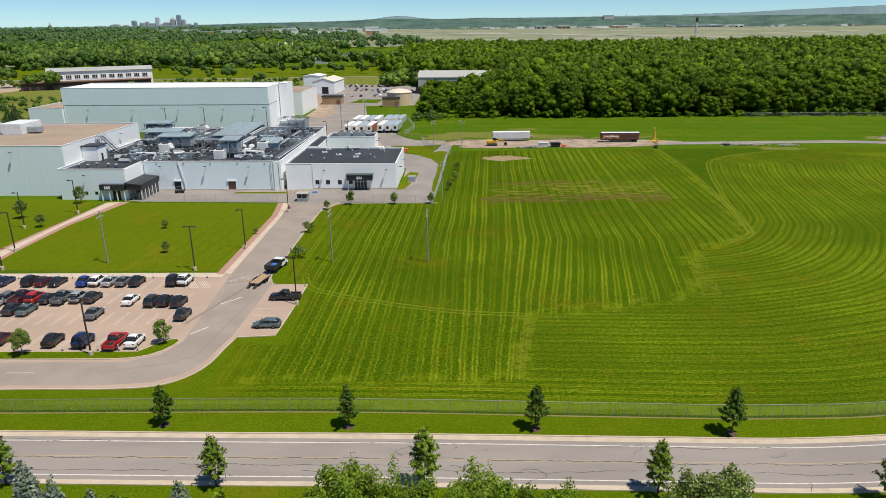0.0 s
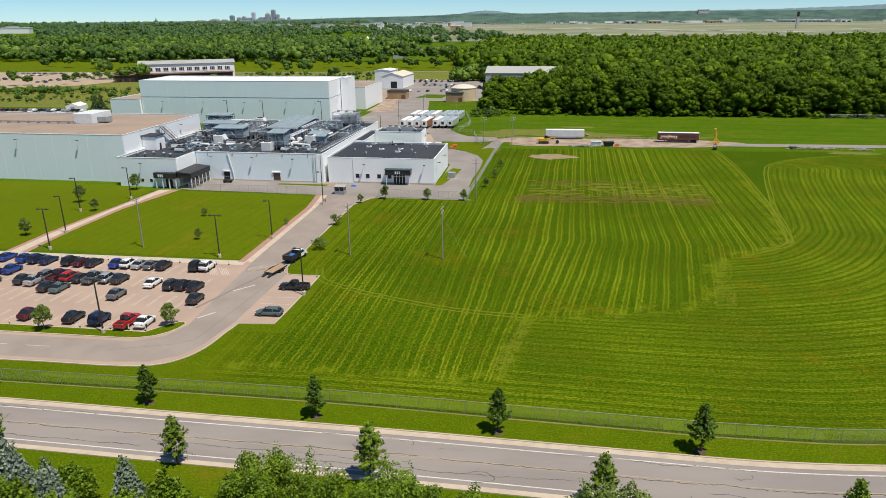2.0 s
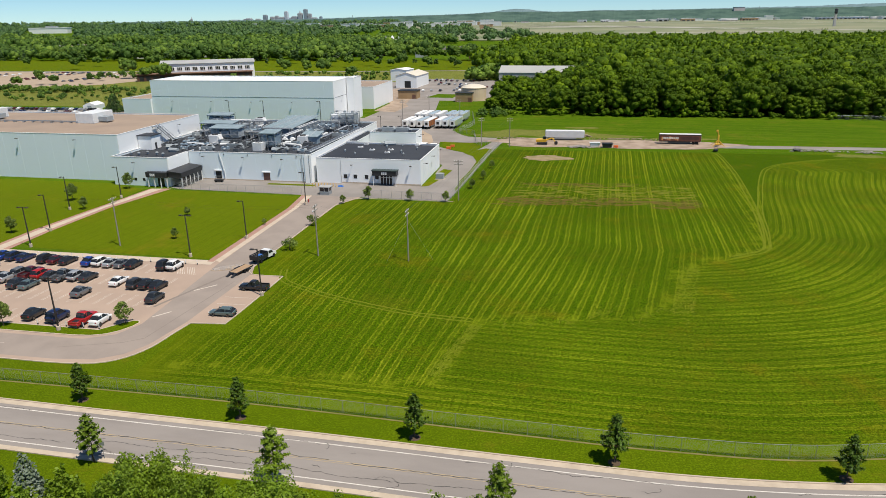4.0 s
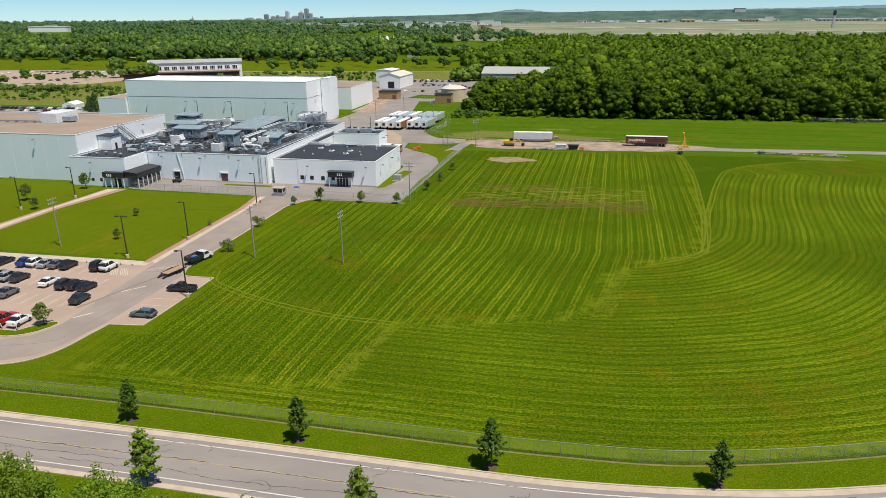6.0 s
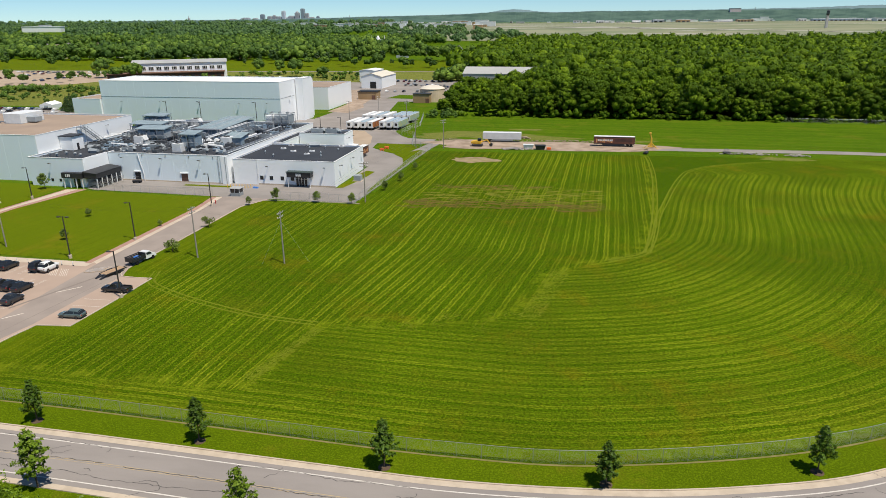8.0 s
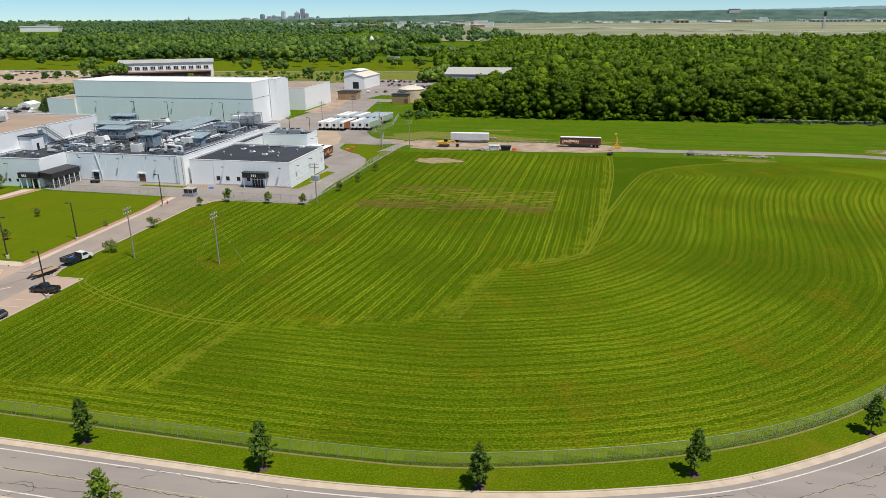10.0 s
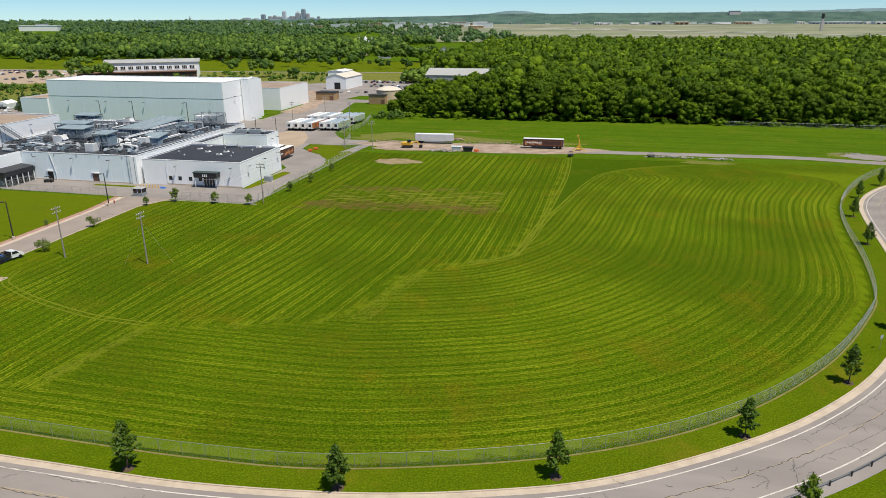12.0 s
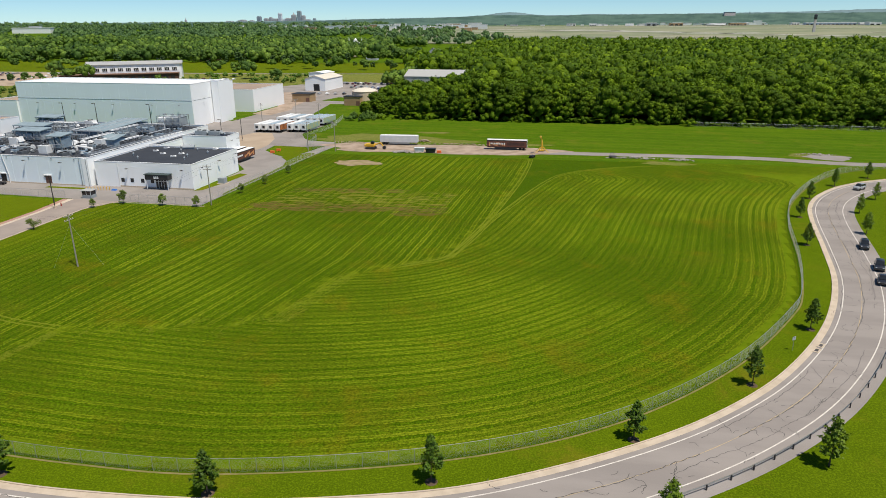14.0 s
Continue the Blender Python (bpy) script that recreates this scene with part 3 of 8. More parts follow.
piece("centre_line_a", ribbon([p for p in ROAD_N if p.y < 262], 4.62, 4.71, 0.043), YELLOW_LINE, "yellow painted centre line on the road", "road marking", kind="structure")
piece("centre_line_b", ribbon([p for p in ROAD_N if p.x < 88], 4.93, 5.0, 0.043), YELLOW_LINE, "yellow painted centre line on the road", "road marking", kind="structure")


def cracks():
    """Sealed cracks that wander along and across the road."""
    rnd = random.Random(4)
    g = Geo()
    near = [p for p in offset(ROAD_N, 4.8)]

    def wander(pts, w):
        a = []
        for p, q in zip(pts, pts[1:]):
            n = max(1, int((q - p).length / 0.45))
            side = Vector((p.y - q.y, q.x - p.x)).normalized()
            a += [p.lerp(q, k / n) + side * rnd.uniform(-0.11, 0.11) for k in range(n)]
        for p, q in zip(a, a[1:]):
            d = (q - p)
            if d.length < 1e-4:
                continue
            n = Vector((-d.y, d.x)).normalized() * w * rnd.uniform(0.5, 1.3)
            g.quad((*(p - n), 0.046), (*(q - n), 0.046), (*(q + n), 0.046), (*(p + n), 0.046))

    first = next(i for i, p in enumerate(near) if p.x > -70)
    for lane in (1.9, 4.8, 6.4, 6.9):
        line = offset(ROAD_N, lane)
        off, i = 0.0, first
        while i < len(line) - 3 and line[i].y < 262:
            run = rnd.randint(22, 44) if lane == 4.8 else rnd.randint(5, 20)
            pts = []
            for q, nrm in zip(line[i:i + run], offset(line, 1.0)[i:i + run]):
                off = max(-0.22, min(0.22, off + rnd.uniform(-0.2, 0.2))) if lane == 4.8 else max(-0.5, min(0.5, off + rnd.uniform(-0.34, 0.34)))
                pts.append(q + (nrm - q) * off)
            wander(pts, 0.048 if lane == 4.8 else 0.034)
            i += run + (rnd.randint(0, 2) if lane == 4.8 else rnd.randint(3, 20))
    for i in range(first, len(near) - 6, 1):
        if rnd.random() < 0.16 and near[i].y < 262:
            t = (near[i + 1] - near[i]).normalized()
            n = Vector((t.y, -t.x))
            o, pts = rnd.uniform(-3.6, 2.6), []
            at = near[i] + n * o
            for _ in range(rnd.randint(3, 7)):
                pts.append(at.copy())
                at = at + n * rnd.uniform(0.2, 0.7) + t * rnd.uniform(-0.6, 0.6)
            wander(pts, 0.032)
    for i in range(first, len(near) - 6):
        bend = near[i].x > 62
        if near[i].y < 262 and rnd.random() < (0.75 if bend else 0.12):
            t = (near[i + 1] - near[i]).normalized()
            n = Vector((t.y, -t.x))
            for _ in range(2):
                at = near[i] + n * rnd.uniform(-3.6, 3.8)
                turn = rnd.choice((0, 3.14, 1.57)) + rnd.uniform(-0.6, 0.6)
                pts = []
                for _ in range(rnd.randint(5, 15)):
                    pts.append(at.copy())
                    turn += rnd.uniform(-0.55, 0.55)
                    at = at + (t * math.cos(turn) + n * math.sin(turn) * 0.8) * rnd.uniform(0.2, 0.4)
                wander(pts, 0.03)
    piece("road_cracks", g, TAR, "dark sealed cracks in the asphalt", "cracks", kind="stuff")


cracks()

# car park and drive
sheet("verge_lot", [(-300, 76.9), (-60, 77.0), (-28, 77.5), (-28, 130), (-38.5, 130), (-38.5, 186), (-44, 186), (-45, 100), (-60, 90), (-300, 90)], 0.026, VERGE, "green grass round the car park", "verge")
LOT_EDGE = smooth_line([(-33.4, 122.0), (-33.7, 110), (-34.2, 99.2)], 3) + smooth_line([(-40.3, 98.6), (-41.0, 95.2), (-41.9, 89.3), (-44.0, 85.3), (-47.6, 83.0), (-54, 82.3), (-64, 82.3), (-76, 82.1), (-90, 82.1), (-110, 82.2), (-140, 82.2), (-190, 82.4), (-300, 82.6)], 1.2)
PAVED = [(p.x, p.y) for p in LOT_EDGE] + [(-300, 126.8), (-110, 126.6), (-54, 126.4), (-51.6, 129.5), (-50.6, 171.6), (-52, 186.5), (-36, 186.5), (-40.6, 176.5), (-41.3, 140), (-41.6, 126.4), (-40.2, 122.4)]
sheet("car_park", PAVED, 0.034, LOT, "warm grey paved car park with faded stall lines", "car park")
sheet("drive", [(-50.2, 126.4), (-50.4, 172), (-51.6, 186.4), (-37.0, 186.4), (-40.8, 176.5), (-41.5, 140), (-41.8, 126.4), (-40.4, 122.4), (-41.2, 99), (-42.8, 90), (-44.8, 86.4), (-48.2, 84.1), (-55, 83.3), (-290, 83.6), (-290, 90.3), (-55, 90.2), (-50.5, 92.5), (-48.6, 97)], 0.040, DRIVE, "grey paved drive running up to the gate", "drive")
piece("kerb_lot", kerb(LOT_EDGE, -0.2, 0.0, 0.0, 0.15), CONCRETE, "pale concrete kerb round the car park", "kerb", kind="structure")
EAST = smooth_line([(-33.4, 122.0), (-40.2, 122.3), (-41.6, 126.4), (-41.3, 140), (-40.6, 176.5), (-37.5, 183.5), (-30, 184.8), (-8.5, 184.6)], 1.5)
piece("kerb_drive", kerb(EAST, -0.2, 0.0, 0.0, 0.15), CONCRETE, "pale concrete kerb along the drive", "kerb", kind="structure")
ISLAND = [Vector(q) for q in ((-300, 93.6), (-76, 93.6), (-54.4, 93.5), (-52.0, 96.6), (-50.6, 97.8), (-49.7, 97.8), (-49.3, 97.2), (-49.6, 95.8), (-50.6, 93.9), (-52.2, 92.4), (-54.4, 91.5), (-57.5, 91.2), (-76, 91.2), (-300, 91.6))]
sheet("lot_island", [(p.x, p.y) for p in ISLAND], 0.13, VERGE, "green grass island with a kerb", "island", thick=0.12)
piece("kerb_island", kerb(ISLAND, -0.18, 0.02, 0.0, 0.15), CONCRETE, "pale concrete kerb round the grass island", "kerb", kind="structure")
sheet("walk_lot", [(-300, 126.6), (-51.6, 126.2), (-51.6, 128.8), (-300, 129.6)], 0.06, CONCRETE, "pale concrete walk along the car park", "walk")
sheet("walk_drive", [(-51.9, 129), (-51.5, 172), (-53.0, 186), (-51.2, 186), (-50.3, 172), (-50.4, 128)], 0.064, CONCRETE, "pale concrete walk along the drive", "walk")
sheet("walk_drive_brick", [(-53.4, 128), (-53.0, 172), (-54.6, 186), (-53.0, 186), (-51.5, 172), (-51.9, 128)], 0.068, BRICKWALK, "red brick paver strip beside the walk", "walk")
sheet("walk_entrance", [(-109.3, 128.6), (-109.3, 143), (-105.2, 187.6), (-98.4, 188.6), (-103.4, 165), (-104.2, 143), (-103.6, 128.6)], 0.05, BRICKWALK, "red brick paver edging of the entrance walk", "walk")
sheet("walk_entrance_middle", [(-108.0, 128.6), (-108.0, 143), (-104.6, 187.6), (-101.2, 188.2), (-104.9, 165), (-105.4, 143), (-105.2, 128.6)], 0.056, CONCRETE, "pale concrete entrance walk", "walk")
sheet("apron", [(-96, 188.6), (-52, 186.4), (-10.2, 185.4), (-9.6, 195), (-8.1, 221), (-6.6, 253), (-5.0, 272), (-3.4, 283), (-8, 284), (-10.2, 272), (-13.6, 256.5), (-17, 258.5), (-22, 262.5), (-29, 270), (-35, 272), (-36, 254), (-20.6, 234), (-20.4, 212), (-21.2, 201.9), (-55, 203.4), (-99, 202.8), (-99.5, 190)], 0.045, SERVICE, "grey paved service road round the building", "drive")
sheet("apron_north", [(-29, 269), (-30, 281), (-17, 280), (-8, 283), (-7, 293), (-20, 295), (-24, 300), (-30, 312), (-30, 330), (-66, 330), (-66, 290), (-37, 256), (-32, 262)], 0.041, GRAVEL, "grey gravel yard behind the building", "yard")
sheet("sand_apron", [(-53, 313), (-45, 312), (-37, 297), (-33, 281), (-33, 271), (-40, 270), (-58, 300)], 0.052, SAND, "sandy strip of worn ground in the yard", "yard")
sheet("grass_yard", [(-29, 280.5), (-17, 279), (-10.8, 276), (-11.4, 270), (-14.4, 257.5), (-17, 259.5), (-21.6, 263), (-27, 269.5)], 0.05, GRASS, "green grass triangle between service road and yard", "lawn")
sheet("grass_apron", [(-55, 197.4), (-71, 197.8), (-71, 199.6), (-55, 199.4)], 0.06, GRASS, "narrow grass strip along the wall", "lawn")
sheet("grass_corner", [(-21.4, 201.4), (-20.3, 220), (-18.9, 227.4), (-15.6, 226.2), (-16.7, 214.8), (-19.2, 202.4)], 0.055, GRASS, "grass strip beside the building", "lawn")
sheet("grass_loop", [(-16.8, 257.5), (-11.9, 250.8), (-9.4, 241.6), (-9.5, 227.3), (-10.6, 212), (-10.6, 200), (-9.8, 197), (-8.6, 221), (-7.1, 253), (-6.0, 266), (-9.0, 268)], 0.056, GRASS, "narrow green lawn between service road and fence", "lawn")


def lot_lines():
    g = Geo()

    def bar(x, y, w, l, a=0.0):
        g.box(x - w / 2, x + w / 2, y - l / 2, y + l / 2, 0.036, 0.041, rz=a)

    for row, y, x0, x1 in ((0, 122.2, -112, -58), (1, 115.2, -104, -52), (2, 106.2, -104, -50), (3, 97.0, -106, -54)):
        x = x0
        while x < x1:
            bar(x - 0.2, y, 0.08, 5.2, -3)
            bar(x + 0.2, y, 0.08, 5.2, -3)
            x += 2.75
    for x in (-54.6, -57.0):
        for k in range(5):
            bar(x + 0.4 * k, 122.2, 0.1, 4.6, 32)
    bar(-47.4, 101.2, 0.32, 3.4, -38)
    bar(-46.0, 114.0, 0.32, 4.6, -42)
    for k in range(9):
        bar(-69 - 7.5 * k, 87.0, 4.2, 0.11)
    for k in range(3):
        bar(-37.2, 104.2 + 3.1 * k, 5.6, 0.09, 2)
    piece("stall_lines", g, surface("faded_paint", (0.64, 0.58, 0.51), (0.47, 0.39, 0.32), 0.9, 10, 0.85), "faded white stall lines", "road marking", kind="structure")
    t = Geo()
    for p, q, w in (((-50.8, 104), (-42.6, 128), 0.3), ((-44.8, 92), (-41.9, 118), 0.07), ((-47.5, 90), (-44.8, 92), 0.07), ((-57, 86.9), (-47.5, 90), 0.07), ((-43.2, 124), (-42.6, 150), 0.06)):
        d = Vector((q[0] - p[0], q[1] - p[1])).normalized()
        n = Vector((-d.y, d.x)) * w
        t.quad((p[0] - n.x, p[1] - n.y, 0.044), (q[0] - n.x, q[1] - n.y, 0.044), (q[0] + n.x, q[1] + n.y, 0.044), (p[0] + n.x, p[1] + n.y, 0.044))
    piece("drive_seams", t, surface("seal_patch", (0.25, 0.21, 0.18), (0.21, 0.175, 0.15), 1, 9, 0.9), "dark sealed seams in the drive", "cracks", kind="stuff")


lot_lines()

# rows of clippings where the mower turned, and tyre marks
for i, pts in enumerate(([(-34.6, 126), (-32.4, 120.4), (-26.9, 116.8), (-17.6, 112.7), (-4.2, 108.6), (7.7, 107.1)], [(67.6, 154), (70.5, 167), (73.4, 184), (76.8, 198), (81, 215), (86.3, 233.5), (90.5, 243), (98, 251), (109, 257.5), (122, 262.5)], [(58.5, 147), (63, 150), (67.0, 153.7), (69.5, 165), (72.4, 184), (74.8, 204), (77.6, 234), (78.6, 258), (78.6, 268)])):
    line = smooth_line(pts, 1.5)
    for d in ((-0.75, -0.35), (0.45, 0.8)):
        piece("clipping_row", ribbon(line, d[0], d[1], 0.036 + 0.004 * i), DRY, "pale row of cut grass along a wheel track", "clippings", kind="structure")

rt = random.Random(23)
g = Geo()


def sliver(cx, cy, l, w, a, z):
    """One thin wisp of cut grass."""
    c, q = math.cos(a), math.sin(a)
    g.add([(cx + c * x * l - q * y * w, cy + q * x * l + c * y * w, z) for x, y in ((-1, 0), (-0.4, -0.7), (0.5, -0.5), (1, 0.1), (0.3, 0.6), (-0.5, 0.5))], [(0, 1, 2, 3, 4, 5)])


for k in range(26):
    # loops of clippings where the mower turned at the end of a swath
    u = rt.random()
    cx, cy = (10 + 32 * u, 106.5 + 8 * u)
    cx, cy, rr, a0, sw = cx + rt.uniform(-2, 2), cy + rt.uniform(-3, 4), rt.uniform(0.6, 1.5), rt.uniform(0, 6.28), rt.uniform(1.4, 3.6)
    for i in range(16):
        a = a0 + sw * i / 15
        sliver(cx + rr * math.cos(a) + rt.gauss(0, 0.12), cy + 1.3 * rr * math.sin(a) + rt.gauss(0, 0.12), 0.3, 0.07, a + 1.57, 0.0365 + 0.0001 * k)
for n, (xa, ya), (xb, yb), half in ((460, (4.6, 87.5), (8.6, 105.5), 1.1), (520, (43.6, 115.5), (49.0, 140), 1.9), (150, (58, 147), (68, 155), 1.2)):
    for k in range(n):
        # clippings strewn where the mower came out of the rows
        u = rt.random()
        sliver(xa + (xb - xa) * u + rt.uniform(-half, half), ya + (yb - ya) * u + rt.gauss(0, 0.6), rt.uniform(0.2, 0.65), rt.uniform(0.05, 0.13), rt.choice((1.35, 1.35, 0.4, 2.4)) + rt.gauss(0, 0.4), 0.0365 + 0.00002 * k)
piece("turning_marks", g, DRY, "curved rows of cut grass where the mower turned", "clippings", kind="stuff")
sheet("uncut_wedge", [(78.9, 268), (78.4, 246), (77.4, 225), (75.4, 204), (73.2, 186), (76.6, 199), (81, 216), (86.2, 234.5), (90.4, 244), (98, 252), (109, 258.5), (120, 262.5), (128, 266), (128, 269)], 0.035, UNMOWN, "darker wedge of uncut grass between two mown parts", "grass")
# gravel track, dirt and dug ground at the far side of the field
TRACK = smooth_line([(-14, 288), (10, 284), (40, 280), (85, 282), (125, 283), (163, 283), (205, 277.5), (300, 292), (420, 305)], 3)
piece("gravel_track", ribbon(TRACK, -3.2, 3.2, 0.05), GRAVEL, "grey gravel track beyond the field", "track", kind="structure")


def blot(cx, cy, rx, ry, seed, n=40):
    r = random.Random(seed)
    ph = [r.uniform(0, 6.28) for _ in range(4)]
    return [(cx + rx * math.cos(a) * (1 + 0.12 * math.sin(3 * a + ph[0]) + 0.08 * math.sin(7 * a + ph[1])), cy + ry * math.sin(a) * (1 + 0.15 * math.sin(4 * a + ph[2]) + 0.1 * math.sin(9 * a + ph[3]))) for a in (2 * math.pi * i / n for i in range(n))]


sheet("dirt_yard", blot(38, 284, 50, 11, 1), 0.058, DIRT, "bare brown dirt yard round the parked trailers", "dirt")
sheet("dirt_heap_ground", blot(189, 289, 8, 6, 2), 0.06, GRAVEL, "bare gravel patch beside the track", "dirt")
sheet("dirt_patch", blot(15.5, 251.5, 9.0, 4.8, 3), 0.05, surface("brown_dirt", (0.34, 0.25, 0.165), (0.20, 0.17, 0.07), 0.35, 3, 0.95, relief=0.05), "bare dirt patch in the mown field", "dirt")
rd = random.Random(17)
for nm, mat, count, y0, y1, x0, x1, wide, text in (("dead_turf", THATCH, 330, 184, 214, 8, 60, 0.26, "dry olive streaks of dead turf in the field"), ("dug_turf", DUG, 290, 183.5, 196, 4, 60, 0.26, "broken brown streaks of dug turf in the field"), ("dug_turf_edge", DUG, 80, 206, 214, 10, 44, 0.24, "broken brown streaks of dug turf in the field")):
    g = Geo()
    for k in range(count):
        cx, cy, l = rd.uniform(x0, x1), rd.triangular(y0, y1), rd.uniform(1.2, 5.5)
        n, u, ph = 7, wide * rd.uniform(0.4, 1.0), rd.uniform(0, 6)
        pts = [(cx + l * (i / (n - 1) - 0.5), cy + 0.06 * (cx + l * (i / (n - 1) - 0.5)) - 2 + 0.15 * math.sin(i * 1.7 + ph), u * (0.15 + math.sin(math.pi * (i + 0.4) / n) * rd.uniform(0.5, 1.2))) for i in range(n)]
        z = 0.037 + 0.00003 * k + (0.008 if mat is DUG else 0)
        g.add([(x, y + e * q, z) for e in (-1, 1) for x, y, q in pts], [(i, i + 1, n + i + 1, n + i) for i in range(n - 1)])
    piece(nm, g, mat, text, "turf", kind="stuff")
for k, (x, y, a, b) in enumerate(((10, 308, 26, 9), (38, 303, 16, 5), (-8, 300, 10, 5), (72, 299, 14, 3), (128, 268, 9, 3), (185, 292, 10, 5), (30, 325, 8, 2.5))):
    sheet("weed_patch_%s" % "abcdefg"[k], blot(x, y, a, b, 40 + k), 0.032 + 0.001 * k, ROUGH, "pale dry weeds in the grass", "rough grass")
sheet("far_yard", [(-66, 320), (-30, 322), (-28, 352), (-50, 372), (-58, 430), (-62, 540), (-130, 560), (-150, 520), (-84, 470), (-82, 380), (-84, 330)], 0.05, GRAVEL, "grey paved yard and road behind the plant", "yard")
sheet("hall_apron", [(-84, 306), (-64, 308), (-64, 332), (-82, 348), (-94, 348), (-94, 330)], 0.046, SERVICE, "worn grey paving beside the tall hall", "yard")
sheet("hall_ramp", [(-86, 412), (-76, 414), (-82, 470), (-104, 500), (-120, 494)], 0.056, DIRT, "brown bare ground beside the storage hall", "dirt")
sheet("hangar_lot", [(-66, 429), (-27, 429), (-25, 505), (-34, 575), (-110, 592), (-120, 548), (-66, 536)], 0.055, SERVICE, "worn grey paving between the sheds and the hangar", "yard")
sheet("lot_lawn", [(-70, 446), (-52, 444), (-50, 466), (-66, 468)], 0.062, MEADOW, "small mown grass plot between paved yards", "lawn")
sheet("dirt_ramp", [(-86, 376), (-73, 372), (-71, 398), (-80, 424), (-86, 424)], 0.06, DIRT, "brown bare ground beside the storage hall", "dirt")

# ---- trees ----


def leaf_quads(rng, centres, normals, size, jitter=0.8):
    """Small bent-free leaves facing roughly along the normals."""
    n = len(centres)
    d = normals + rng.normal(0, jitter, (n, 3))
    d /= np.linalg.norm(d, axis=1)[:, None] + 1e-9
    ref = rng.normal(0, 1, (n, 3))
    u = np.cross(d, ref)
    u /= np.linalg.norm(u, axis=1)[:, None] + 1e-9
    w = np.cross(d, u)
    s = size * rng.uniform(0.6, 1.3, (n, 1))
    a, b = u * s, w * s * 0.75
    v = np.stack([centres - a, centres - b * 0.9, centres + a, centres + b * 0.9], 1).reshape(-1, 3)
    return v, np.arange(4 * n).reshape(n, 4)


def crown_arrays(seed, radius, low, top, count, size, blobs=14, cone=0.0, rough=0.35, jitter=0.5, clump=(0.34, 0.56), spread=(0.35, 0.72)):
    """Leaves in clumps over a crown from height low to top."""
    rng = np.random.default_rng(seed)
    h = top - low
    cs, ns = [], []
    k = rng.uniform(0, 1, blobs) ** 0.8
    ang = rng.uniform(0, 2 * np.pi, blobs) + np.arange(blobs) * 2.4
    prof = np.sin(np.pi * np.clip(0.12 + 0.84 * k, 0, 1)) ** 0.7
    if cone:
        prof = prof * (1 - cone) + (1 - k) * cone
    rad = radius * prof * rng.uniform(*spread, blobs)
    bc = np.column_stack([np.cos(ang) * rad, np.sin(ang) * rad, low + h * (0.1 + 0.76 * k)])
    br = radius * rng.uniform(*clump, blobs) * (0.6 + 0.4 * prof)
    per = np.maximum(1, (count * br ** 2 / (br ** 2).sum()).astype(int))
    for c, r, m in zip(bc, br, per):
        d = rng.normal(0, 1, (m, 3))
        d[:, 2] = d[:, 2] * 0.85 + 0.12
        d /= np.linalg.norm(d, axis=1)[:, None]
        reach = r * (1 - rough * rng.random((m, 1)) ** 2)
        cs.append(c + d * reach * (1, 1, 0.85))
        ns.append(d)
    c = np.concatenate(cs)
    c[:, 2] = np.maximum(c[:, 2], low * 0.9)
    return leaf_quads(rng, c, np.concatenate(ns), size, jitter), bc, br


def bough_arrays(seed, radius, low, top, count, size, boughs=11):
    """A full-grown crown: separate rising boughs of unlike length, each a heap of leafy clumps with a pointed tip."""
    rng = np.random.default_rng(seed)
    h = top - low
    cs, ns = [], []
    per = count // boughs
    for b in range(boughs):
        a = b * 2.4 + rng.uniform(-0.5, 0.5)
        k = (b + 0.5) / boughs
        out = radius * rng.uniform(0.35, 0.85) * (1.05 - 0.75 * k)
        c = np.array([math.cos(a) * out, math.sin(a) * out, low + h * (0.26 + 0.5 * k)])
        r = radius * rng.uniform(0.28, 0.46) * (1.1 - 0.4 * k)
        tall = rng.uniform(0.9, 1.35)
        m = 16
        d = rng.normal(0, 1, (m, 3))
        d[:, 2] += 0.35
        d /= np.linalg.norm(d, axis=1)[:, None]
        bc = c + d * r * rng.uniform(0.45, 1.0, (m, 1)) * (1, 1, tall)
        # a tip of small clumps standing out of the top
        lean = np.array([math.cos(a) * 0.3, math.sin(a) * 0.3, 1.0])
        tip = c + lean * np.linspace(0.7, 1.55, 5)[:, None] * r * tall * 0.8 + rng.normal(0, 0.12, (5, 3))
        bc = np.concatenate([bc, tip])
        br = np.concatenate([r * rng.uniform(0.28, 0.5, m), r * np.linspace(0.32, 0.10, 5)])
        num = np.maximum(3, (per * br ** 2 / (br ** 2).sum()).astype(int))
        for q, w, n in zip(bc, br, num):
            e = rng.normal(0, 1, (n, 3))
            e[:, 2] += 0.2
            e /= np.linalg.norm(e, axis=1)[:, None]
            cs.append(q + e * w * (1.1 - 0.5 * rng.random((n, 1)) ** 2))
            ns.append(e)
    c = np.concatenate(cs)
    c[:, 2] = np.minimum(np.maximum(c[:, 2], low * 0.8), top)
    return leaf_quads(rng, c, np.concatenate(ns), size, 0.55)


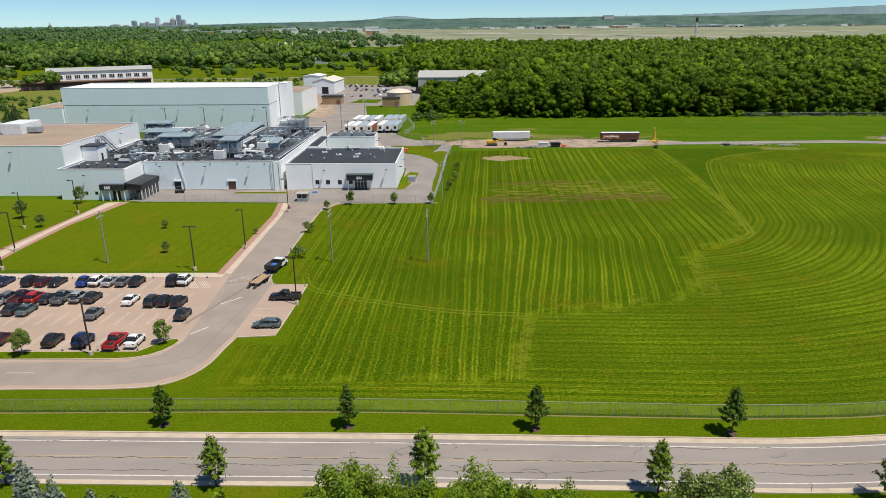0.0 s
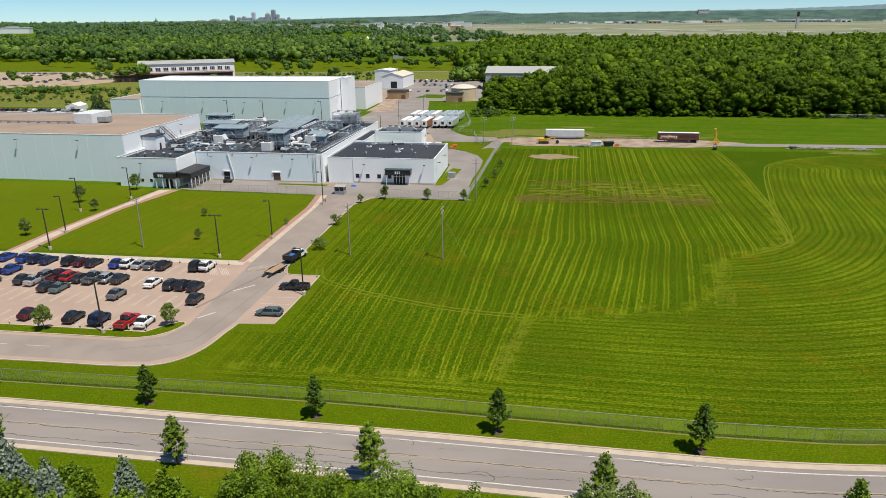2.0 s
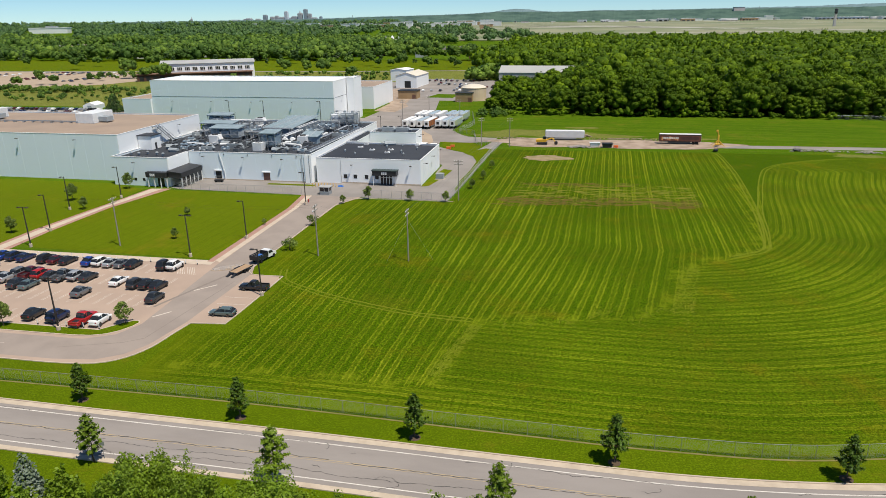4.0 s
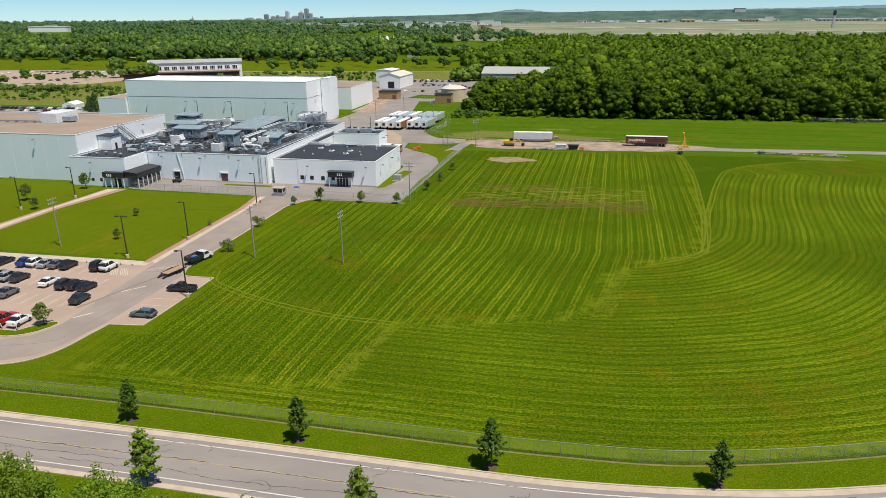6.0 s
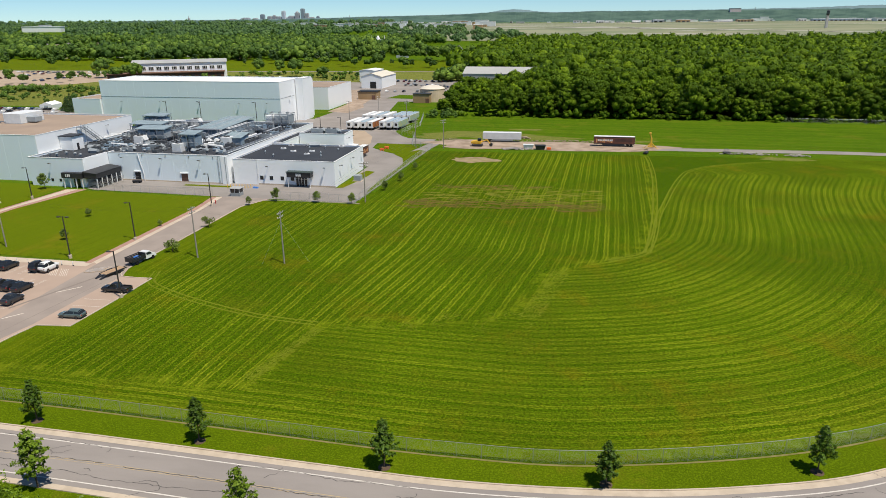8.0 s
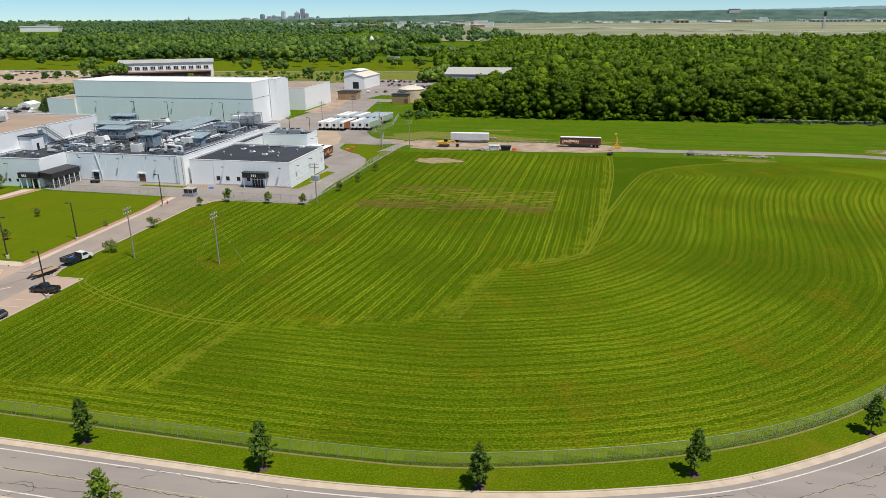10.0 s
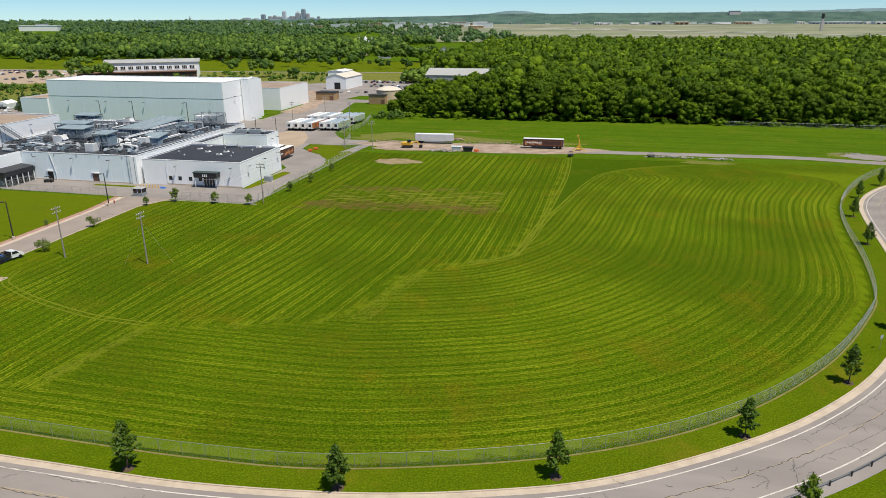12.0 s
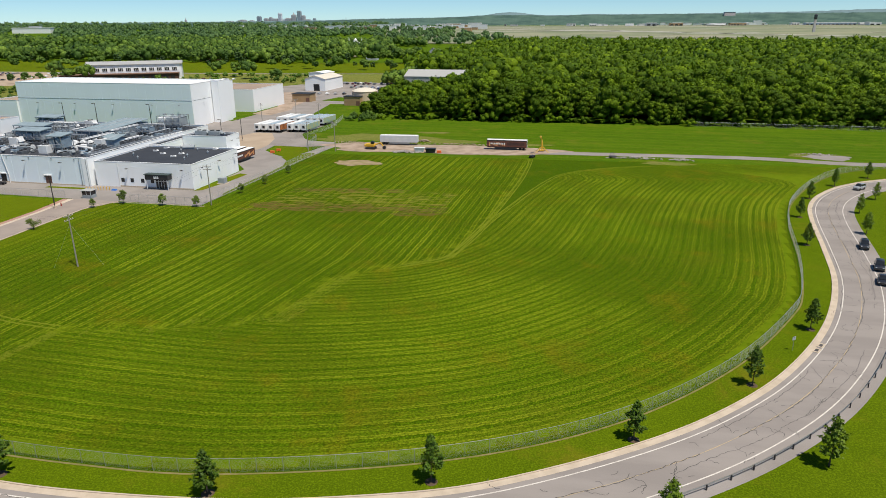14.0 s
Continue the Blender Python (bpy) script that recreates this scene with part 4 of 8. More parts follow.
def branch_arrays(seed, radius, low, top, count, size, branches=64, point=0.85):
    """A young pointed crown: leafy branches of unlike length round one leader."""
    rng = np.random.default_rng(seed)
    h = top - low
    k = np.clip(np.sort(rng.uniform(0, 0.93, branches)), 0.02, 1)
    a = np.arange(branches) * 2.4 + rng.uniform(-0.4, 0.4, branches)
    body = np.minimum(1.0, 0.55 + k * 3.0) * (1 - k) ** point + 0.07
    l = radius * body * rng.uniform(0.6, 1.15, branches)
    per = np.maximum(6, (count * l / l.sum()).astype(int))
    cs, ns = [], []
    for i in range(branches):
        u = rng.uniform(0.25, 1.0, per[i]) ** 0.7
        d = np.array([math.cos(a[i]), math.sin(a[i]), 0.45])
        c = np.array([0, 0, low + h * k[i]]) + d * (u * l[i])[:, None] + rng.normal(0, 0.13 * radius / 1.7, (per[i], 3)) * (1.25 - 0.6 * u)[:, None]
        cs.append(c)
        ns.append(np.tile(d + (0, 0, 0.5), (per[i], 1)))
    n = count // 14
    cs.append(np.column_stack([rng.normal(0, 0.1, n), rng.normal(0, 0.1, n), low + h * rng.uniform(0.3, 1.0, n)]))
    ns.append(np.tile((0.0, 0.0, 1.0), (n, 1)))
    return leaf_quads(rng, np.concatenate(cs), np.concatenate(ns), size, 0.6)


def young_kind(name, seed, height, radius, low, leaves, size, leaf, label, group, point=0.85):
    t = thing(name, Matrix(), label, "tree", group)
    part("trunk", limb_geo(seed, height * 0.9, 0.085, low * 0.8, radius * 0.6, 12), BARK, t)
    v, q = branch_arrays(seed, radius, low, height, leaves, size, point=point)
    part("crown", fast_mesh("crown", v, q, leaf), None, t)
    return t


def tall_tree(name, seed, height, radius, low, leaves, size, leaf, trunk_r, label, group):
    t = thing(name, Matrix(), label, "tree", group)
    part("trunk", limb_geo(seed, height * 0.84, trunk_r, low * 0.75, radius * 0.7, 14), BARK, t)
    v, q = bough_arrays(seed, radius, low, height, leaves, size)
    part("crown", fast_mesh("crown", v, q, leaf), None, t)
    return t


def limb_geo(seed, height, r, low, spread, limbs):
    """A tapered, slightly leaning trunk with rising limbs."""
    rnd = random.Random(seed)
    g = Geo()
    at, rr, n = Vector((0, 0, -0.05)), r, 5
    pts = []
    for i in range(n):
        nxt = Vector((rnd.uniform(-0.04, 0.04) * height * 0.3, rnd.uniform(-0.04, 0.04) * height * 0.3, height * (i + 1) / n))
        g.tube(at, nxt, rr * (1.5 if i == 0 else 1), rr * 0.82, 7, cap=False)
        rr *= 0.82
        at = nxt
        pts.append(nxt)
    for i in range(limbs):
        z = low + (height - low) * (i + 0.3) / limbs * 0.8
        a = i * 2.4 + rnd.uniform(-0.4, 0.4)
        l = spread * rnd.uniform(0.6, 1.0) * (1 - 0.4 * i / limbs)
        mid = Vector((math.cos(a) * l * 0.5, math.sin(a) * l * 0.5, z + l * 0.25))
        end = Vector((math.cos(a) * l, math.sin(a) * l, z + l * 0.75))
        g.tube((0, 0, z), mid, r * 0.38, r * 0.26, 5, cap=False)
        g.tube(mid, end, r * 0.26, r * 0.08, 5)
    return g


def tree_kind(name, seed, height, radius, low, leaves, size, leaf, trunk_r, label, category="tree", group="", blobs=16, cone=0.0, limbs=9, clump=(0.22, 0.38), spread=(0.35, 0.78)):
    t = thing(name, Matrix(), label, category, group)
    part("trunk", limb_geo(seed, height * 0.86, trunk_r, low * 0.75, radius * 0.75, limbs), BARK, t)
    (v, q), _, _ = crown_arrays(seed, radius, low, height, leaves, size, blobs, cone, clump=clump, spread=spread)
    part("crown", fast_mesh("crown", v, q, leaf), None, t)
    return t


def grow(kinds, spots, rnd):
    """Copies of the kinds of tree at the spots (x, y, scale)."""
    for i, (x, y, s) in enumerate(spots):
        k = kinds[i % len(kinds)]
        m = pose(x, y, 0.03, 0, 0, rnd.uniform(0, 360))
        if i < len(kinds):
            k.matrix_basis = m
            ob = k
        else:
            ob = copy_thing(k, m)
        ob.scale = (s, s, s * rnd.uniform(0.94, 1.08))


rnd = random.Random(7)
ROW = [(-66.5, 74.2, 1.0), (-42, 73.3, 1.0), (-18.3, 72.7, 1.0), (5.3, 72.1, 1.02), (29.4, 71.0, 1.08), (54.8, 72.2, 1.0), (78.8, 78.5, 0.98), (102, 90.8, 0.95), (119.7, 107.4, 0.95), (133.8, 128.3, 0.95), (147.6, 176.4, 0.95), (153.2, 200.8, 0.9), (162, 222.1, 0.9), (174.6, 239.9, 0.9), (189.2, 253.6, 0.9), (-90, 74.8, 1.0), (-114, 75.4, 1.0)]
young = [young_kind("young_tree", s, 6.1, 1.7, 1.2, 1900, 0.15, LEAF_YOUNG, "young dark green broadleaf tree in a mulch ring on the verge", "trees along the fence") for s in (11, 12, 13, 14, 15)]
grow(young, ROW, rnd)
for x, y, s in ROW:
    piece("mulch_ring", Geo().lathe([(0.75, 0), (0.7, 0.05), (0.15, 0.1)], 12, (x, y, 0.03)), MULCH, "brown mulch ring round a young tree", "mulch", "mulch rings")
SOUTH = [(-55, 61.6, 1.0), (-31.3, 61.2, 1.0), (-8.2, 60.9, 1.15), (17.0, 59.8, 1.05), (41, 58.6, 1.0), (66, 58.9, 1.0), (104, 74.4, 1.0), (124, 89.5, 1.05), (164.3, 187.6, 0.9), (170, 207.5, 0.8), (180.1, 223.8, 0.8), (152.8, 130, 0.78)]
south = [young_kind("street_tree", s, 6.5, 1.8, 1.2, 2100, 0.15, LEAF_MAPLE, "young bright green broadleaf tree beside the road", "trees along the road", 0.7) for s in (21, 22, 23)]
grow(south, SOUTH, rnd)
LAWN_TREES = [(-33.2, 183.7, 0.9), (-20.9, 184.0, 0.8), (-10.6, 184.2, 0.75), (-5.4, 201, 0.7), (-3.4, 214, 0.65), (-2.6, 231, 0.65), (-112.3, 187.4, 1.1), (-119.7, 171.2, 1.1), (-109.9, 163.1, 0.85), (-113, 140.4, 0.95), (-39.2, 178.6, 0.6), (-77.3, 161.4, 0.55), (-69.3, 142.2, 0.6), (-52.8, 156.1, 0.4), (-153.6, 173.8, 0.9), (-51.4, 96.6, 0.95), (-71.8, 92.3, 1.0), (-93, 92.6, 0.9)]
lawn = [tree_kind("lawn_tree", s, 4.6, 1.8, 1.0, 2000, 0.14, LEAF_LIGHT, 0.07, "small round light green tree on the lawn", "tree", "trees on the lawn", 26, 0.15) for s in (31, 32, 33)]
grow(lawn, LAWN_TREES, rnd)
crab = [tree_kind("crab_apple_tree", s, 3.0, 2.3, 0.7, 700, 0.15, LEAF_LIGHT, 0.09, "low spreading thin-leaved tree beside the drive", "tree", "low trees beside the drive", 12, 0.0) for s in (36, 37)]
grow(crab, [(-38.5, 138.3, 1.0), (-40.0, 157.1, 0.9)], rnd)
BIG = "large trees south of the road"
maple = [tall_tree("maple_tree", s, 14.6, 7.0, 2.6, 21500, 0.13, LEAF_MAPLE, 0.26, "tall full green maple tree beside the road", BIG) for s in (41, 42, 43)]
grow(maple, [(-15.0, 46.6, 0.97), (-2.8, 46.4, 0.94), (-9.0, 46.0, 0.88), (-20.5, 42.5, 0.8), (3.0, 45.0, 0.88)], rnd)
ash = [tall_tree("ash_tree", 44, 16.0, 6.2, 2.6, 20000, 0.12, LEAF_LIGHT, 0.24, "tall pale green ash tree beside the road", BIG)]
grow(ash, [(15.4, 42.5, 1.05), (27, 40, 0.86)], rnd)


def spruce_arrays(seed, height, radius, count, size):
    rng = np.random.default_rng(seed)
    k = 1 - np.sqrt(rng.uniform(0.0, 1, count))
    tier = np.floor(k * 14) / 14 + 0.02
    r = radius * (1 - tier) * (0.45 + 0.55 * rng.random(count) ** 0.5) * (1 + 0.15 * np.sin(9 * k))
    a = rng.uniform(0, 2 * np.pi, count)
    a = np.round(a * 9 / 6.283 + k * 3) * 6.283 / 9 + rng.normal(0, 0.16, count)
    c = np.column_stack([np.cos(a) * r, np.sin(a) * r, 0.4 + (height - 0.4) * tier + 0.5 * (1 - r / radius) * 0.5])
    d = np.column_stack([np.cos(a), np.sin(a), np.full(count, 0.7)])
    return leaf_quads(rng, c + rng.normal(0, 0.12, c.shape), d, size, 0.7)


def conifer(name, seed, height, radius, leaf, label, group):
    t = thing(name, Matrix(), label, "tree", group)
    part("trunk", Geo().tube((0, 0, -0.05), (0, 0, height * 0.96), radius * 0.09, 0.03, 7), BARK, t)
    v, q = spruce_arrays(seed, height, radius, 2600, 0.062 * radius + 0.01)
    part("crown", fast_mesh("crown", v, q, leaf), None, t)
    return t


spruce = [conifer("blue_spruce", s, 8.6, 2.9, LEAF_SPRUCE, "blue-grey spruce south of the road", "spruces") for s in (51, 52)]
grow(spruce, [(-47.0, 53.8, 1.0), (-31.0, 51.6, 1.0), (-42.6, 51.2, 0.97), (-38.6, 50.4, 0.9), (-49.6, 50.6, 0.95)], rnd)
pine = [conifer("dark_pine", s, 10.5, 4.2, LEAF_PINE, "dark green pine behind the warehouse", "pines") for s in (55, 56)]
grow(pine, [(-236, 358, 1.0), (-228, 362, 0.95), (-243, 363, 0.85), (-222, 356, 0.8)], rnd)


def wood_patch(name, spots, variants, leaf, label):
    """Many trees, far off, as one mass of leaves with gaps."""
    vs, qs, n = [], [], 0
    r = np.random.default_rng(5)
    for x, y, s in spots:
        v, q = variants[r.integers(len(variants))]
        a = r.uniform(0, 6.283)
        c, sn = math.cos(a), math.sin(a)
        w = v * (s, s, s * r.uniform(0.85, 1.2))
        w = np.column_stack([w[:, 0] * c - w[:, 1] * sn + x, w[:, 0] * sn + w[:, 1] * c + y, w[:, 2] + terrain(x, y)])
        vs.append(w)
        qs.append(q + n)
        n += len(w)
    ob = new(name, fast_mesh(name, np.concatenate(vs), np.concatenate(qs), leaf, True))
    return tagged(ob, label, "trees", kind="stuff")


def variant(seed, count, size, hull, height=17.0, radius=5.4, low=1.5, clumps=14):
    """A broadleaf crown seen from afar: lumpy rounded boughs heaped into a dome, with sprays of leaves standing out of them."""
    rng = np.random.default_rng(seed)
    around, up = hull
    wide = 1 + 0.14 * np.cos(rng.uniform(0, 6.28) + np.arange(2) * 1.57)
    mid = low + (height - low) * rng.uniform(0.50, 0.58)
    # boughs: spread evenly over the dome, the lower ones wider out
    n = np.arange(clumps)
    z = np.clip(0.86 - 1.4 * (n + 0.3) / clumps + rng.normal(0, 0.08, clumps), -0.8, 0.84)
    a = n * 2.39996 + rng.normal(0, 0.3, clumps)
    r = np.sqrt(1 - z ** 2)
    out = rng.uniform(0.50, 0.80, clumps)
    c = np.column_stack([np.cos(a) * r * radius * out * wide[0], np.sin(a) * r * radius * out * wide[1], mid + np.where(z > 0, (height - mid) * 0.8, (mid - low) * 0.9) * z * rng.uniform(0.8, 1.1, clumps)])
    cr = radius * rng.uniform(0.34, 0.54, clumps) * (14 / clumps) ** 0.3
    th = np.linspace(0.45, np.pi * 0.80, up + 1)
    ph = np.arange(around) * 2 * np.pi / around
    T, P = np.meshgrid(th, ph, indexing="ij")
    d = np.column_stack([(np.sin(T) * np.cos(P)).ravel(), (np.sin(T) * np.sin(P)).ravel(), np.cos(T).ravel()])
    i, j = np.meshgrid(np.arange(up), np.arange(around), indexing="ij")
    k = (j + 1) % around
    face = np.stack([i * around + j, (i + 1) * around + j, (i + 1) * around + k, i * around + k], 2).reshape(-1, 4)
    face = np.concatenate([face, [(0, m, m + 1, m + 2) for m in range(1, around - 2, 2)]])
    per = np.maximum(2, (count * cr ** 2 / (cr ** 2).sum()).astype(int))
    vs, qs, cs, ns = [], [], [], []
    for m in range(clumps):
        turn = rng.uniform(0, 6.28)
        e = np.column_stack([d[:, 0] * np.cos(turn) - d[:, 1] * np.sin(turn), d[:, 0] * np.sin(turn) + d[:, 1] * np.cos(turn), d[:, 2]])
        vs.append(c[m] + e * cr[m] * (0.90 + rng.uniform(-0.13, 0.13, (len(e), 1))) * (1, 1, 0.78))
        qs.append(face + m * len(d))
        e = rng.normal(0, 1, (per[m], 3))
        e[:, 2] = np.abs(e[:, 2]) - 0.3 * rng.random(per[m])
        e /= np.linalg.norm(e, axis=1)[:, None]
        cs.append(c[m] + e * cr[m] * (0.94 + 0.26 * rng.random((per[m], 1))) * (1, 1, 0.80))
        ns.append(e + (0, 0, 0.15))
    v2, q2 = leaf_quads(rng, np.concatenate(cs), np.concatenate(ns), size, 0.7)
    v, q = np.concatenate(vs), np.concatenate(qs)
    v, q = np.concatenate([v, v2]), np.concatenate([q, q2 + len(v)])
    v[:, 2] = np.maximum(v[:, 2], 0.1)
    return v, q


def scatter(x0, x1, y0, y1, gap, seed, keep, lo=0.75, hi=1.2):
    r = random.Random(seed)
    out = []
    y = y0
    while y < y1:
        x = x0(y) + r.uniform(0, gap)
        while x < x1(y):
            p = (x + r.uniform(-0.4, 0.4) * gap, y + r.uniform(-0.4, 0.4) * gap)
            if keep(*p):
                out.append((*p, r.uniform(lo, hi) * stature(*p)))
            x += gap
        y += gap * 0.92
    return out


def stature(x, y):
    """Trees at the western corner of the wood are low."""
    return 0.64 + 0.36 * min(1.0, max(0.0, (x - 10) / 22)) if 300 < y < 505 else 1.0


def in_woods(x, y):
    edge = -21 if y < 440 else (-21 + (y - 440) * 0.55 if y < 505 else (22 if y < 570 else -30 - (y - 570) * 0.3))
    return x > edge + 3 * math.sin(y * 0.21)


near_v = [variant(s, 520, 0.56, (7, 3), low=3.0, height=h0, radius=r0, clumps=n) for s, h0, r0, n in ((61, 17, 5.4, 15), (62, 18, 6.2, 18), (63, 16, 4.8, 13), (64, 17.5, 5.8, 16), (65, 15.5, 6.6, 19), (66, 18.5, 5.0, 14), (67, 17, 6.0, 17))]
front_v = [variant(s, 680, 0.50, (7, 3), low=0.1, height=16.0, radius=r0, clumps=24) for r0, s in ((4.4, 101), (5.6, 102), (5.0, 103), (6.2, 104), (4.6, 105), (5.4, 106))]
mid_v = [variant(s, 185, 0.85, (6, 3), low=5.0, radius=r0 * 1.15, clumps=11) for s, r0 in ((71, 5.6), (72, 6.6), (73, 6.0), (74, 7.2), (75, 5.2), (76, 6.4))]
far_v = [variant(s, 34, 1.5, (5, 2), low=1.0, height=14.5, radius=8.8, clumps=6) for s in (81, 82, 83, 84, 85)]
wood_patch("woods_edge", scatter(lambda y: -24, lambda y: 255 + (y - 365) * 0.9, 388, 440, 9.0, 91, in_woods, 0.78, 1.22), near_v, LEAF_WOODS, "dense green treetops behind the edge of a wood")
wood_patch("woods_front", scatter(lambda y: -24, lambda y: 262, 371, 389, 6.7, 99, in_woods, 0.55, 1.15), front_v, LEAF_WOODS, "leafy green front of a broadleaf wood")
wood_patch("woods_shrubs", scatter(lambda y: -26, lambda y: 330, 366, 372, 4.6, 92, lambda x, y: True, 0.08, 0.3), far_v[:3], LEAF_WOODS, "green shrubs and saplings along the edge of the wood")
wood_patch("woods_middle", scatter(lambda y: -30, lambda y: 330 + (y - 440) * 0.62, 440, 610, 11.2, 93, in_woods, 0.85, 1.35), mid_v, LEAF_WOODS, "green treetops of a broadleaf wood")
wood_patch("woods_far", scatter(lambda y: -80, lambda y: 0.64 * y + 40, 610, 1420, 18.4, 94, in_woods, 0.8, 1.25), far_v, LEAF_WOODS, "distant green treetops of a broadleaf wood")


def suburb(x, y):
    if in_woods(x, y) and y < 1420:
        return False
    n = noise.noise(Vector((x * 0.004, y * 0.004, 3.0)))
    if y < (850 if x < -70 else 760):
        return False
    return n > -0.18


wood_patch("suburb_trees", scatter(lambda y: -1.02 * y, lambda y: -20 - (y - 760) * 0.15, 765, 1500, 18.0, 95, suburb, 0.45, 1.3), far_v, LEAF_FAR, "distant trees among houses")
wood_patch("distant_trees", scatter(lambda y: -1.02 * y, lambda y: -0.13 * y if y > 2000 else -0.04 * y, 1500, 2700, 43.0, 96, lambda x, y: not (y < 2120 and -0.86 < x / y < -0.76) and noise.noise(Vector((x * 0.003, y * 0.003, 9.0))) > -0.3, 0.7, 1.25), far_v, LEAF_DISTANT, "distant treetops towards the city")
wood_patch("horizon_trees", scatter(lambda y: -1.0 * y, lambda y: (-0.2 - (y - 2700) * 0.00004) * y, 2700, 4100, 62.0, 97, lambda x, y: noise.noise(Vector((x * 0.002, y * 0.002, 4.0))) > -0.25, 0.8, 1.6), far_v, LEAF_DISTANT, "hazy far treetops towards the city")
PARK = [(-382, 531), (-390, 556), (-410, 522), (-418, 515), (-422, 495), (-380, 582), (-350, 575), (-470, 722), (-562, 756), (-527, 738), (-603, 716), (-480, 735), (-440, 728), (-520, 690), (-480, 720), (-455, 735), (-300, 745), (-262, 722), (-240, 748), (-215, 731), (-196, 752), (-180, 726), (-170, 740), (-150, 712), (-130, 742), (-122, 722), (-100, 735), (-92, 728), (-70, 700), (-62, 742), (-330, 560), (-345, 556), (-300, 640), (-50, 690), (-40, 700), (-250, 640), (-225, 632), (-200, 610), (-170, 600)]
wood_patch("park_trees", [(x, y, rnd.uniform(0.5, 0.85)) for x, y in PARK] + [(rnd.uniform(-700, -60), rnd.uniform(842, 872), rnd.uniform(0.6, 1.0)) for _ in range(80)], mid_v, LEAF_FAR, "scattered round trees in a park")
CONIFERS = ((-559, 941, 0.9), (-302, 792, 1.15), (-330, 900, 0.7), (-303, 880, 0.75), (-260, 828, 0.7), (-231, 784, 0.8), (-214, 782, 0.7), (-203, 821, 0.6), (-173, 817, 0.75), (-118, 734, 0.55), (-123, 860, 0.9), (-97, 731, 0.5), (-325, 805, 0.6), (-322, 757, 0.55), (-420, 820, 0.7), (-460, 790, 0.6), (-500, 840, 0.8), (-395, 770, 0.5), (-150, 770, 0.5), (-280, 840, 0.6))
wood_patch("park_conifers", CONIFERS, [variant(s, 150, 0.6, (6, 3), height=17.0, radius=4.6, low=0.6, clumps=14) for s in (141, 142, 143)], LEAF_PINE, "dark dense evergreens standing on park land")
SHRUBS = [(rnd.uniform(-420, -130), rnd.uniform(565, 640), rnd.uniform(0.12, 0.3)) for _ in range(150)] + [(rnd.uniform(-440, -240), rnd.uniform(395, 480), rnd.uniform(0.1, 0.26)) for _ in range(150)] + [(rnd.uniform(-480, -300), rnd.uniform(455, 480), rnd.uniform(0.14, 0.3)) for _ in range(120)] + [(rnd.uniform(-24, -8), rnd.uniform(355, 372), rnd.uniform(0.1, 0.25)) for _ in range(25)] + [(rnd.uniform(-60, -28), rnd.uniform(560, 690), rnd.uniform(0.3, 0.8)) for _ in range(45)]
wood_patch("scrub", SHRUBS, far_v, LEAF_FAR, "low green scrub and bushes on rough ground")
rc = random.Random(60)


def fir(seed):
    """A dark conifer, far off: tiers of drooping boughs."""
    v, q = spruce_arrays(seed, 17.0, 4.2, 90, 1.3)
    return v, q


wood_patch("distant_conifers", [(x + rc.uniform(-6, 6), y, z * 0.95) for x, y, z in scatter(lambda y: -1.02 * y, lambda y: -30 - (y - 760) * 0.15, 760, 1250, 34.0, 98, suburb, 0.6, 1.2) if rc.random() < 0.62], [fir(s) for s in (1, 2, 3)], LEAF_PINE, "dark conifers among distant houses")
wood_patch("south_shrubs", [(rnd.uniform(-62, -34), rnd.uniform(46, 54), rnd.uniform(0.24, 0.37)) for _ in range(26)] + [(-27.2, 51.6, 0.42), (-25.4, 50.4, 0.40), (-22.4, 49.0, 0.36), (-29, 48, 0.40), (-33, 46, 0.45)], [bough_arrays(s, 7.5, 0.4, 17.0, 1500, 0.52, 8) for s in (121, 122, 123)], LEAF_MAPLE, "dense green shrubs south of the road")

# ---- the plant ----
PLANT = pose(-21.6, 202.2, 0, 0, 0, -1.2)
PINV = PLANT.inverted()


def loc(x, y):
    """A place of the plan in the plant's own axes."""
    p = PINV @ Vector((x, y, 0))
    return p.x, p.y


def block(name, x0, x1, y0, y1, h, wall, roof, label, parapet=0.5, open_from=None):
    """A flat-roofed block: walls with thickness and a coping, a roof slab below the parapet. Behind open_from its east wall stops at the roof."""
    b = thing(name, PLANT, label, "building")
    t, e, k = 0.3, 0.06, 0.14
    ye = y1 if open_from is None else open_from
    w = part("wall", Geo().box(x0, x1 - t, y0, y0 + t, 0, h), wall, b)
    part("wall", Geo().box(x0, x1 - t, y1 - t, y1, 0, h), wall, b)
    part("wall", Geo().box(x0, x0 + t, y0 + t, y1 - t, 0, h), wall, b)
    end = Geo().box(x1 - t, x1, y0, ye, 0, h)
    top = Geo().box(x0 - e, x1 + e, y0 - e, y0 + t + e, h, h + k).box(x0 - e, x1 + e, y1 - t - e, y1 + e, h, h + k).box(x0 - e, x0 + t + e, y0 + t + e, y1 - t - e, h, h + k).box(x1 - t - e, x1 + e, y0 + t + e, ye - t - e, h, h + k)
    if open_from is not None:
        end.box(x1 - t, x1, ye, y1, 0, h - parapet)
    # east end always in white panel: sunlight on that side put into the colour
    part("end_wall", end, WALL, b, "end wall in painted sunlit white")
    part("coping", top, TRIM_WHITE, w)
    part("roof", Geo().box(x0 + t, x1 - t, y0 + t, y1 - t, h - parapet - 0.3, h - parapet), roof, b)
    return b


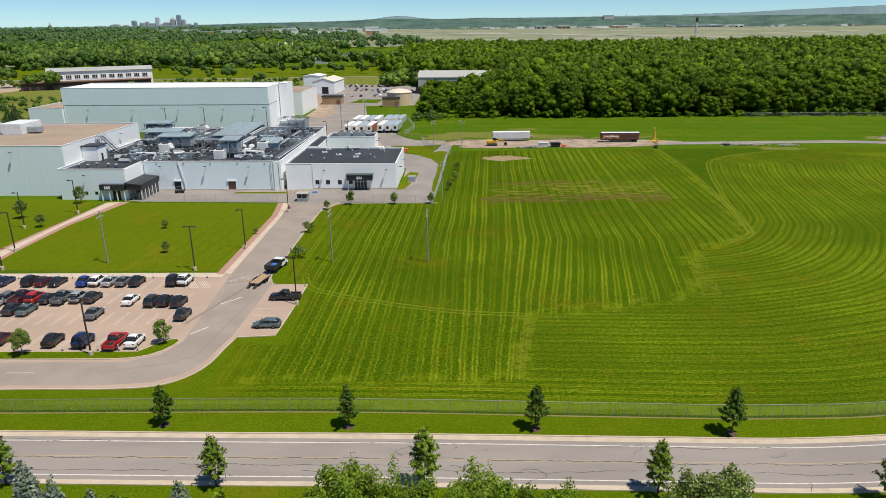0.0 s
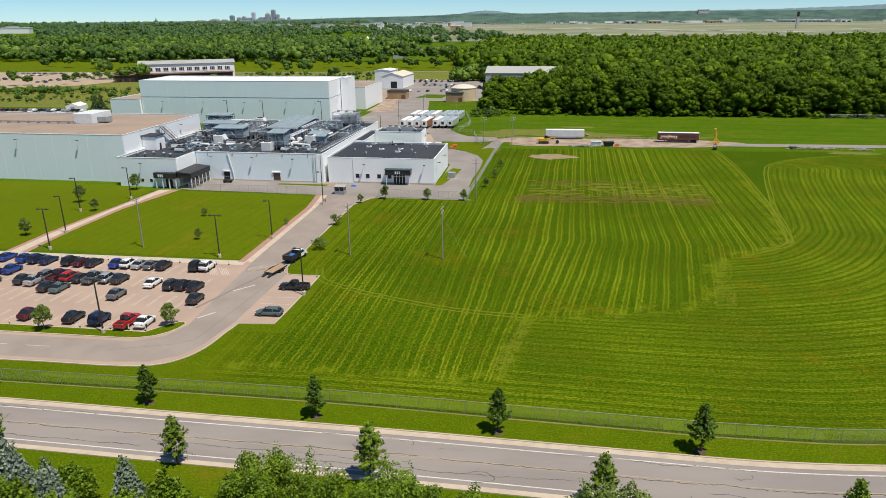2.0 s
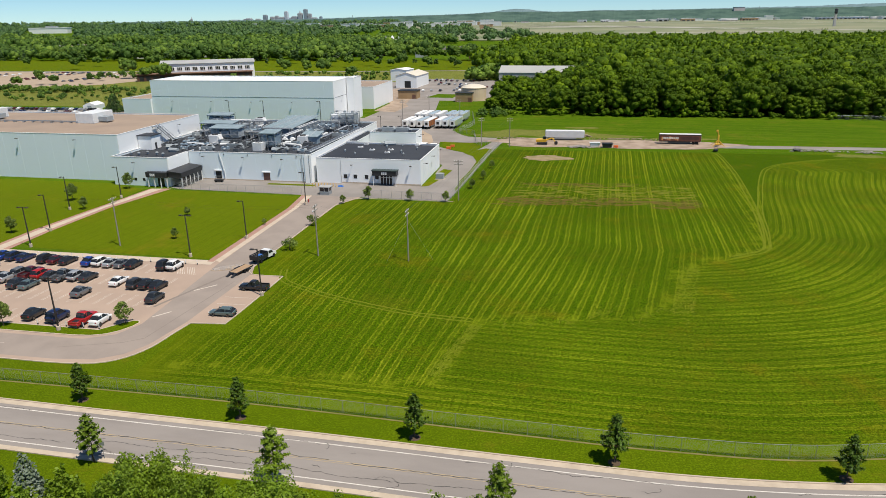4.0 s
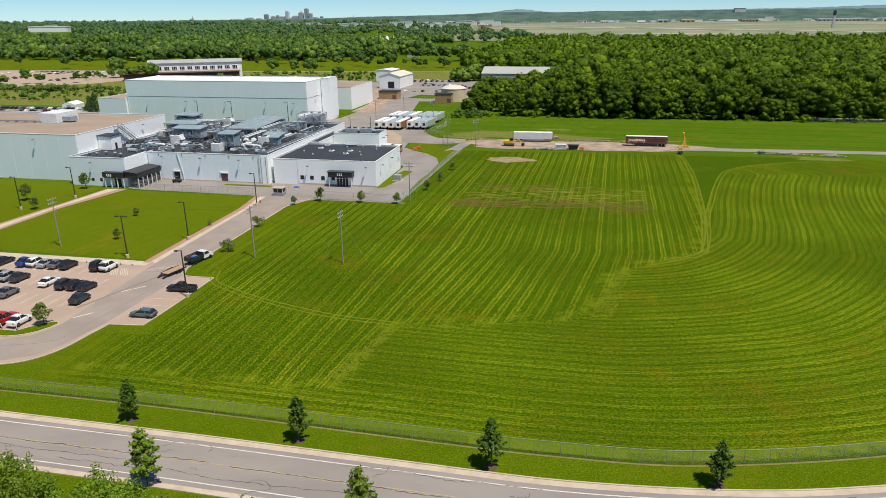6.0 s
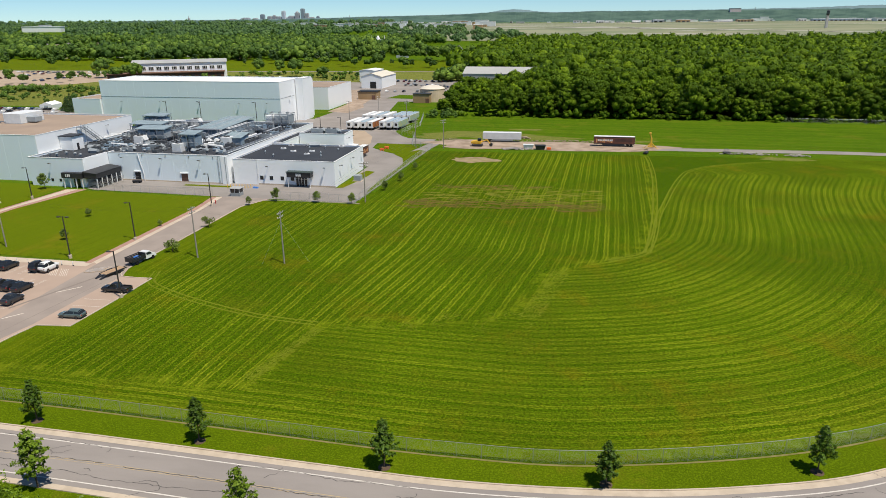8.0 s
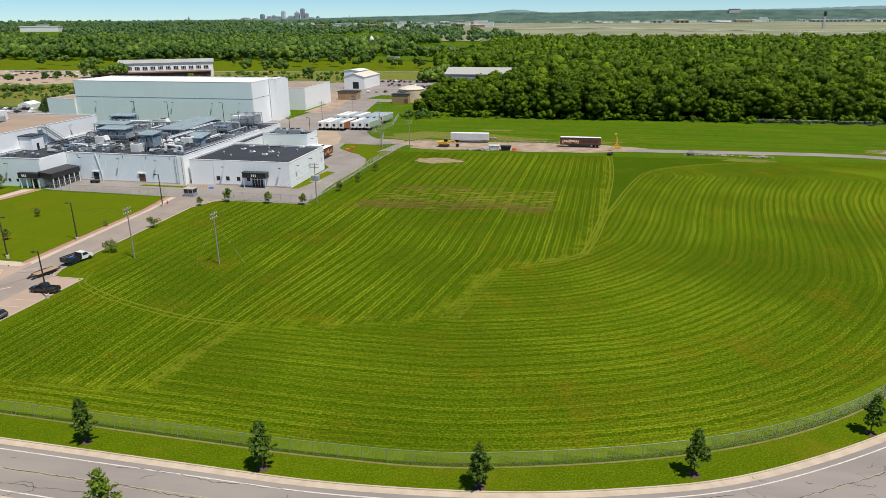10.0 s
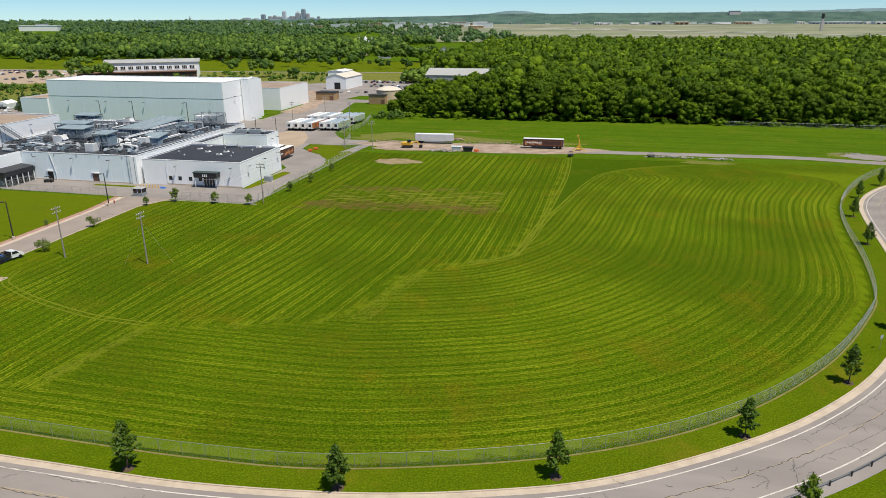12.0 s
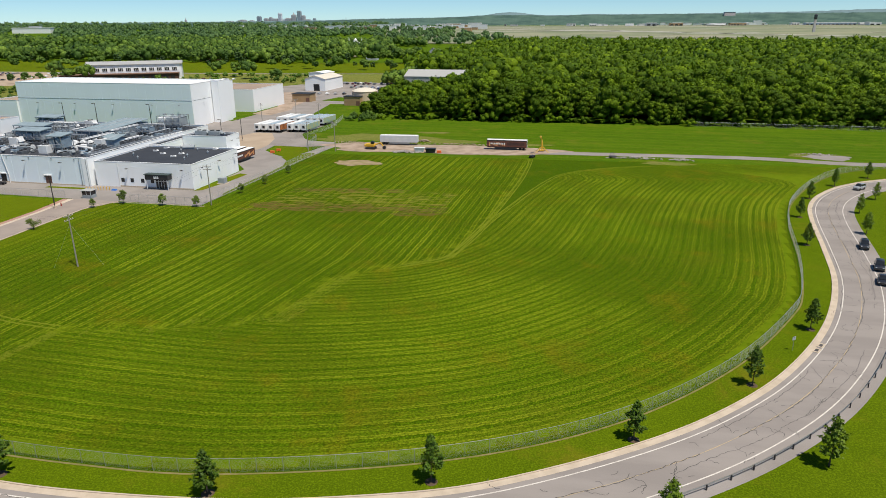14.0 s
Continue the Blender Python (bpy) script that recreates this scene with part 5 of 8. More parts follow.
office = block("office_building", -34.2, 0, 0.0, 28.6, 8.0, WALL, ROOF_DARK, "low white office block with a dark flat roof", 0.35)
main_hall = block("production_building", -78.0, -35.4, -1.2, 71, 9.1, WALL_BLUE, ROOF_DARK, "long pale blue production hall with machinery on its dark roof", 0.6)
entrance_block = block("entrance_block", -98.2, -78.3, -12.8, 71, 9.1, WALL_BLUE, ROOF_DARK, "pale blue entrance block of the plant", 0.6, -1.0)
roof_link = block("roof_link", -34.2, -29.9, 28.9, 53.0, 8.3, WALL, ROOF_DARK, "narrow dark-roofed link beside a small court", 0.3)
rear_block = block("rear_block", -29.6, -11.9, 43.0, 53.0, 9.4, WALL, ROOF_DARK, "white flat-roofed block behind the office", 0.4)
warehouse = block("warehouse", -260, -98.5, -7.8, 41.5, 15.1, WALL_BLUE, ROOF_BROWN, "large pale blue warehouse with a brown gravel roof", 0.4)
tall_hall = block("high_bay_hall", -172.0, -72.0, 120, 150, 20.9, WALL_BLUE, ROOF_WHITE, "tall pale blue high-bay hall with a white roof", 0.3)
hall_wing = block("high_bay_wing", -189.0, -172.4, 119.0, 146, 11.6, WALL_BLUE, ROOF_BROWN, "lower pale blue wing of the high-bay hall", 0.3)
stair_tower = block("hall_pier", -71.6, -67.6, 138.5, 150.5, 21.2, WALL, ROOF_WHITE, "white pier on the end wall of the high-bay hall", 0.3)
store_hall = block("storage_hall", -108, -70.5, 181, 222, 12.6, WALL, ROOF_BROWN, "white storage hall with a brown flat roof", 0.4)


def wall_lamp(x, y, z, turn=0.0):
    """A box lamp on a short arm, fixed high on a wall."""
    t = thing("wall_lamp", PLANT @ pose(x, y, z, 0, 0, turn), "dark floodlight on an arm high on the wall", "lamp", "wall floodlights")
    part("arm", Geo().tube((0, 0, 0), (0, -0.9, 0.15), 0.05, 0.05, 6), BRONZE, t)
    part("head", Geo().box(-0.32, 0.32, -1.35, -0.75, 0.08, 0.26, 0.05), BRONZE, t)
    return t


lamp = wall_lamp(-22.2, 0, 6.0)
for x, y, z, a in ((-3.0, 0, 6.2, 0), (-45.0, -1.2, 7.4, 0), (-58.5, -1.2, 7.6, 0), (-72.5, -1.2, 7.6, 0), (-90.0, -12.8, 7.4, 0), (0, 4.0, 6.2, 90), (0, 15.0, 6.4, 90), (0, 25.5, 6.6, 90),
                   (-114, -7.8, 13.2, 0), (-136, -7.8, 13.2, 0), (-160, -7.8, 13.2, 0), (-184, -7.8, 13.2, 0), (-98.5, 26, 13.4, 90), (-160, 120, 10.5, 0), (-138, 120, 10.5, 0), (-116, 120, 10.5, 0), (-94, 120, 10.5, 0), (-79, 120, 10.5, 0), (-72, 130, 13.2, 90), (-98, 181, 10.5, 0), (-11.9, 45.5, 7.6, 90), (-11.9, 50.5, 7.6, 90)):
    copy_thing(lamp, PLANT @ pose(x, y, z, 0, 0, a))


def window_in(parent, x, y, z, w, h, turn=0.0):
    """A framed window that stands a little out of a wall looking to -y."""
    m = pose(x, y, z, 0, 0, turn)
    f = Geo()
    t = 0.09
    f.box(-w / 2, w / 2, -0.05, 0.02, 0, t).box(-w / 2, w / 2, -0.05, 0.02, h - t, h).box(-w / 2, -w / 2 + t, -0.05, 0.02, t, h - t).box(w / 2 - t, w / 2, -0.05, 0.02, t, h - t).box(-0.03, 0.03, -0.045, 0.015, t, h - t)
    win = part("window", f, BLACK, parent, "dark-framed window")
    win.matrix_basis = m
    part("pane", Geo().box(-w / 2 + t, w / 2 - t, -0.03, 0.01, t, h - t), GLASS, win)
    return win


for x in (-24.6, -21.3, -17.6, -14.2):
    window_in(office, x, -0.045, 1.7, 1.15, 1.25)
# entrance of the office under its black canopy
can = part("canopy", Geo().box(-15.1, -7.2, -2.3, -0.02, 3.3, 4.9, 0.06), BLACK, office, "black box canopy with pale sign bars")
part("canopy_cap", Geo().box(-15.3, -7.0, -2.5, -0.02, 4.9, 5.05), surface("dark_green_metal", (0.03, 0.05, 0.045), (0.04, 0.06, 0.055), 1, 6, 0.5), can)
sg = bar_marks(Geo(), 0, 0, 0.42, 0.85, 3)
s = part("sign", sg, TRIM_WHITE, can, "pale sign bars")
s.matrix_basis = pose(-11.2, -2.31, 3.7)
ent = part("entrance_door", Geo().box(-13.0, -9.2, -0.12, -0.045, 0.1, 2.9), GLASS, office, "glazed double entrance door")
fr = Geo()
for k in range(5):
    fr.box(-13.05 + k * 0.95, -12.93 + k * 0.95, -0.17, -0.01, 0.1, 2.95)
fr.box(-13.05, -9.1, -0.18, -0.01, 2.35, 2.45)
part("door_frame", fr, TRIM_WHITE, ent)
for x in (-14.8, -7.5):
    part("column", Geo().tube((x, -2.1, 0), (x, -2.1, 3.3), 0.09, 0.09, 8), TRIM_WHITE, office)
part("base_course", Geo().box(-26, 0.03, -0.05, 0, 0, 0.5), CONCRETE, office)
part("downpipe", Geo().tube((-25.9, -0.1, 0), (-25.9, -0.1, 7.6), 0.07, 0.07, 6), TRIM_WHITE, office)
part("step_in_wall", Geo().box(-25.8, -0.05, -0.04, 0.0, 0.5, 7.95), WALL, office, "white front wall standing proud")
for x, w in ((-51.0, 2.3), (-68.0, 2.0)):
    d = part("dock_door", Geo().box(x - w / 2, x + w / 2, -1.24, -1.16, 0.15, 2.9), BROWN_DOOR if w > 2.1 else DARK_OPENING, main_hall, "brown sheet door")
    part("hood", Geo().box(x - w / 2 - 0.3, x + w / 2 + 0.3, -1.55, -1.2, 2.9, 3.3, 0.04), TRIM_WHITE, d)
    for k in range(5):
        part("rib", Geo().box(x - w / 2 + 0.05, x + w / 2 - 0.05, -1.265, -1.24, 0.5 + 0.5 * k, 0.54 + 0.5 * k), BLACK, d)
part("corner_pilaster", Geo().box(-37.6, -35.3, -1.45, -1.2, 0, 9.0), WALL, main_hall, "white corner strip")
for x in (-36.0, -38.4):
    part("downpipe", Geo().tube((x, -1.5, 0), (x, -1.5, 9.0), 0.08, 0.08, 6), STEEL, main_hall)
pipe = Geo().tube((-65.6, -1.5, 0), (-65.6, -1.5, 2.6), 0.12, 0.12, 8).tube((-65.6, -1.5, 2.6), (-67.0, -1.5, 9.4), 0.12, 0.12, 8)
part("riser_pipe", pipe, TRIM_WHITE, main_hall, "white riser pipe")
for k in range(5):
    part("scupper", Geo().box(-74 + k * 8.4, -73.7 + k * 8.4, -1.34, -1.2, 8.3, 8.75), STEEL, main_hall)
part("drip_edge", Geo().box(-78.0, -35.4, -1.28, -1.2, 0, 0.4), CONCRETE, main_hall)
# east face of the entrance block, its sunlight likewise given by white panel
part("side_wall_face", Geo().box(-78.3, -78.15, -12.6, -1.3, 0.3, 9.0), WALL, entrance_block, "side wall in painted sunlit white")
for x in (-94, -90.5, -87.5):
    window_in(entrance_block, x, -12.8, 1.6, 0.9, 0.9)
# black canopy round the corner of the entrance block
blackcan = thing("entrance_canopy", PLANT, "black canopy over a glazed entrance vestibule", "canopy")
part("fascia_front", Geo().box(-85.6, -78.2, -14.6, -12.85, 3.2, 4.9, 0.08), BLACK, blackcan)
part("fascia_side", Geo().box(-78.0, -73.4, -14.0, -1.8, 3.2, 4.8, 0.1), BLACK, blackcan)
part("canopy_roof", Geo().add([(-78.2, -14.2, 4.8), (-73.3, -14.2, 4.8), (-73.3, -1.7, 4.8), (-78.2, -1.7, 4.8), (-78.2, -14.2, 5.35), (-78.2, -1.7, 5.35)], [(0, 1, 4), (1, 2, 5, 4), (2, 3, 5), (0, 4, 5, 3), (0, 3, 2, 1)]), BLACK, blackcan)
b = part("sign", bar_marks(Geo(), 0, 0, 0.42, 0.85, 3), TRIM_WHITE, blackcan, "pale sign bars")
b.matrix_basis = pose(-83.2, -14.62, 3.6)
for k in range(6):
    part("column", Geo().box(-73.75, -73.5, -13.8 + 2.3 * k, -13.55 + 2.3 * k, 0, 3.2), TRIM_WHITE, blackcan)
    if k < 5:
        part("glazing", Geo().box(-73.66, -73.6, -13.5 + 2.3 * k, -11.55 + 2.3 * k, 0.3, 3.2), GLASS, blackcan)
for k in range(4):
    part("column", Geo().box(-85.2 + 2.2 * k, -84.95 + 2.2 * k, -14.4, -14.15, 0, 3.2), TRIM_WHITE, blackcan)
part("entrance_door", Geo().box(-82.6, -80.4, -12.95, -12.82, 0.05, 2.7), GLASS, blackcan)
# doors and marks on the tall hall
part("seam", Geo().box(-172.0, -72.0, 119.93, 120, 12.9, 13.05), STEEL, tall_hall)
part("seam", Geo().box(-72.0, -71.95, 120.1, 138.4, 12.9, 13.05), STEEL, tall_hall)
for k in range(1, 20):
    part("panel_joint", Geo().box(-172 + 5 * k - 0.02, -172 + 5 * k + 0.02, 119.965, 120, 0, 20.8), JOINT, tall_hall)
for k in range(1, 26):
    part("panel_joint", Geo().box(-260 + 6.2 * k - 0.02, -260 + 6.2 * k + 0.02, -7.835, -7.8, 0, 15), JOINT, warehouse)
for k in range(1, 9):
    part("panel_joint", Geo().box(-78 + 4.7 * k - 0.015, -78 + 4.7 * k + 0.015, -1.225, -1.2, 0.4, 9), JOINT, main_hall)
for k in range(1, 8):
    part("panel_joint", Geo().box(-0.0, 0.02, 3.6 * k - 0.015, 3.6 * k + 0.015, 0.2, 7.7), JOINT, office)
part("lean_to", Geo().box(-104, -96, 176, 181, 0, 5.2, 0.05), WALL, store_hall, "small white porch")
part("lean_to_roof", Geo().box(-104.3, -95.7, 175.7, 181, 5.2, 5.4), ROOF_GREY, store_hall)
roof_end = block("hall_roof_box", -92, -70, 151, 158, 20.0, WALL, ROOF_WHITE, "white low block behind the high-bay hall", 0.2)

# warehouse roof and its end wall
ahu = thing("rooftop_air_handler", PLANT @ pose(-129.2, 18.5, 14.7, 0, 0, 0), "large white rooftop air handler with a grey intake", "air handler")
part("casing", Geo().box(-4.2, 3.2, -1.6, 9.5, 0, 3.6, 0.1), EQUIP_WHITE, ahu)
part("intake", Geo().box(3.2, 7.0, 1.0, 4.4, 0.4, 2.2, 0.1), EQUIP, ahu)
part("curb", Geo().box(-4.4, 3.4, -1.8, 9.7, -0.2, 0.12), STEEL, ahu)
for x in (-166, ):
    o = copy_thing(ahu, PLANT @ pose(x - 12, 21, 14.7))
pl = thing("roof_pipe_rack", PLANT @ pose(-98.6, 16.4, 14.7), "long grey pipe run across the gravel roof", "pipe")
part("pipe", Geo().tube((-130, 0, 0.55), (-34, 0.4, 0.55), 0.14, 0.14, 6).tube((-130, 0.5, 0.7), (-34, 0.9, 0.7), 0.1, 0.1, 6), STEEL, pl)
for k in range(24):
    part("support", Geo().box(-129 + 4 * k, -128.8 + 4 * k, -0.3, 1.1, 0, 0.5), STEEL, pl)
pent = thing("roof_penthouse", PLANT @ pose(-98.3, 2.0, 8.6), "small white stair house with a dark roof", "stair house")
part("wall", Geo().box(0.0, 5.0, 0.0, 5.2, 0, 4.6, 0.05), WALL, pent)
part("roof", Geo().box(-0.2, 5.3, -0.3, 5.5, 4.6, 4.85), ROOF_DARK, pent)
part("door", Geo().box(5.0, 5.05, 1.8, 2.8, 0.1, 2.2), BLACK, pent)
stair = thing("steel_stair", PLANT @ pose(-98.2, 12.5, 8.6), "grey steel stair up to the warehouse roof", "stair")
for k, w in enumerate((0.0, 1.4)):
    st = Geo()
    st.add([(w + 0.3, 0, 6.4), (w + 0.42, 0, 6.4), (w + 0.42, 8.5, 0), (w + 0.3, 8.5, 0), (w + 0.3, 0, 6.1), (w + 0.42, 0, 6.1), (w + 0.42, 8.1, 0), (w + 0.3, 8.1, 0)], [(0, 1, 2, 3), (7, 6, 5, 4), (0, 3, 7, 4), (1, 5, 6, 2)])
    part("stringer", st, STEEL, stair)
    part("handrail", Geo().tube((w + 0.36, 0, 7.4), (w + 0.36, 8.5, 1.0), 0.05, 0.05, 6), STEEL, stair)
    for q in range(6):
        part("post", Geo().tube((w + 0.36, 1.6 * q, 6.4 - 1.2 * q), (w + 0.36, 1.6 * q, 7.4 - 1.2 * q), 0.035, 0.035, 5), STEEL, stair)
for q in range(26):
    part("tread", Geo().box(0.4, 1.7, 8.2 - 0.32 * q, 8.5 - 0.32 * q, 0.2 + 0.24 * q, 0.25 + 0.24 * q), STEEL, stair)
part("landing", Geo().box(0.1, 2.2, -2.0, 0.1, 6.3, 6.4), STEEL, stair)
for x in (0.2, 2.0):
    for y in (-1.9, 0.0):
        part("leg", Geo().tube((x, y, 0), (x, y, 6.3), 0.07, 0.07, 6), STEEL, stair)

# ---- machinery on the roofs ----
RZ = 8.5


def at_roof(x, y, z=RZ, turn=0.0):
    px, py = loc(x, y)
    return PLANT @ pose(px, py, z, 0, 0, turn)


def frame_unit(w, d, h, seed, clad, label, roofed=True):
    """A machine in a steel frame under a flat lid."""
    r = random.Random(seed)
    t = thing("roof_machine", Matrix(), label, "machine", "machines on the roof")
    nx, ny = max(2, int(w / 2.6) + 1), 2
    for i in range(nx):
        for j in range(ny):
            x, y = -w / 2 + w * i / (nx - 1), -d / 2 + d * j
            part("post", Geo().box(x - 0.09, x + 0.09, y - 0.09, y + 0.09, 0, h), STEEL, t)
    for z in (h * 0.32, h - 0.15):
        for y in (-d / 2, d / 2):
            part("rail", Geo().box(-w / 2, w / 2, y - 0.07, y + 0.07, z, z + 0.16), STEEL, t)
        for x in (-w / 2, w / 2):
            part("cross_rail", Geo().box(x - 0.07, x + 0.07, -d / 2, d / 2, z + 0.01, z + 0.15), STEEL, t)
    k = max(2, int(w / 3))
    for i in range(k):
        x = -w / 2 + w * (i + 0.5) / k
        part("casing", Geo().box(x - w / k * 0.44, x + w / k * 0.44, -d * 0.43, d * 0.43, h * 0.28, h * (0.80 + 0.12 * r.random()), 0.12), r.choice(clad), t)
        part("duct", Geo().tube((x, -d * 0.3, 0), (x, -d * 0.3, h * 0.5), 0.28, 0.28, 8), STEEL, t)
    for i in range(nx - 1):
        x0, x1 = -w / 2 + w * i / (nx - 1), -w / 2 + w * (i + 1) / (nx - 1)
        part("brace", Geo().tube((x0, -d / 2, h * 0.36), (x1, -d / 2, h - 0.2), 0.045, 0.045, 4).tube((x1, -d / 2, h * 0.36), (x0, -d / 2, h - 0.2), 0.045, 0.045, 4), STEEL, t)
    part("header_pipe", Geo().tube((-w / 2 - 1.2, -d / 2 - 0.4, h * 0.55), (w / 2 + 1.2, -d / 2 - 0.4, h * 0.55), 0.12, 0.12, 6).tube((w / 2 + 1.2, -d / 2 - 0.4, h * 0.55), (w / 2 + 1.2, -d / 2 - 0.4, 0), 0.12, 0.12, 6), STEEL, t)
    for k2 in range(3):
        part("top_fan", Geo().lathe([(0.62, h - 0.1), (0.66, h + 0.5), (0.55, h + 0.5), (0.5, h + 0.2)], 10, (-w / 3 + w / 3 * k2, 0, 0)), STEEL, t) if not roofed else None
    if roofed:
        part("lid", Geo().add([(-w / 2 - 0.3, -d / 2 - 0.3, h), (w / 2 + 0.3, -d / 2 - 0.3, h), (w / 2 + 0.3, d / 2 + 0.3, h + 0.5), (-w / 2 - 0.3, d / 2 + 0.3, h + 0.5), (-w / 2 - 0.3, -d / 2 - 0.3, h + 0.2), (w / 2 + 0.3, -d / 2 - 0.3, h + 0.2), (w / 2 + 0.3, d / 2 + 0.3, h + 0.7), (-w / 2 - 0.3, d / 2 + 0.3, h + 0.7)], [(3, 2, 1, 0), (4, 5, 6, 7), (0, 1, 5, 4), (1, 2, 6, 5), (2, 3, 7, 6), (3, 0, 4, 7)]), EQUIP_LID, t)
    return t


for i, (x, y, w, d, h) in enumerate(((-117.5, 260, 9.5, 5, 4.6), (-107, 238.5, 13, 5, 4.6), (-98.3, 227.8, 11, 5.4, 4.6), (-103, 249, 8, 4, 3.6), (-75.0, 212.8, 5.4, 5.4, 5.6), (-66.8, 267, 10.0, 7, 5.4), (-92.5, 236, 6, 4, 3.4), (-113, 250, 7, 4, 4.0), (-70, 241, 6, 4.5, 3.2), (-69.5, 252, 6, 4.5, 3.4))):
    u = frame_unit(w, d, h, i, (EQUIP_BLUE, EQUIP_BLUE, EQUIP) if i != 5 else (EQUIP, EQUIP_WHITE), "blue-grey machine in a galvanised steel frame on the roof", i in (0, 1, 2, 4))
    u.matrix_basis = at_roof(x, y)


def hvac(w, d, h, clad, label, fans=1, hood=False):
    """A packaged roof unit: casing on a curb, a fan ring and a hood."""
    t = thing("roof_unit", Matrix(), label, "air unit", "air units on the roof")
    part("curb", Geo().box(-w / 2 - 0.08, w / 2 + 0.08, -d / 2 - 0.08, d / 2 + 0.08, 0, 0.35), STEEL, t)
    part("casing", Geo().box(-w / 2, w / 2, -d / 2, d / 2, 0.35, h, 0.06), clad, t)
    for i in range(fans):
        x = -w / 2 + w * (i + 0.5) / fans
        part("fan_ring", Geo().lathe([(min(d, w / fans) * 0.34, 0), (min(d, w / fans) * 0.36, 0.22), (min(d, w / fans) * 0.3, 0.22), (min(d, w / fans) * 0.26, 0.05)], 12, (x, 0, h)), BLACK, t)
    if hood:
        part("hood", Geo().add([(w / 2, -d * 0.4, h * 0.5), (w / 2, d * 0.4, h * 0.5), (w / 2, d * 0.4, h * 0.95), (w / 2, -d * 0.4, h * 0.95), (w / 2 + 0.8, -d * 0.4, h * 0.5), (w / 2 + 0.8, d * 0.4, h * 0.5)], [(0, 4, 5, 1), (3, 2, 5, 4), (0, 3, 4), (1, 5, 2), (0, 1, 2, 3)]), clad, t)
    return t


white_box = hvac(3.4, 3.2, 3.0, EQUIP_WHITE, "white boxy air unit on the roof", 1, True)
white_box.matrix_basis = at_roof(-100, 221.6)
for x, y, a in ((-77.7, 209.2, 90), (-105.5, 257.0, 0), (-102.4, 264, 0), (-67.8, 223.4, 90)):
    copy_thing(white_box, at_roof(x, y, RZ, a))
grey_box = hvac(4.6, 2.4, 1.9, EQUIP, "grey packaged air unit on the roof", 2, True)
grey_box.matrix_basis = at_roof(-88, 212)
SPOTS = [(-96, 208.5, 10), (-104, 209, 100), (-92, 222, 5), (-86, 220, 95), (-112, 226, 20), (-113, 219, 80), (-70, 209.5, 0), (-66, 212, 90), (-64.5, 219, 0), (-70, 222, 90), (-84, 229, 0), (-62, 228, 90), (-61, 240, 0), (-60.5, 248, 90), (-79, 226, 0), (-115, 236, 70), (-58.8, 256, 0), (-60, 263, 0), (-96, 262, 0), (-90, 258, 90)]
low_box = hvac(2.2, 1.5, 1.2, EQUIP_BLUE, "small blue-grey air unit on the roof", 1)
low_box.matrix_basis = at_roof(-90, 209.5)
dark_box = hvac(3.0, 1.9, 1.5, surface("equipment_dark", (0.10, 0.11, 0.12), (0.065, 0.07, 0.08), 0.6, 6, 0.6, vary=0.3), "dark grey packaged air unit on the roof", 2)
dark_box.matrix_basis = at_roof(-100, 206.5)
for i, (x, y, a) in enumerate(SPOTS):
    o = copy_thing((grey_box, low_box, dark_box)[i % 3], at_roof(x, y, RZ, a))
    o.scale = (0.8, 0.8, 0.8) if i % 3 == 0 else (1, 1, 1)
rs = random.Random(77)
for i in range(34):
    copy_thing((low_box, dark_box, low_box)[i % 3], at_roof(rs.uniform(-116, -60), rs.uniform(205, 222) if i % 3 else rs.uniform(222, 266), RZ, rs.choice((0, 90, 4, 86))))


def hood_unit():
    """A long half-round exhaust hood."""
    t = thing("exhaust_hood", Matrix(), "pale grey sloping exhaust hood on the roof", "exhaust hood", "exhaust hoods on the roof")
    prof = [(-1.0, 0.3), (1.0, 0.3), (1.25, 0.9), (0.9, 1.5), (0, 1.75), (-0.9, 1.5), (-1.25, 0.9)]
    part("hood", Geo().loft([[(-1.9, y, z) for y, z in prof], [(1.9, y * 0.8, z * 0.9) for y, z in prof]]), EQUIP, t)
    part("curb", Geo().box(-1.5, 1.5, -0.8, 0.8, 0, 0.4), STEEL, t)
    return t


hu = hood_unit()
hu.matrix_basis = at_roof(-109.5, 209.5, RZ, 25)
for x, y, a in ((-107.1, 208.8, 25), (-94.9, 219.2, 10), (-85.2, 210.1, 10), (-71.5, 209.0, 0), (-109.3, 220.4, 40), (-114.4, 217.5, 60), (-90, 214.4, 15), (-62.6, 208.9, 20), (-82.6, 218.4, 0), (-106, 204.5, 0)):
    copy_thing(hu, at_roof(x, y, RZ, a)).scale = (0.8, 0.8, 0.8)
vent = thing("roof_vent", at_roof(-95, 204.5), "small grey mushroom vent on the roof", "vent", "vents on the roof")
part("stack", Geo().tube((0, 0, 0), (0, 0, 0.7), 0.28, 0.28, 10), STEEL, vent)
part("cap", Geo().lathe([(0.5, 0.6), (0.52, 0.8), (0.3, 1.0), (0.05, 1.08)], 12), EQUIP, vent)
rv = random.Random(12)
for _ in range(60):
    copy_thing(vent, at_roof(rv.uniform(-117, -62), rv.uniform(206, 264)))
for x, y in ((-116.5, 197), (-113.5, 196.5), (-112, 199), (-108, 198), (-105, 196.6)):
    copy_thing(vent, at_roof(x, y, 8.7))
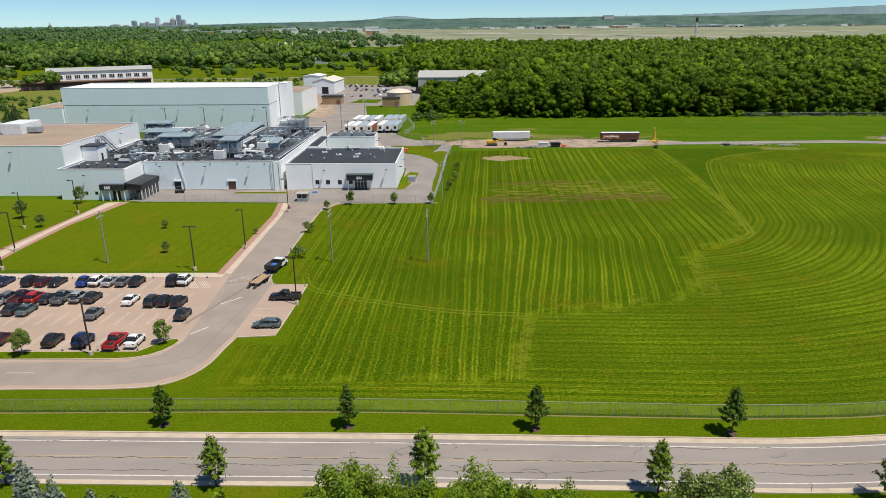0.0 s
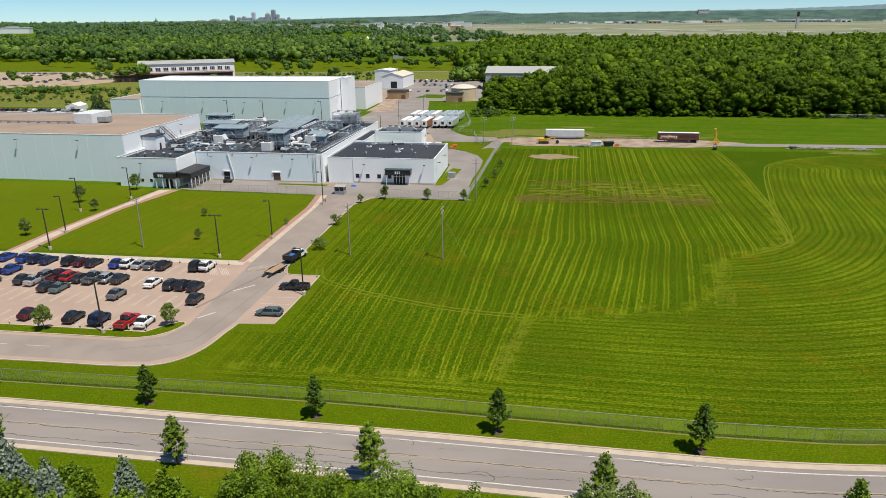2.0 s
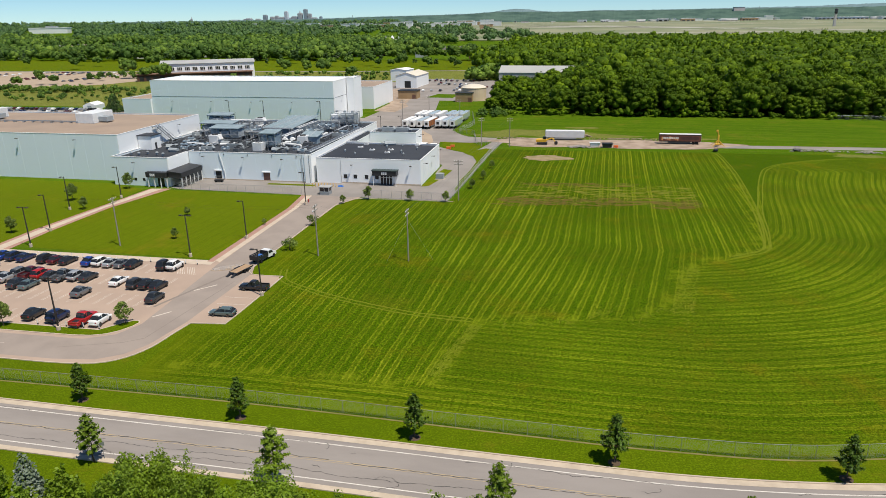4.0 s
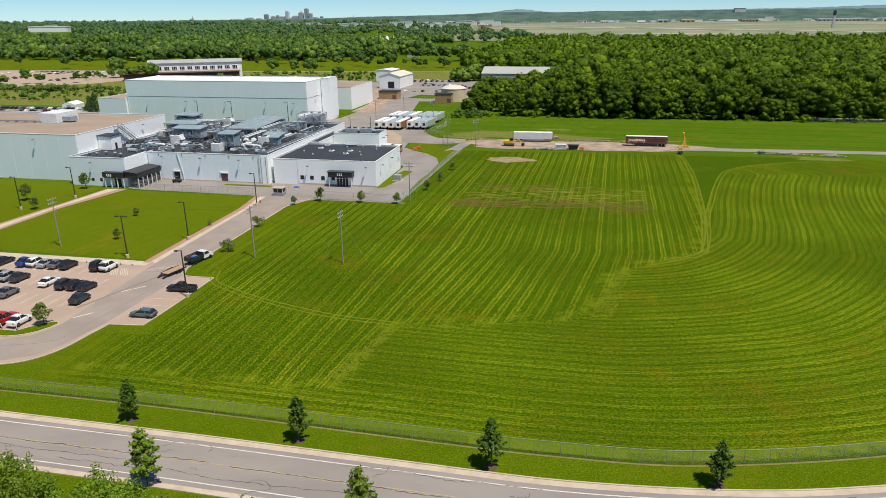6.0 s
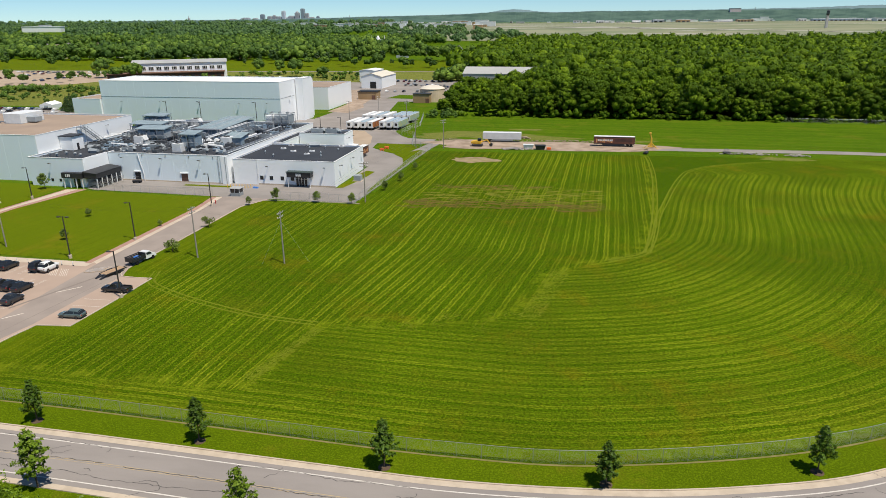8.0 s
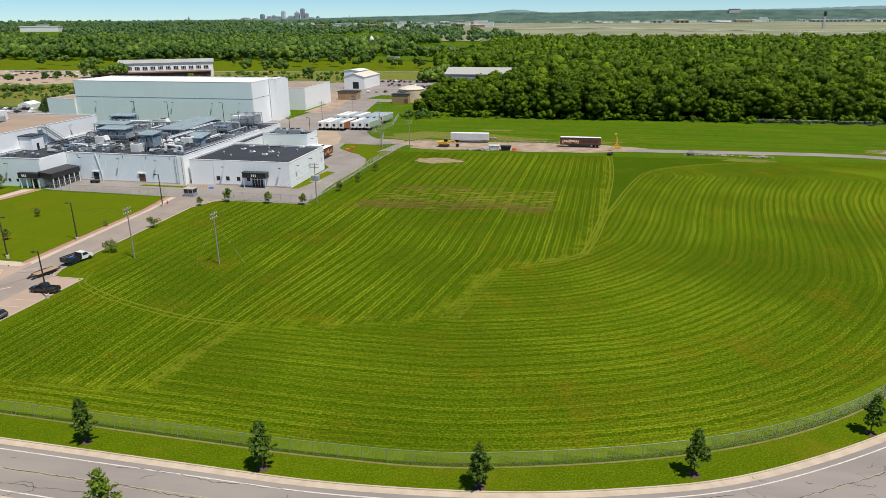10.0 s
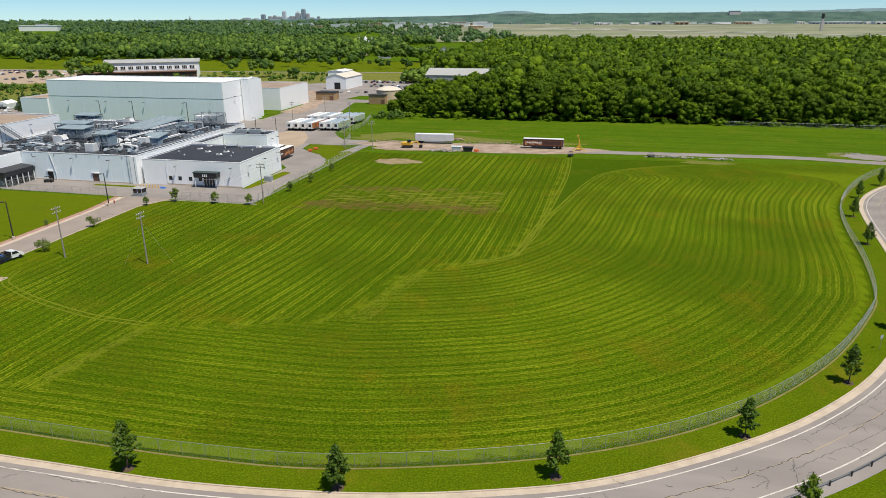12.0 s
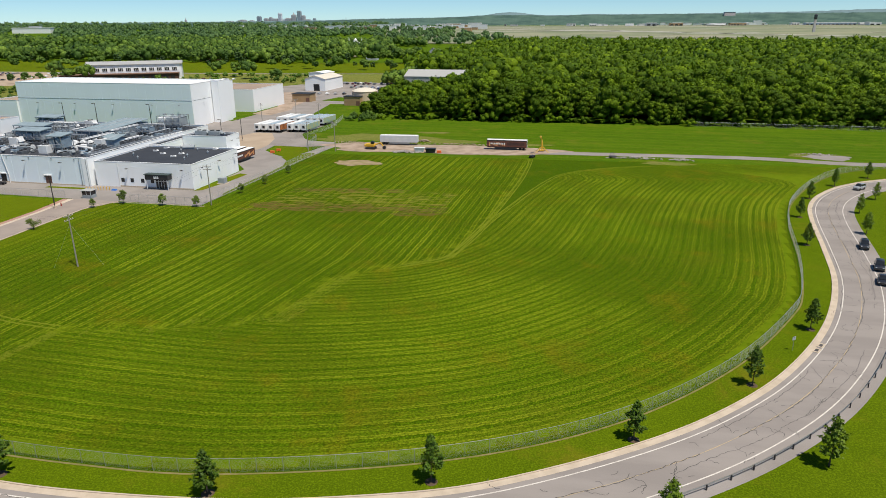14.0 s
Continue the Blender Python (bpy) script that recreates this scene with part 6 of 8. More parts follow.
# long ribbed sheds over ducts
for x0, x1, y0, y1 in ((-90.5, -79, 241, 268), (-69.2, -63, 224, 230)):
    t = thing("ribbed_roof_shed", Matrix(), "low shed with a ribbed grey sheet roof on the main roof", "shed", "ribbed sheds on the roof")
    ax, ay = loc((x0 + x1) / 2, (y0 + y1) / 2)
    t.matrix_basis = PLANT @ pose(ax, ay, RZ)
    w, d = x1 - x0, y1 - y0
    part("wall", Geo().box(-w / 2, w / 2, -d / 2, d / 2, 0, 2.4), EQUIP_BLUE, t)
    part("roof", Geo().add([(-w / 2 - 0.4, -d / 2 - 0.4, 2.4), (w / 2 + 0.4, -d / 2 - 0.4, 2.4), (w / 2 + 0.4, d / 2 + 0.4, 3.4), (-w / 2 - 0.4, d / 2 + 0.4, 3.4), (-w / 2 - 0.4, -d / 2 - 0.4, 2.6), (w / 2 + 0.4, -d / 2 - 0.4, 2.6), (w / 2 + 0.4, d / 2 + 0.4, 3.6), (-w / 2 - 0.4, d / 2 + 0.4, 3.6)], [(3, 2, 1, 0), (4, 5, 6, 7), (0, 1, 5, 4), (1, 2, 6, 5), (2, 3, 7, 6), (3, 0, 4, 7)]), EQUIP_LID, t)
    n = int(w / 2.4)
    for k in range(n):
        x = -w / 2 + 1.2 + 2.4 * k
        part("rib", Geo().add([(x - 0.12, -d / 2 - 0.4, 2.6), (x + 0.12, -d / 2 - 0.4, 2.6), (x + 0.12, d / 2 + 0.4, 3.6), (x - 0.12, d / 2 + 0.4, 3.6), (x, -d / 2 - 0.4, 2.85), (x, d / 2 + 0.4, 3.85)], [(0, 1, 4), (2, 3, 5), (1, 2, 5, 4), (3, 0, 4, 5)]), EQUIP if k % 2 else EQUIP_LID, t)
# ducts and pipes
duct = thing("roof_fans", at_roof(-74, 222), "row of white fan drums on the roof", "fan")
part("pipe", Geo().box(-3.6, 3.0, -2.4, -1.4, 0.5, 1.5, 0.2), EQUIP_WHITE, duct)
for k in range(3):
    drum = part("fan_drum", Geo().lathe([(0.5, -0.9), (0.95, -0.8), (1.0, 0.6), (0.7, 0.9)], 14), EQUIP_WHITE, duct)
    drum.matrix_basis = pose(-2.8 + 2.6 * k, 0.6 * k, 1.4, 75, 0, 12)
    part("foot", Geo().box(-3.4 + 2.6 * k, -2.2 + 2.6 * k, 0.6 * k - 0.5, 0.6 * k + 0.5, 0, 0.6), STEEL, duct)
for k in range(7):
    r = thing("pipe_run", at_roof(-112 + 6.5 * k, 211 + 6 * (k % 3), RZ), "grey steel pipe run on the roof", "pipe", "pipe runs on the roof")
    part("pipe", Geo().tube((0, 0, 0.7 + 0.25 * k % 1), (9, 0, 0.7), 0.13, 0.13, 6).tube((9, 0, 0.7), (9, 14, 0.7), 0.13, 0.13, 6), STEEL, r)
    for q in range(4):
        part("support", Geo().box(2.4 * q, 2.4 * q + 0.16, -0.3, 0.3, 0, 0.62), STEEL, r)
def pipe_rack(l, w, h, pipes, seed):
    """Steel goal-post frames that carry a bundle of pipes over the roof."""
    r = random.Random(seed)
    t = thing("pipe_rack", Matrix(), "galvanised steel rack carrying grey and white pipes over the roof", "pipe rack", "pipe racks on the roof")
    n = max(2, int(l / 3) + 1)
    for i in range(n):
        x = -l / 2 + l * i / (n - 1)
        for y in (-w / 2, w / 2):
            part("post", Geo().box(x - 0.07, x + 0.07, y - 0.07, y + 0.07, 0, h), STEEL, t)
        part("beam", Geo().box(x - 0.06, x + 0.06, -w / 2, w / 2, h - 0.1, h + 0.06), STEEL, t)
    for k in range(pipes):
        y, q = -w / 2 + w * (k + 0.5) / pipes, r.choice((0.07, 0.1, 0.16))
        e = l / 2 + r.uniform(0.2, 1.6)
        part("pipe", Geo().tube((-e, y, h + 0.06 + q), (e, y, h + 0.06 + q), q, q, 6).tube((e, y, h + 0.06 + q), (e, y, 0.1), q, q, 6), r.choice((STEEL, EQUIP_WHITE, STEEL)), t)
    return t


for k, (x, y, l, w, h, n, a) in enumerate(((-101, 232.5, 17, 2.2, 2.6, 6, 0), (-109.5, 244.2, 12, 2.4, 3.0, 6, 0), (-95, 243, 12, 2.0, 2.2, 5, 90), (-88, 232, 13, 2.2, 2.4, 6, 0), (-75.5, 232, 14, 2.4, 2.2, 6, 90), (-76.5, 250, 15, 2.0, 2.6, 5, 90), (-83, 236.5, 10, 1.8, 3.0, 5, 0), (-110, 254.5, 12, 2.2, 3.2, 6, 0), (-97, 254, 10, 2.2, 3.0, 6, 0), (-63, 234, 12, 1.6, 1.4, 4, 90), (-62.5, 250, 12, 1.6, 1.6, 4, 90), (-72, 261, 8, 2, 2.4, 5, 0), (-106, 228, 6, 2.4, 3.4, 5, 90))):
    pipe_rack(l, w, h, n, 50 + k).matrix_basis = at_roof(x, y, RZ, a)
for k, (x, y, l, a) in enumerate(((-76, 216, 8, 8), (-70, 217.5, 9, -20), (-80, 222, 7, 70), (-92, 216, 6, 30), (-104, 215, 7, -12), (-66, 238, 8, 88), (-84, 262, 9, 2))):
    t = thing("white_duct", at_roof(x, y, RZ, a), "white insulated duct lying across the roof", "duct", "white ducts on the roof")
    part("run", Geo().tube((-l / 2, 0, 0.9), (l / 2, 0, 0.9), 0.42, 0.42, 10), EQUIP_WHITE, t)
    part("elbow", Geo().tube((l / 2 - 0.1, 0, 0.9), (l / 2 - 0.1, 0, 0), 0.42, 0.42, 10), EQUIP_WHITE, t)
    for u in (-l / 3, 0, l / 4):
        part("saddle", Geo().box(u - 0.12, u + 0.12, -0.5, 0.5, 0, 0.55), STEEL, t)
t = thing("pipe_bridge", at_roof(-58.4, 203.5, 8.5), "grey pipe bridge along the edge of the roof", "pipe", "pipe runs on the roof")
for j in range(3):
    part("pipe", Geo().tube((-0.4 * j, 1, 0.9 + 0.2 * j), (1.0 - 0.4 * j, 52, 0.9 + 0.2 * j), 0.14, 0.14, 6), STEEL if j else EQUIP_WHITE, t)
for q in range(12):
    part("support", Geo().box(-1.2, 0.6, 1 + 4.5 * q, 1.2 + 4.5 * q, 0, 1.0), STEEL, t)
# the office roof
for x, y, kind in ((-47.4, 223.7, 0), (-42, 219.3, 0), (-35.7, 215.3, 0), (-35.7, 220.2, 0), (-28.6, 230, 0), (-47, 229.5, 0), (-29.1, 211, 1), (-38, 224, 1), (-33, 226, 1), (-50, 215, 1), (-45, 210, 1), (-27, 222, 1), (-31, 216, 1), (-41, 229, 1)):
    if kind == 0:
        o = copy_thing(white_box, at_roof(x, y, 7.45))
        o.scale = (0.42, 0.36, 0.22)
    else:
        o = copy_thing(vent, at_roof(x, y, 7.45))
        o.scale = (0.6, 0.6, 1.2)
o = copy_thing(hu, at_roof(-38.3, 229.6, 7.45, 20))
for x, y in ((-44, 249), (-38.5, 249)):
    copy_thing(grey_box, at_roof(x, y, 9.1))
    copy_thing(vent, at_roof(x + 3, y + 1, 9.1))

# ---- lamps and lines ----


def lot_lamp(h, head, label, group):
    t = thing("street_lamp", Matrix(), label, "lamp", group)
    part("footing", Geo().lathe([(0.36, -0.1), (0.36, 0.75), (0.3, 0.82), (0.05, 0.83)], 12), CONCRETE, t)
    part("pole", Geo().loft([[(-r, -r, z), (r, -r, z), (r, r, z), (-r, r, z)] for z, r in ((0.8, 0.11), (h, 0.075))]), BRONZE, t)
    for s in head:
        a = part("arm", Geo().box(min(0, s * 0.9), max(0, s * 0.9), -0.05, 0.05, h - 0.22, h - 0.12), BRONZE, t)
        part("head", Geo().box(s * 1.05 - 0.36, s * 1.05 + 0.36, -0.26, 0.26, h - 0.28, h - 0.06, 0.05), BRONZE, a)
    return t


double_lamp = lot_lamp(9.7, (-1, 1), "dark bronze car park lamp with two heads", "car park lamps")
double_lamp.matrix_basis = pose(-58.6, 130.4, 0.03)
for x, y, a in ((-99.7, 131.3, 0), (-61.2, 92.5, 0)):
    copy_thing(double_lamp, pose(x, y, 0.03, 0, 0, a))
single_lamp = lot_lamp(9.4, (-1,), "dark bronze lamp with one head", "drive lamps")
single_lamp.matrix_basis = pose(-33.3, 112.0, 0.03)
for x, y, a in ((-52.0, 144.4, 0), (-49.3, 176, 0), (-104.3, 143.2, 0), (-113.5, 162, 0), (-107.2, 176, 0), (-123.5, 133.5, 0)):
    copy_thing(single_lamp, pose(x, y, 0.03, 0, 0, a))
for x, y in ((-118.5, 269), (-103, 269), (-78, 269), (-58, 289), (-49, 290)):
    copy_thing(single_lamp, pose(x, y, 8.5 if x < -60 else 0.05))


def utility_pole(h, arms, label):
    t = thing("utility_pole", Matrix(), label, "utility pole", "utility poles")
    part("pole", Geo().tube((0, 0, -0.1), (0, 0, h), 0.17, 0.11, 9), WOODPOLE, t)
    for z in arms:
        c = part("crossarm", Geo().box(-1.25, 1.25, -0.06, 0.06, z, z + 0.13), WOODPOLE, t)
        for x in (-1.1, -0.45, 0.45, 1.1):
            part("insulator", Geo().lathe([(0.05, 0), (0.07, 0.08), (0.04, 0.12), (0.06, 0.2), (0.02, 0.24)], 8, (x, 0, z + 0.13)), TRIM_WHITE, c)
    for s in (-1, 1):
        part("brace", Geo().tube((0, 0.08, arms[0] - 0.7), (s * 0.7, 0.08, arms[0]), 0.025, 0.025, 5), STEEL, t)
    return t


up = utility_pole(11.7, (11.2, 10.3), "weathered grey wooden utility pole with crossarms")
POLES = [(-10.0, 134.7, 85), (-30.6, 135.2, 85), (-79.2, 135.1, 85), (-7.3, 186.6, 10), (-11.4, 272, 30), (0.0, 272.4, 30), (-30, 335, 10), (-49, 352, 10), (-58, 330, 10)]
for i, (x, y, a) in enumerate(POLES):
    m = pose(x, y, 0.03, 0, 0, a)
    if i == 0:
        up.matrix_basis = m
    else:
        copy_thing(up, m)
for (x0, y0, a0), (x1, y1, a1), nm in ((POLES[0], POLES[1], 0), (POLES[1], POLES[2], 0), (POLES[0], POLES[3], 0), (POLES[3], POLES[5], 0), (POLES[4], POLES[6], 0), (POLES[2], (-150, 136, 85), 0)):
    t = thing("power_line", Matrix(), "thin dark overhead wires between utility poles", "wire", "overhead wires")
    for z, s in ((11.5, -1.1), (11.5, 0.45), (10.6, 1.1)):
        g = Geo()
        c0, c1 = Vector((x0 + s * math.cos(radians(a0)), y0 + s * math.sin(radians(a0)), z)), Vector((x1 + s * math.cos(radians(a1)), y1 + s * math.sin(radians(a1)), z))
        pts = [c0.lerp(c1, k / 10) - Vector((0, 0, 1.0 * 4 * (k / 10) * (1 - k / 10))) for k in range(11)]
        g.loft([[p + Vector((0.011, 0, 0)), p + Vector((0, 0.011, -0.004)), p + Vector((-0.011, 0, 0.008))] for p in pts])
        part("wire", g, BLACK, t)
guy = thing("guy_wire", Matrix(), "pale guy wire holding a utility pole", "wire")
part("wire", Geo().tube((-10, 134.7, 9.5), (-14.5, 133.2, 0), 0.012, 0.012, 4), STEEL, guy)
part("wire", Geo().tube((-10, 134.7, 9.5), (-5.0, 136.5, 0), 0.012, 0.012, 4), STEEL, guy)

# ---- fences ----


def fence(line, gap, h, label, group=""):
    t = thing("chain_link_fence", Matrix(), label, "fence", group)
    pts = along(line, gap)
    posts = Geo().tube((0, 0, -0.1), (0, 0, h + 0.05), 0.032, 0.032, 6).mesh("post", STEEL)
    for p, a in pts:
        o = part("post", posts, None, t)
        o.matrix_basis = pose(p.x, p.y, 0)
    # one panel of woven wire, shared by every bay
    wires, step = Geo(), 0.16
    for sign in (1, -1):
        for k in range(int((1 + h / gap) * gap / step)):
            u = k * step
            a, b = max(0.0, u - gap), min(u, h - 0.06)
            if b > a:
                x0, x1 = u - a, u - b
                wires.tube((x0 if sign > 0 else gap - x0, 0, 0.05 + a), (x1 if sign > 0 else gap - x1, 0, 0.05 + b), 0.003, 0.003, 3, cap=False)
    panel = wires.mesh("mesh_panel", WIRE)
    for (p, _), (q, _) in zip(pts, pts[1:]):
        part("rail", Geo().tube((p.x, p.y, h), (q.x, q.y, h), 0.026, 0.026, 5), STEEL, t)
        o = part("mesh_panel", panel, None, t)
        o.matrix_basis = pose(p.x, p.y, 0, 0, 0, math.degrees(math.atan2(q.y - p.y, q.x - p.x))) @ Matrix.Diagonal(((q - p).length / gap, 1, 1, 1))
    return t


near_fence = [p for p in FENCE if p.x > -125 and p.y < 285]
fence(near_fence, 3.05, 1.95, "grey galvanised chain-link fence round the field", "fences")
fence([Vector((-97, 187.6)), Vector((-54, 187.2))], 3.0, 2.2, "grey chain-link fence along the service road", "fences")
fence([Vector((-36, 186.8)), Vector((-9.9, 185.6))], 3.0, 2.2, "grey chain-link fence along the service road", "fences")
fence(smooth_line([(-9.9, 185.6), (-9.2, 196), (-7.7, 221), (-6.1, 253), (-4.4, 272)], 3), 3.0, 2.2, "grey chain-link fence beside the field", "fences")
fence([Vector((-4.4, 272)), Vector((-14, 276)), Vector((-18, 300)), Vector((-33, 306))], 3.0, 2.2, "grey chain-link fence round the trailer yard", "fences")
fence([Vector((-26, 308)), Vector((-22, 330)), Vector((-28, 366))], 3.2, 2.2, "grey chain-link fence beside the trailer yard", "fences")
fence([Vector((150, 364)), Vector((240, 359)), Vector((300, 351))], 4.0, 2.2, "grey chain-link fence along the wood", "fences")
fence([Vector((-95.5, 188)), Vector((-93.0, 200.5))], 3.0, 2.4, "grey chain-link fence beside the entrance", "fences")
rail = thing("guard_rail", Matrix(), "steel guard rail on dark posts beside the road", "guard rail")
RAIL = [p for p in offset(ROAD_N, 9.75) if p.x > 86 and p.y < 140]
gp = along(RAIL, 3.8)
piece("rail_gravel", ribbon([p for p in ROAD_N if p.x > 80 and p.y < 150], 9.3, 10.5, 0.030), GRAVEL, "grey gravel strip under the guard rail", "gravel", kind="structure")
for p, a in gp:
    o = part("post", Geo().box(-0.09, 0.09, -0.16, -0.02, 0, 0.75, 0.02), BLACK, rail)
    o.matrix_basis = pose(p.x, p.y, 0, 0, 0, a)
for (p, _), (q, _) in zip(gp, gp[1:]):
    d = (q - p).normalized()
    n = Vector((-d.y, d.x)) * 0.03
    for z in (0.50, 0.65):
        part("rail", Geo().add([(a.x + e * n.x, a.y + e * n.y, z + h) for a in (p, q) for e, h in ((0, 0), (1, 0.035), (1, 0.085), (0, 0.12))], [(0, 4, 5, 1), (1, 5, 6, 2), (2, 6, 7, 3), (3, 7, 4, 0)]), STEEL, rail)

# ---- vehicles ----
PAINTS = {"black": (0.012, 0.012, 0.014), "navy": (0.015, 0.03, 0.10), "blue": (0.02, 0.07, 0.36), "red": (0.42, 0.014, 0.012), "maroon": (0.11, 0.012, 0.018), "white": (0.80, 0.80, 0.79), "silver": (0.46, 0.47, 0.48), "grey": (0.17, 0.18, 0.19), "green_grey": (0.13, 0.18, 0.18), "charcoal": (0.045, 0.047, 0.05), "brown": (0.09, 0.055, 0.04)}
SHAPES = {
    # x of the stations from the tail, half width, sill, belt; then the cabin's stations
    "sedan": dict(l=4.8, w=0.91, body=[(-2.4, 0.78, 0.42, 0.72), (-2.28, 0.88, 0.3, 0.98), (-1.5, 0.91, 0.26, 1.0), (0.6, 0.91, 0.26, 0.96), (1.2, 0.9, 0.26, 0.9), (2.1, 0.84, 0.28, 0.74), (2.4, 0.7, 0.36, 0.6)], cab=[(-1.85, 0.84, 1.0, 0.62), (-1.0, 0.62, 1.42, 0.62), (0.15, 0.62, 1.44, 0.62), (1.15, 0.82, 0.92, 0.62)], axle=(-1.38, 1.42), r=0.33),
    "suv": dict(l=4.7, w=0.93, body=[(-2.35, 0.8, 0.5, 0.85), (-2.25, 0.9, 0.36, 1.06), (-1.4, 0.93, 0.32, 1.1), (0.7, 0.93, 0.32, 1.06), (1.2, 0.92, 0.32, 1.03), (2.1, 0.87, 0.34, 0.92), (2.35, 0.74, 0.42, 0.74)], cab=[(-2.22, 0.84, 1.08, 0.7), (-1.85, 0.68, 1.66, 0.7), (0.2, 0.68, 1.7, 0.7), (1.15, 0.84, 1.05, 0.7)], axle=(-1.35, 1.42), r=0.37),
    "wagon": dict(l=4.75, w=0.9, body=[(-2.37, 0.8, 0.42, 0.8), (-2.27, 0.88, 0.3, 0.98), (-1.4, 0.9, 0.27, 1.0), (0.6, 0.9, 0.27, 0.96), (1.15, 0.89, 0.27, 0.92), (2.1, 0.83, 0.29, 0.76), (2.37, 0.7, 0.37, 0.62)], cab=[(-2.25, 0.8, 0.98, 0.62), (-1.8, 0.64, 1.46, 0.62), (0.1, 0.64, 1.5, 0.62), (1.15, 0.82, 0.93, 0.62)], axle=(-1.36, 1.4), r=0.33),
    "pickup": dict(l=5.75, w=0.98, body=[(-2.87, 0.94, 0.5, 0.8), (-2.8, 0.98, 0.42, 0.82), (-0.85, 0.98, 0.4, 0.84), (-0.75, 0.98, 0.4, 1.16), (1.3, 0.98, 0.4, 1.12), (2.6, 0.95, 0.42, 1.02), (2.87, 0.82, 0.5, 0.84)], cab=[(-0.82, 0.9, 1.14, 0.7), (-0.6, 0.72, 1.82, 0.7), (0.5, 0.72, 1.85, 0.7), (1.4, 0.9, 1.1, 0.7)], axle=(-1.75, 1.85), r=0.4),
}
CAR_MADE = {}


def car(shape, colour, m, label, group="parked cars"):
    key = (shape, colour)
    if key in CAR_MADE:
        o = copy_thing(CAR_MADE[key], m)
        return tagged(o, label, "", group)
    d = SHAPES[shape]
    col = paint("car_paint_" + colour, PAINTS[colour], 0.28, 0.6, 0.0 if colour in ("white", "black", "red") else 0.35)
    t = thing("pickup_truck" if shape == "pickup" else ("car" if shape != "suv" else "suv"), m, label, "pickup" if shape == "pickup" else "car", group)
    bx, bw, bl, bh = (np.array(q) for q in zip(*d["body"]))
    xs = sorted(set(np.linspace(bx[0], bx[-1], 15)) | set(bx))
    body = Geo().loft([[(x, y * w, lo + (hi - lo) * z) for y, z in ((-0.9, 0), (0.9, 0), (0.985, 0.12), (1.0, 0.42), (0.99, 0.7), (0.95, 0.86), (0.82, 0.97), (0.45, 1.02), (0, 1.035), (-0.45, 1.02), (-0.82, 0.97), (-0.95, 0.86), (-0.99, 0.7), (-1.0, 0.42), (-0.985, 0.12))] for x, w, lo, hi in ((x, float(np.interp(x, bx, bw)), float(np.interp(x, bx, bl)), float(np.interp(x, bx, bh))) for x in xs)])
    b = part("body", body, col, t, smooth=True)
    c = d["cab"]
    wb = d["w"] * 0.88
    belt = c[0][2] - 0.04
    cx, cw, cz = [np.array(q) for q in zip(*[(k[0], k[1], k[2]) for k in c])]
    cw[0] = cw[3] = wb * 0.95

    def section(x, grow, low):
        """Half-round ring of the cabin at x, from the height low (0 belt, 1 roof) upwards."""
        w, z = float(np.interp(x, cx, cw)) + grow, max(float(np.interp(x, cx, cz)), belt + 0.02) + grow
        side = lambda k: wb + (w - wb) * k + grow
        return [(x, -side(low), belt + (z - belt) * low), (x, side(low), belt + (z - belt) * low), (x, side(0.86), belt + (z - belt) * 0.86), (x, w * 0.86, belt + (z - belt) * 0.98), (x, 0, z + 0.025), (x, -w * 0.86, belt + (z - belt) * 0.98), (x, -side(0.86), belt + (z - belt) * 0.86)]

    glass = Geo().loft([section(x, 0.0, 0.0) for x in (cx[0], (cx[0] + cx[1]) / 2, cx[1], (cx[1] + cx[2]) / 2, cx[2], (cx[2] + cx[3]) / 2, cx[3])])
    part("cabin_glass", glass, GLASS, t, "dark tinted windows")
    rx0, rx1, rw = c[1][0], c[2][0], c[1][1]
    part("roof", Geo().loft([section(x, 0.014, 0.84) for x in (rx0 - 0.1, rx0 + 0.1, (rx0 + rx1) / 2, rx1 - 0.1, rx1 + 0.12)]), col, b, smooth=True)
    for s in (-1, 1):
        for x in ((rx0 + rx1) / 2 - 0.05,):
            part("pillar", Geo().add([(x - 0.06, s * (wb + 0.012), belt), (x + 0.06, s * (wb + 0.012), belt), (x + 0.06, s * (rw + 0.012), c[1][2]), (x - 0.06, s * (rw + 0.012), c[1][2]), (x - 0.06, s * (wb - 0.1), belt), (x + 0.06, s * (wb - 0.1), belt), (x + 0.06, s * (rw - 0.1), c[1][2]), (x - 0.06, s * (rw - 0.1), c[1][2])], [(0, 1, 2, 3), (7, 6, 5, 4), (0, 3, 7, 4), (1, 5, 6, 2)]), col, b)
        part("mirror", Geo().box(c[3][0] - 0.3, c[3][0] - 0.12, min(s * wb, s * (wb + 0.22)), max(s * wb, s * (wb + 0.22)), belt + 0.03, belt + 0.2, 0.03), col, b)
        part("headlight", Geo().box(d["l"] / 2 - 0.24, d["l"] / 2 - 0.04, min(s * 0.45, s * 0.76), max(s * 0.45, s * 0.76), d["body"][-2][3] - 0.2, d["body"][-2][3] - 0.04, 0.03), LAMP_CLEAR, t)
        part("taillight", Geo().box(-d["l"] / 2 - 0.005, -d["l"] / 2 + 0.12, min(s * 0.55, s * 0.82), max(s * 0.55, s * 0.82), 0.66, 0.84, 0.03), LAMP_RED, t)
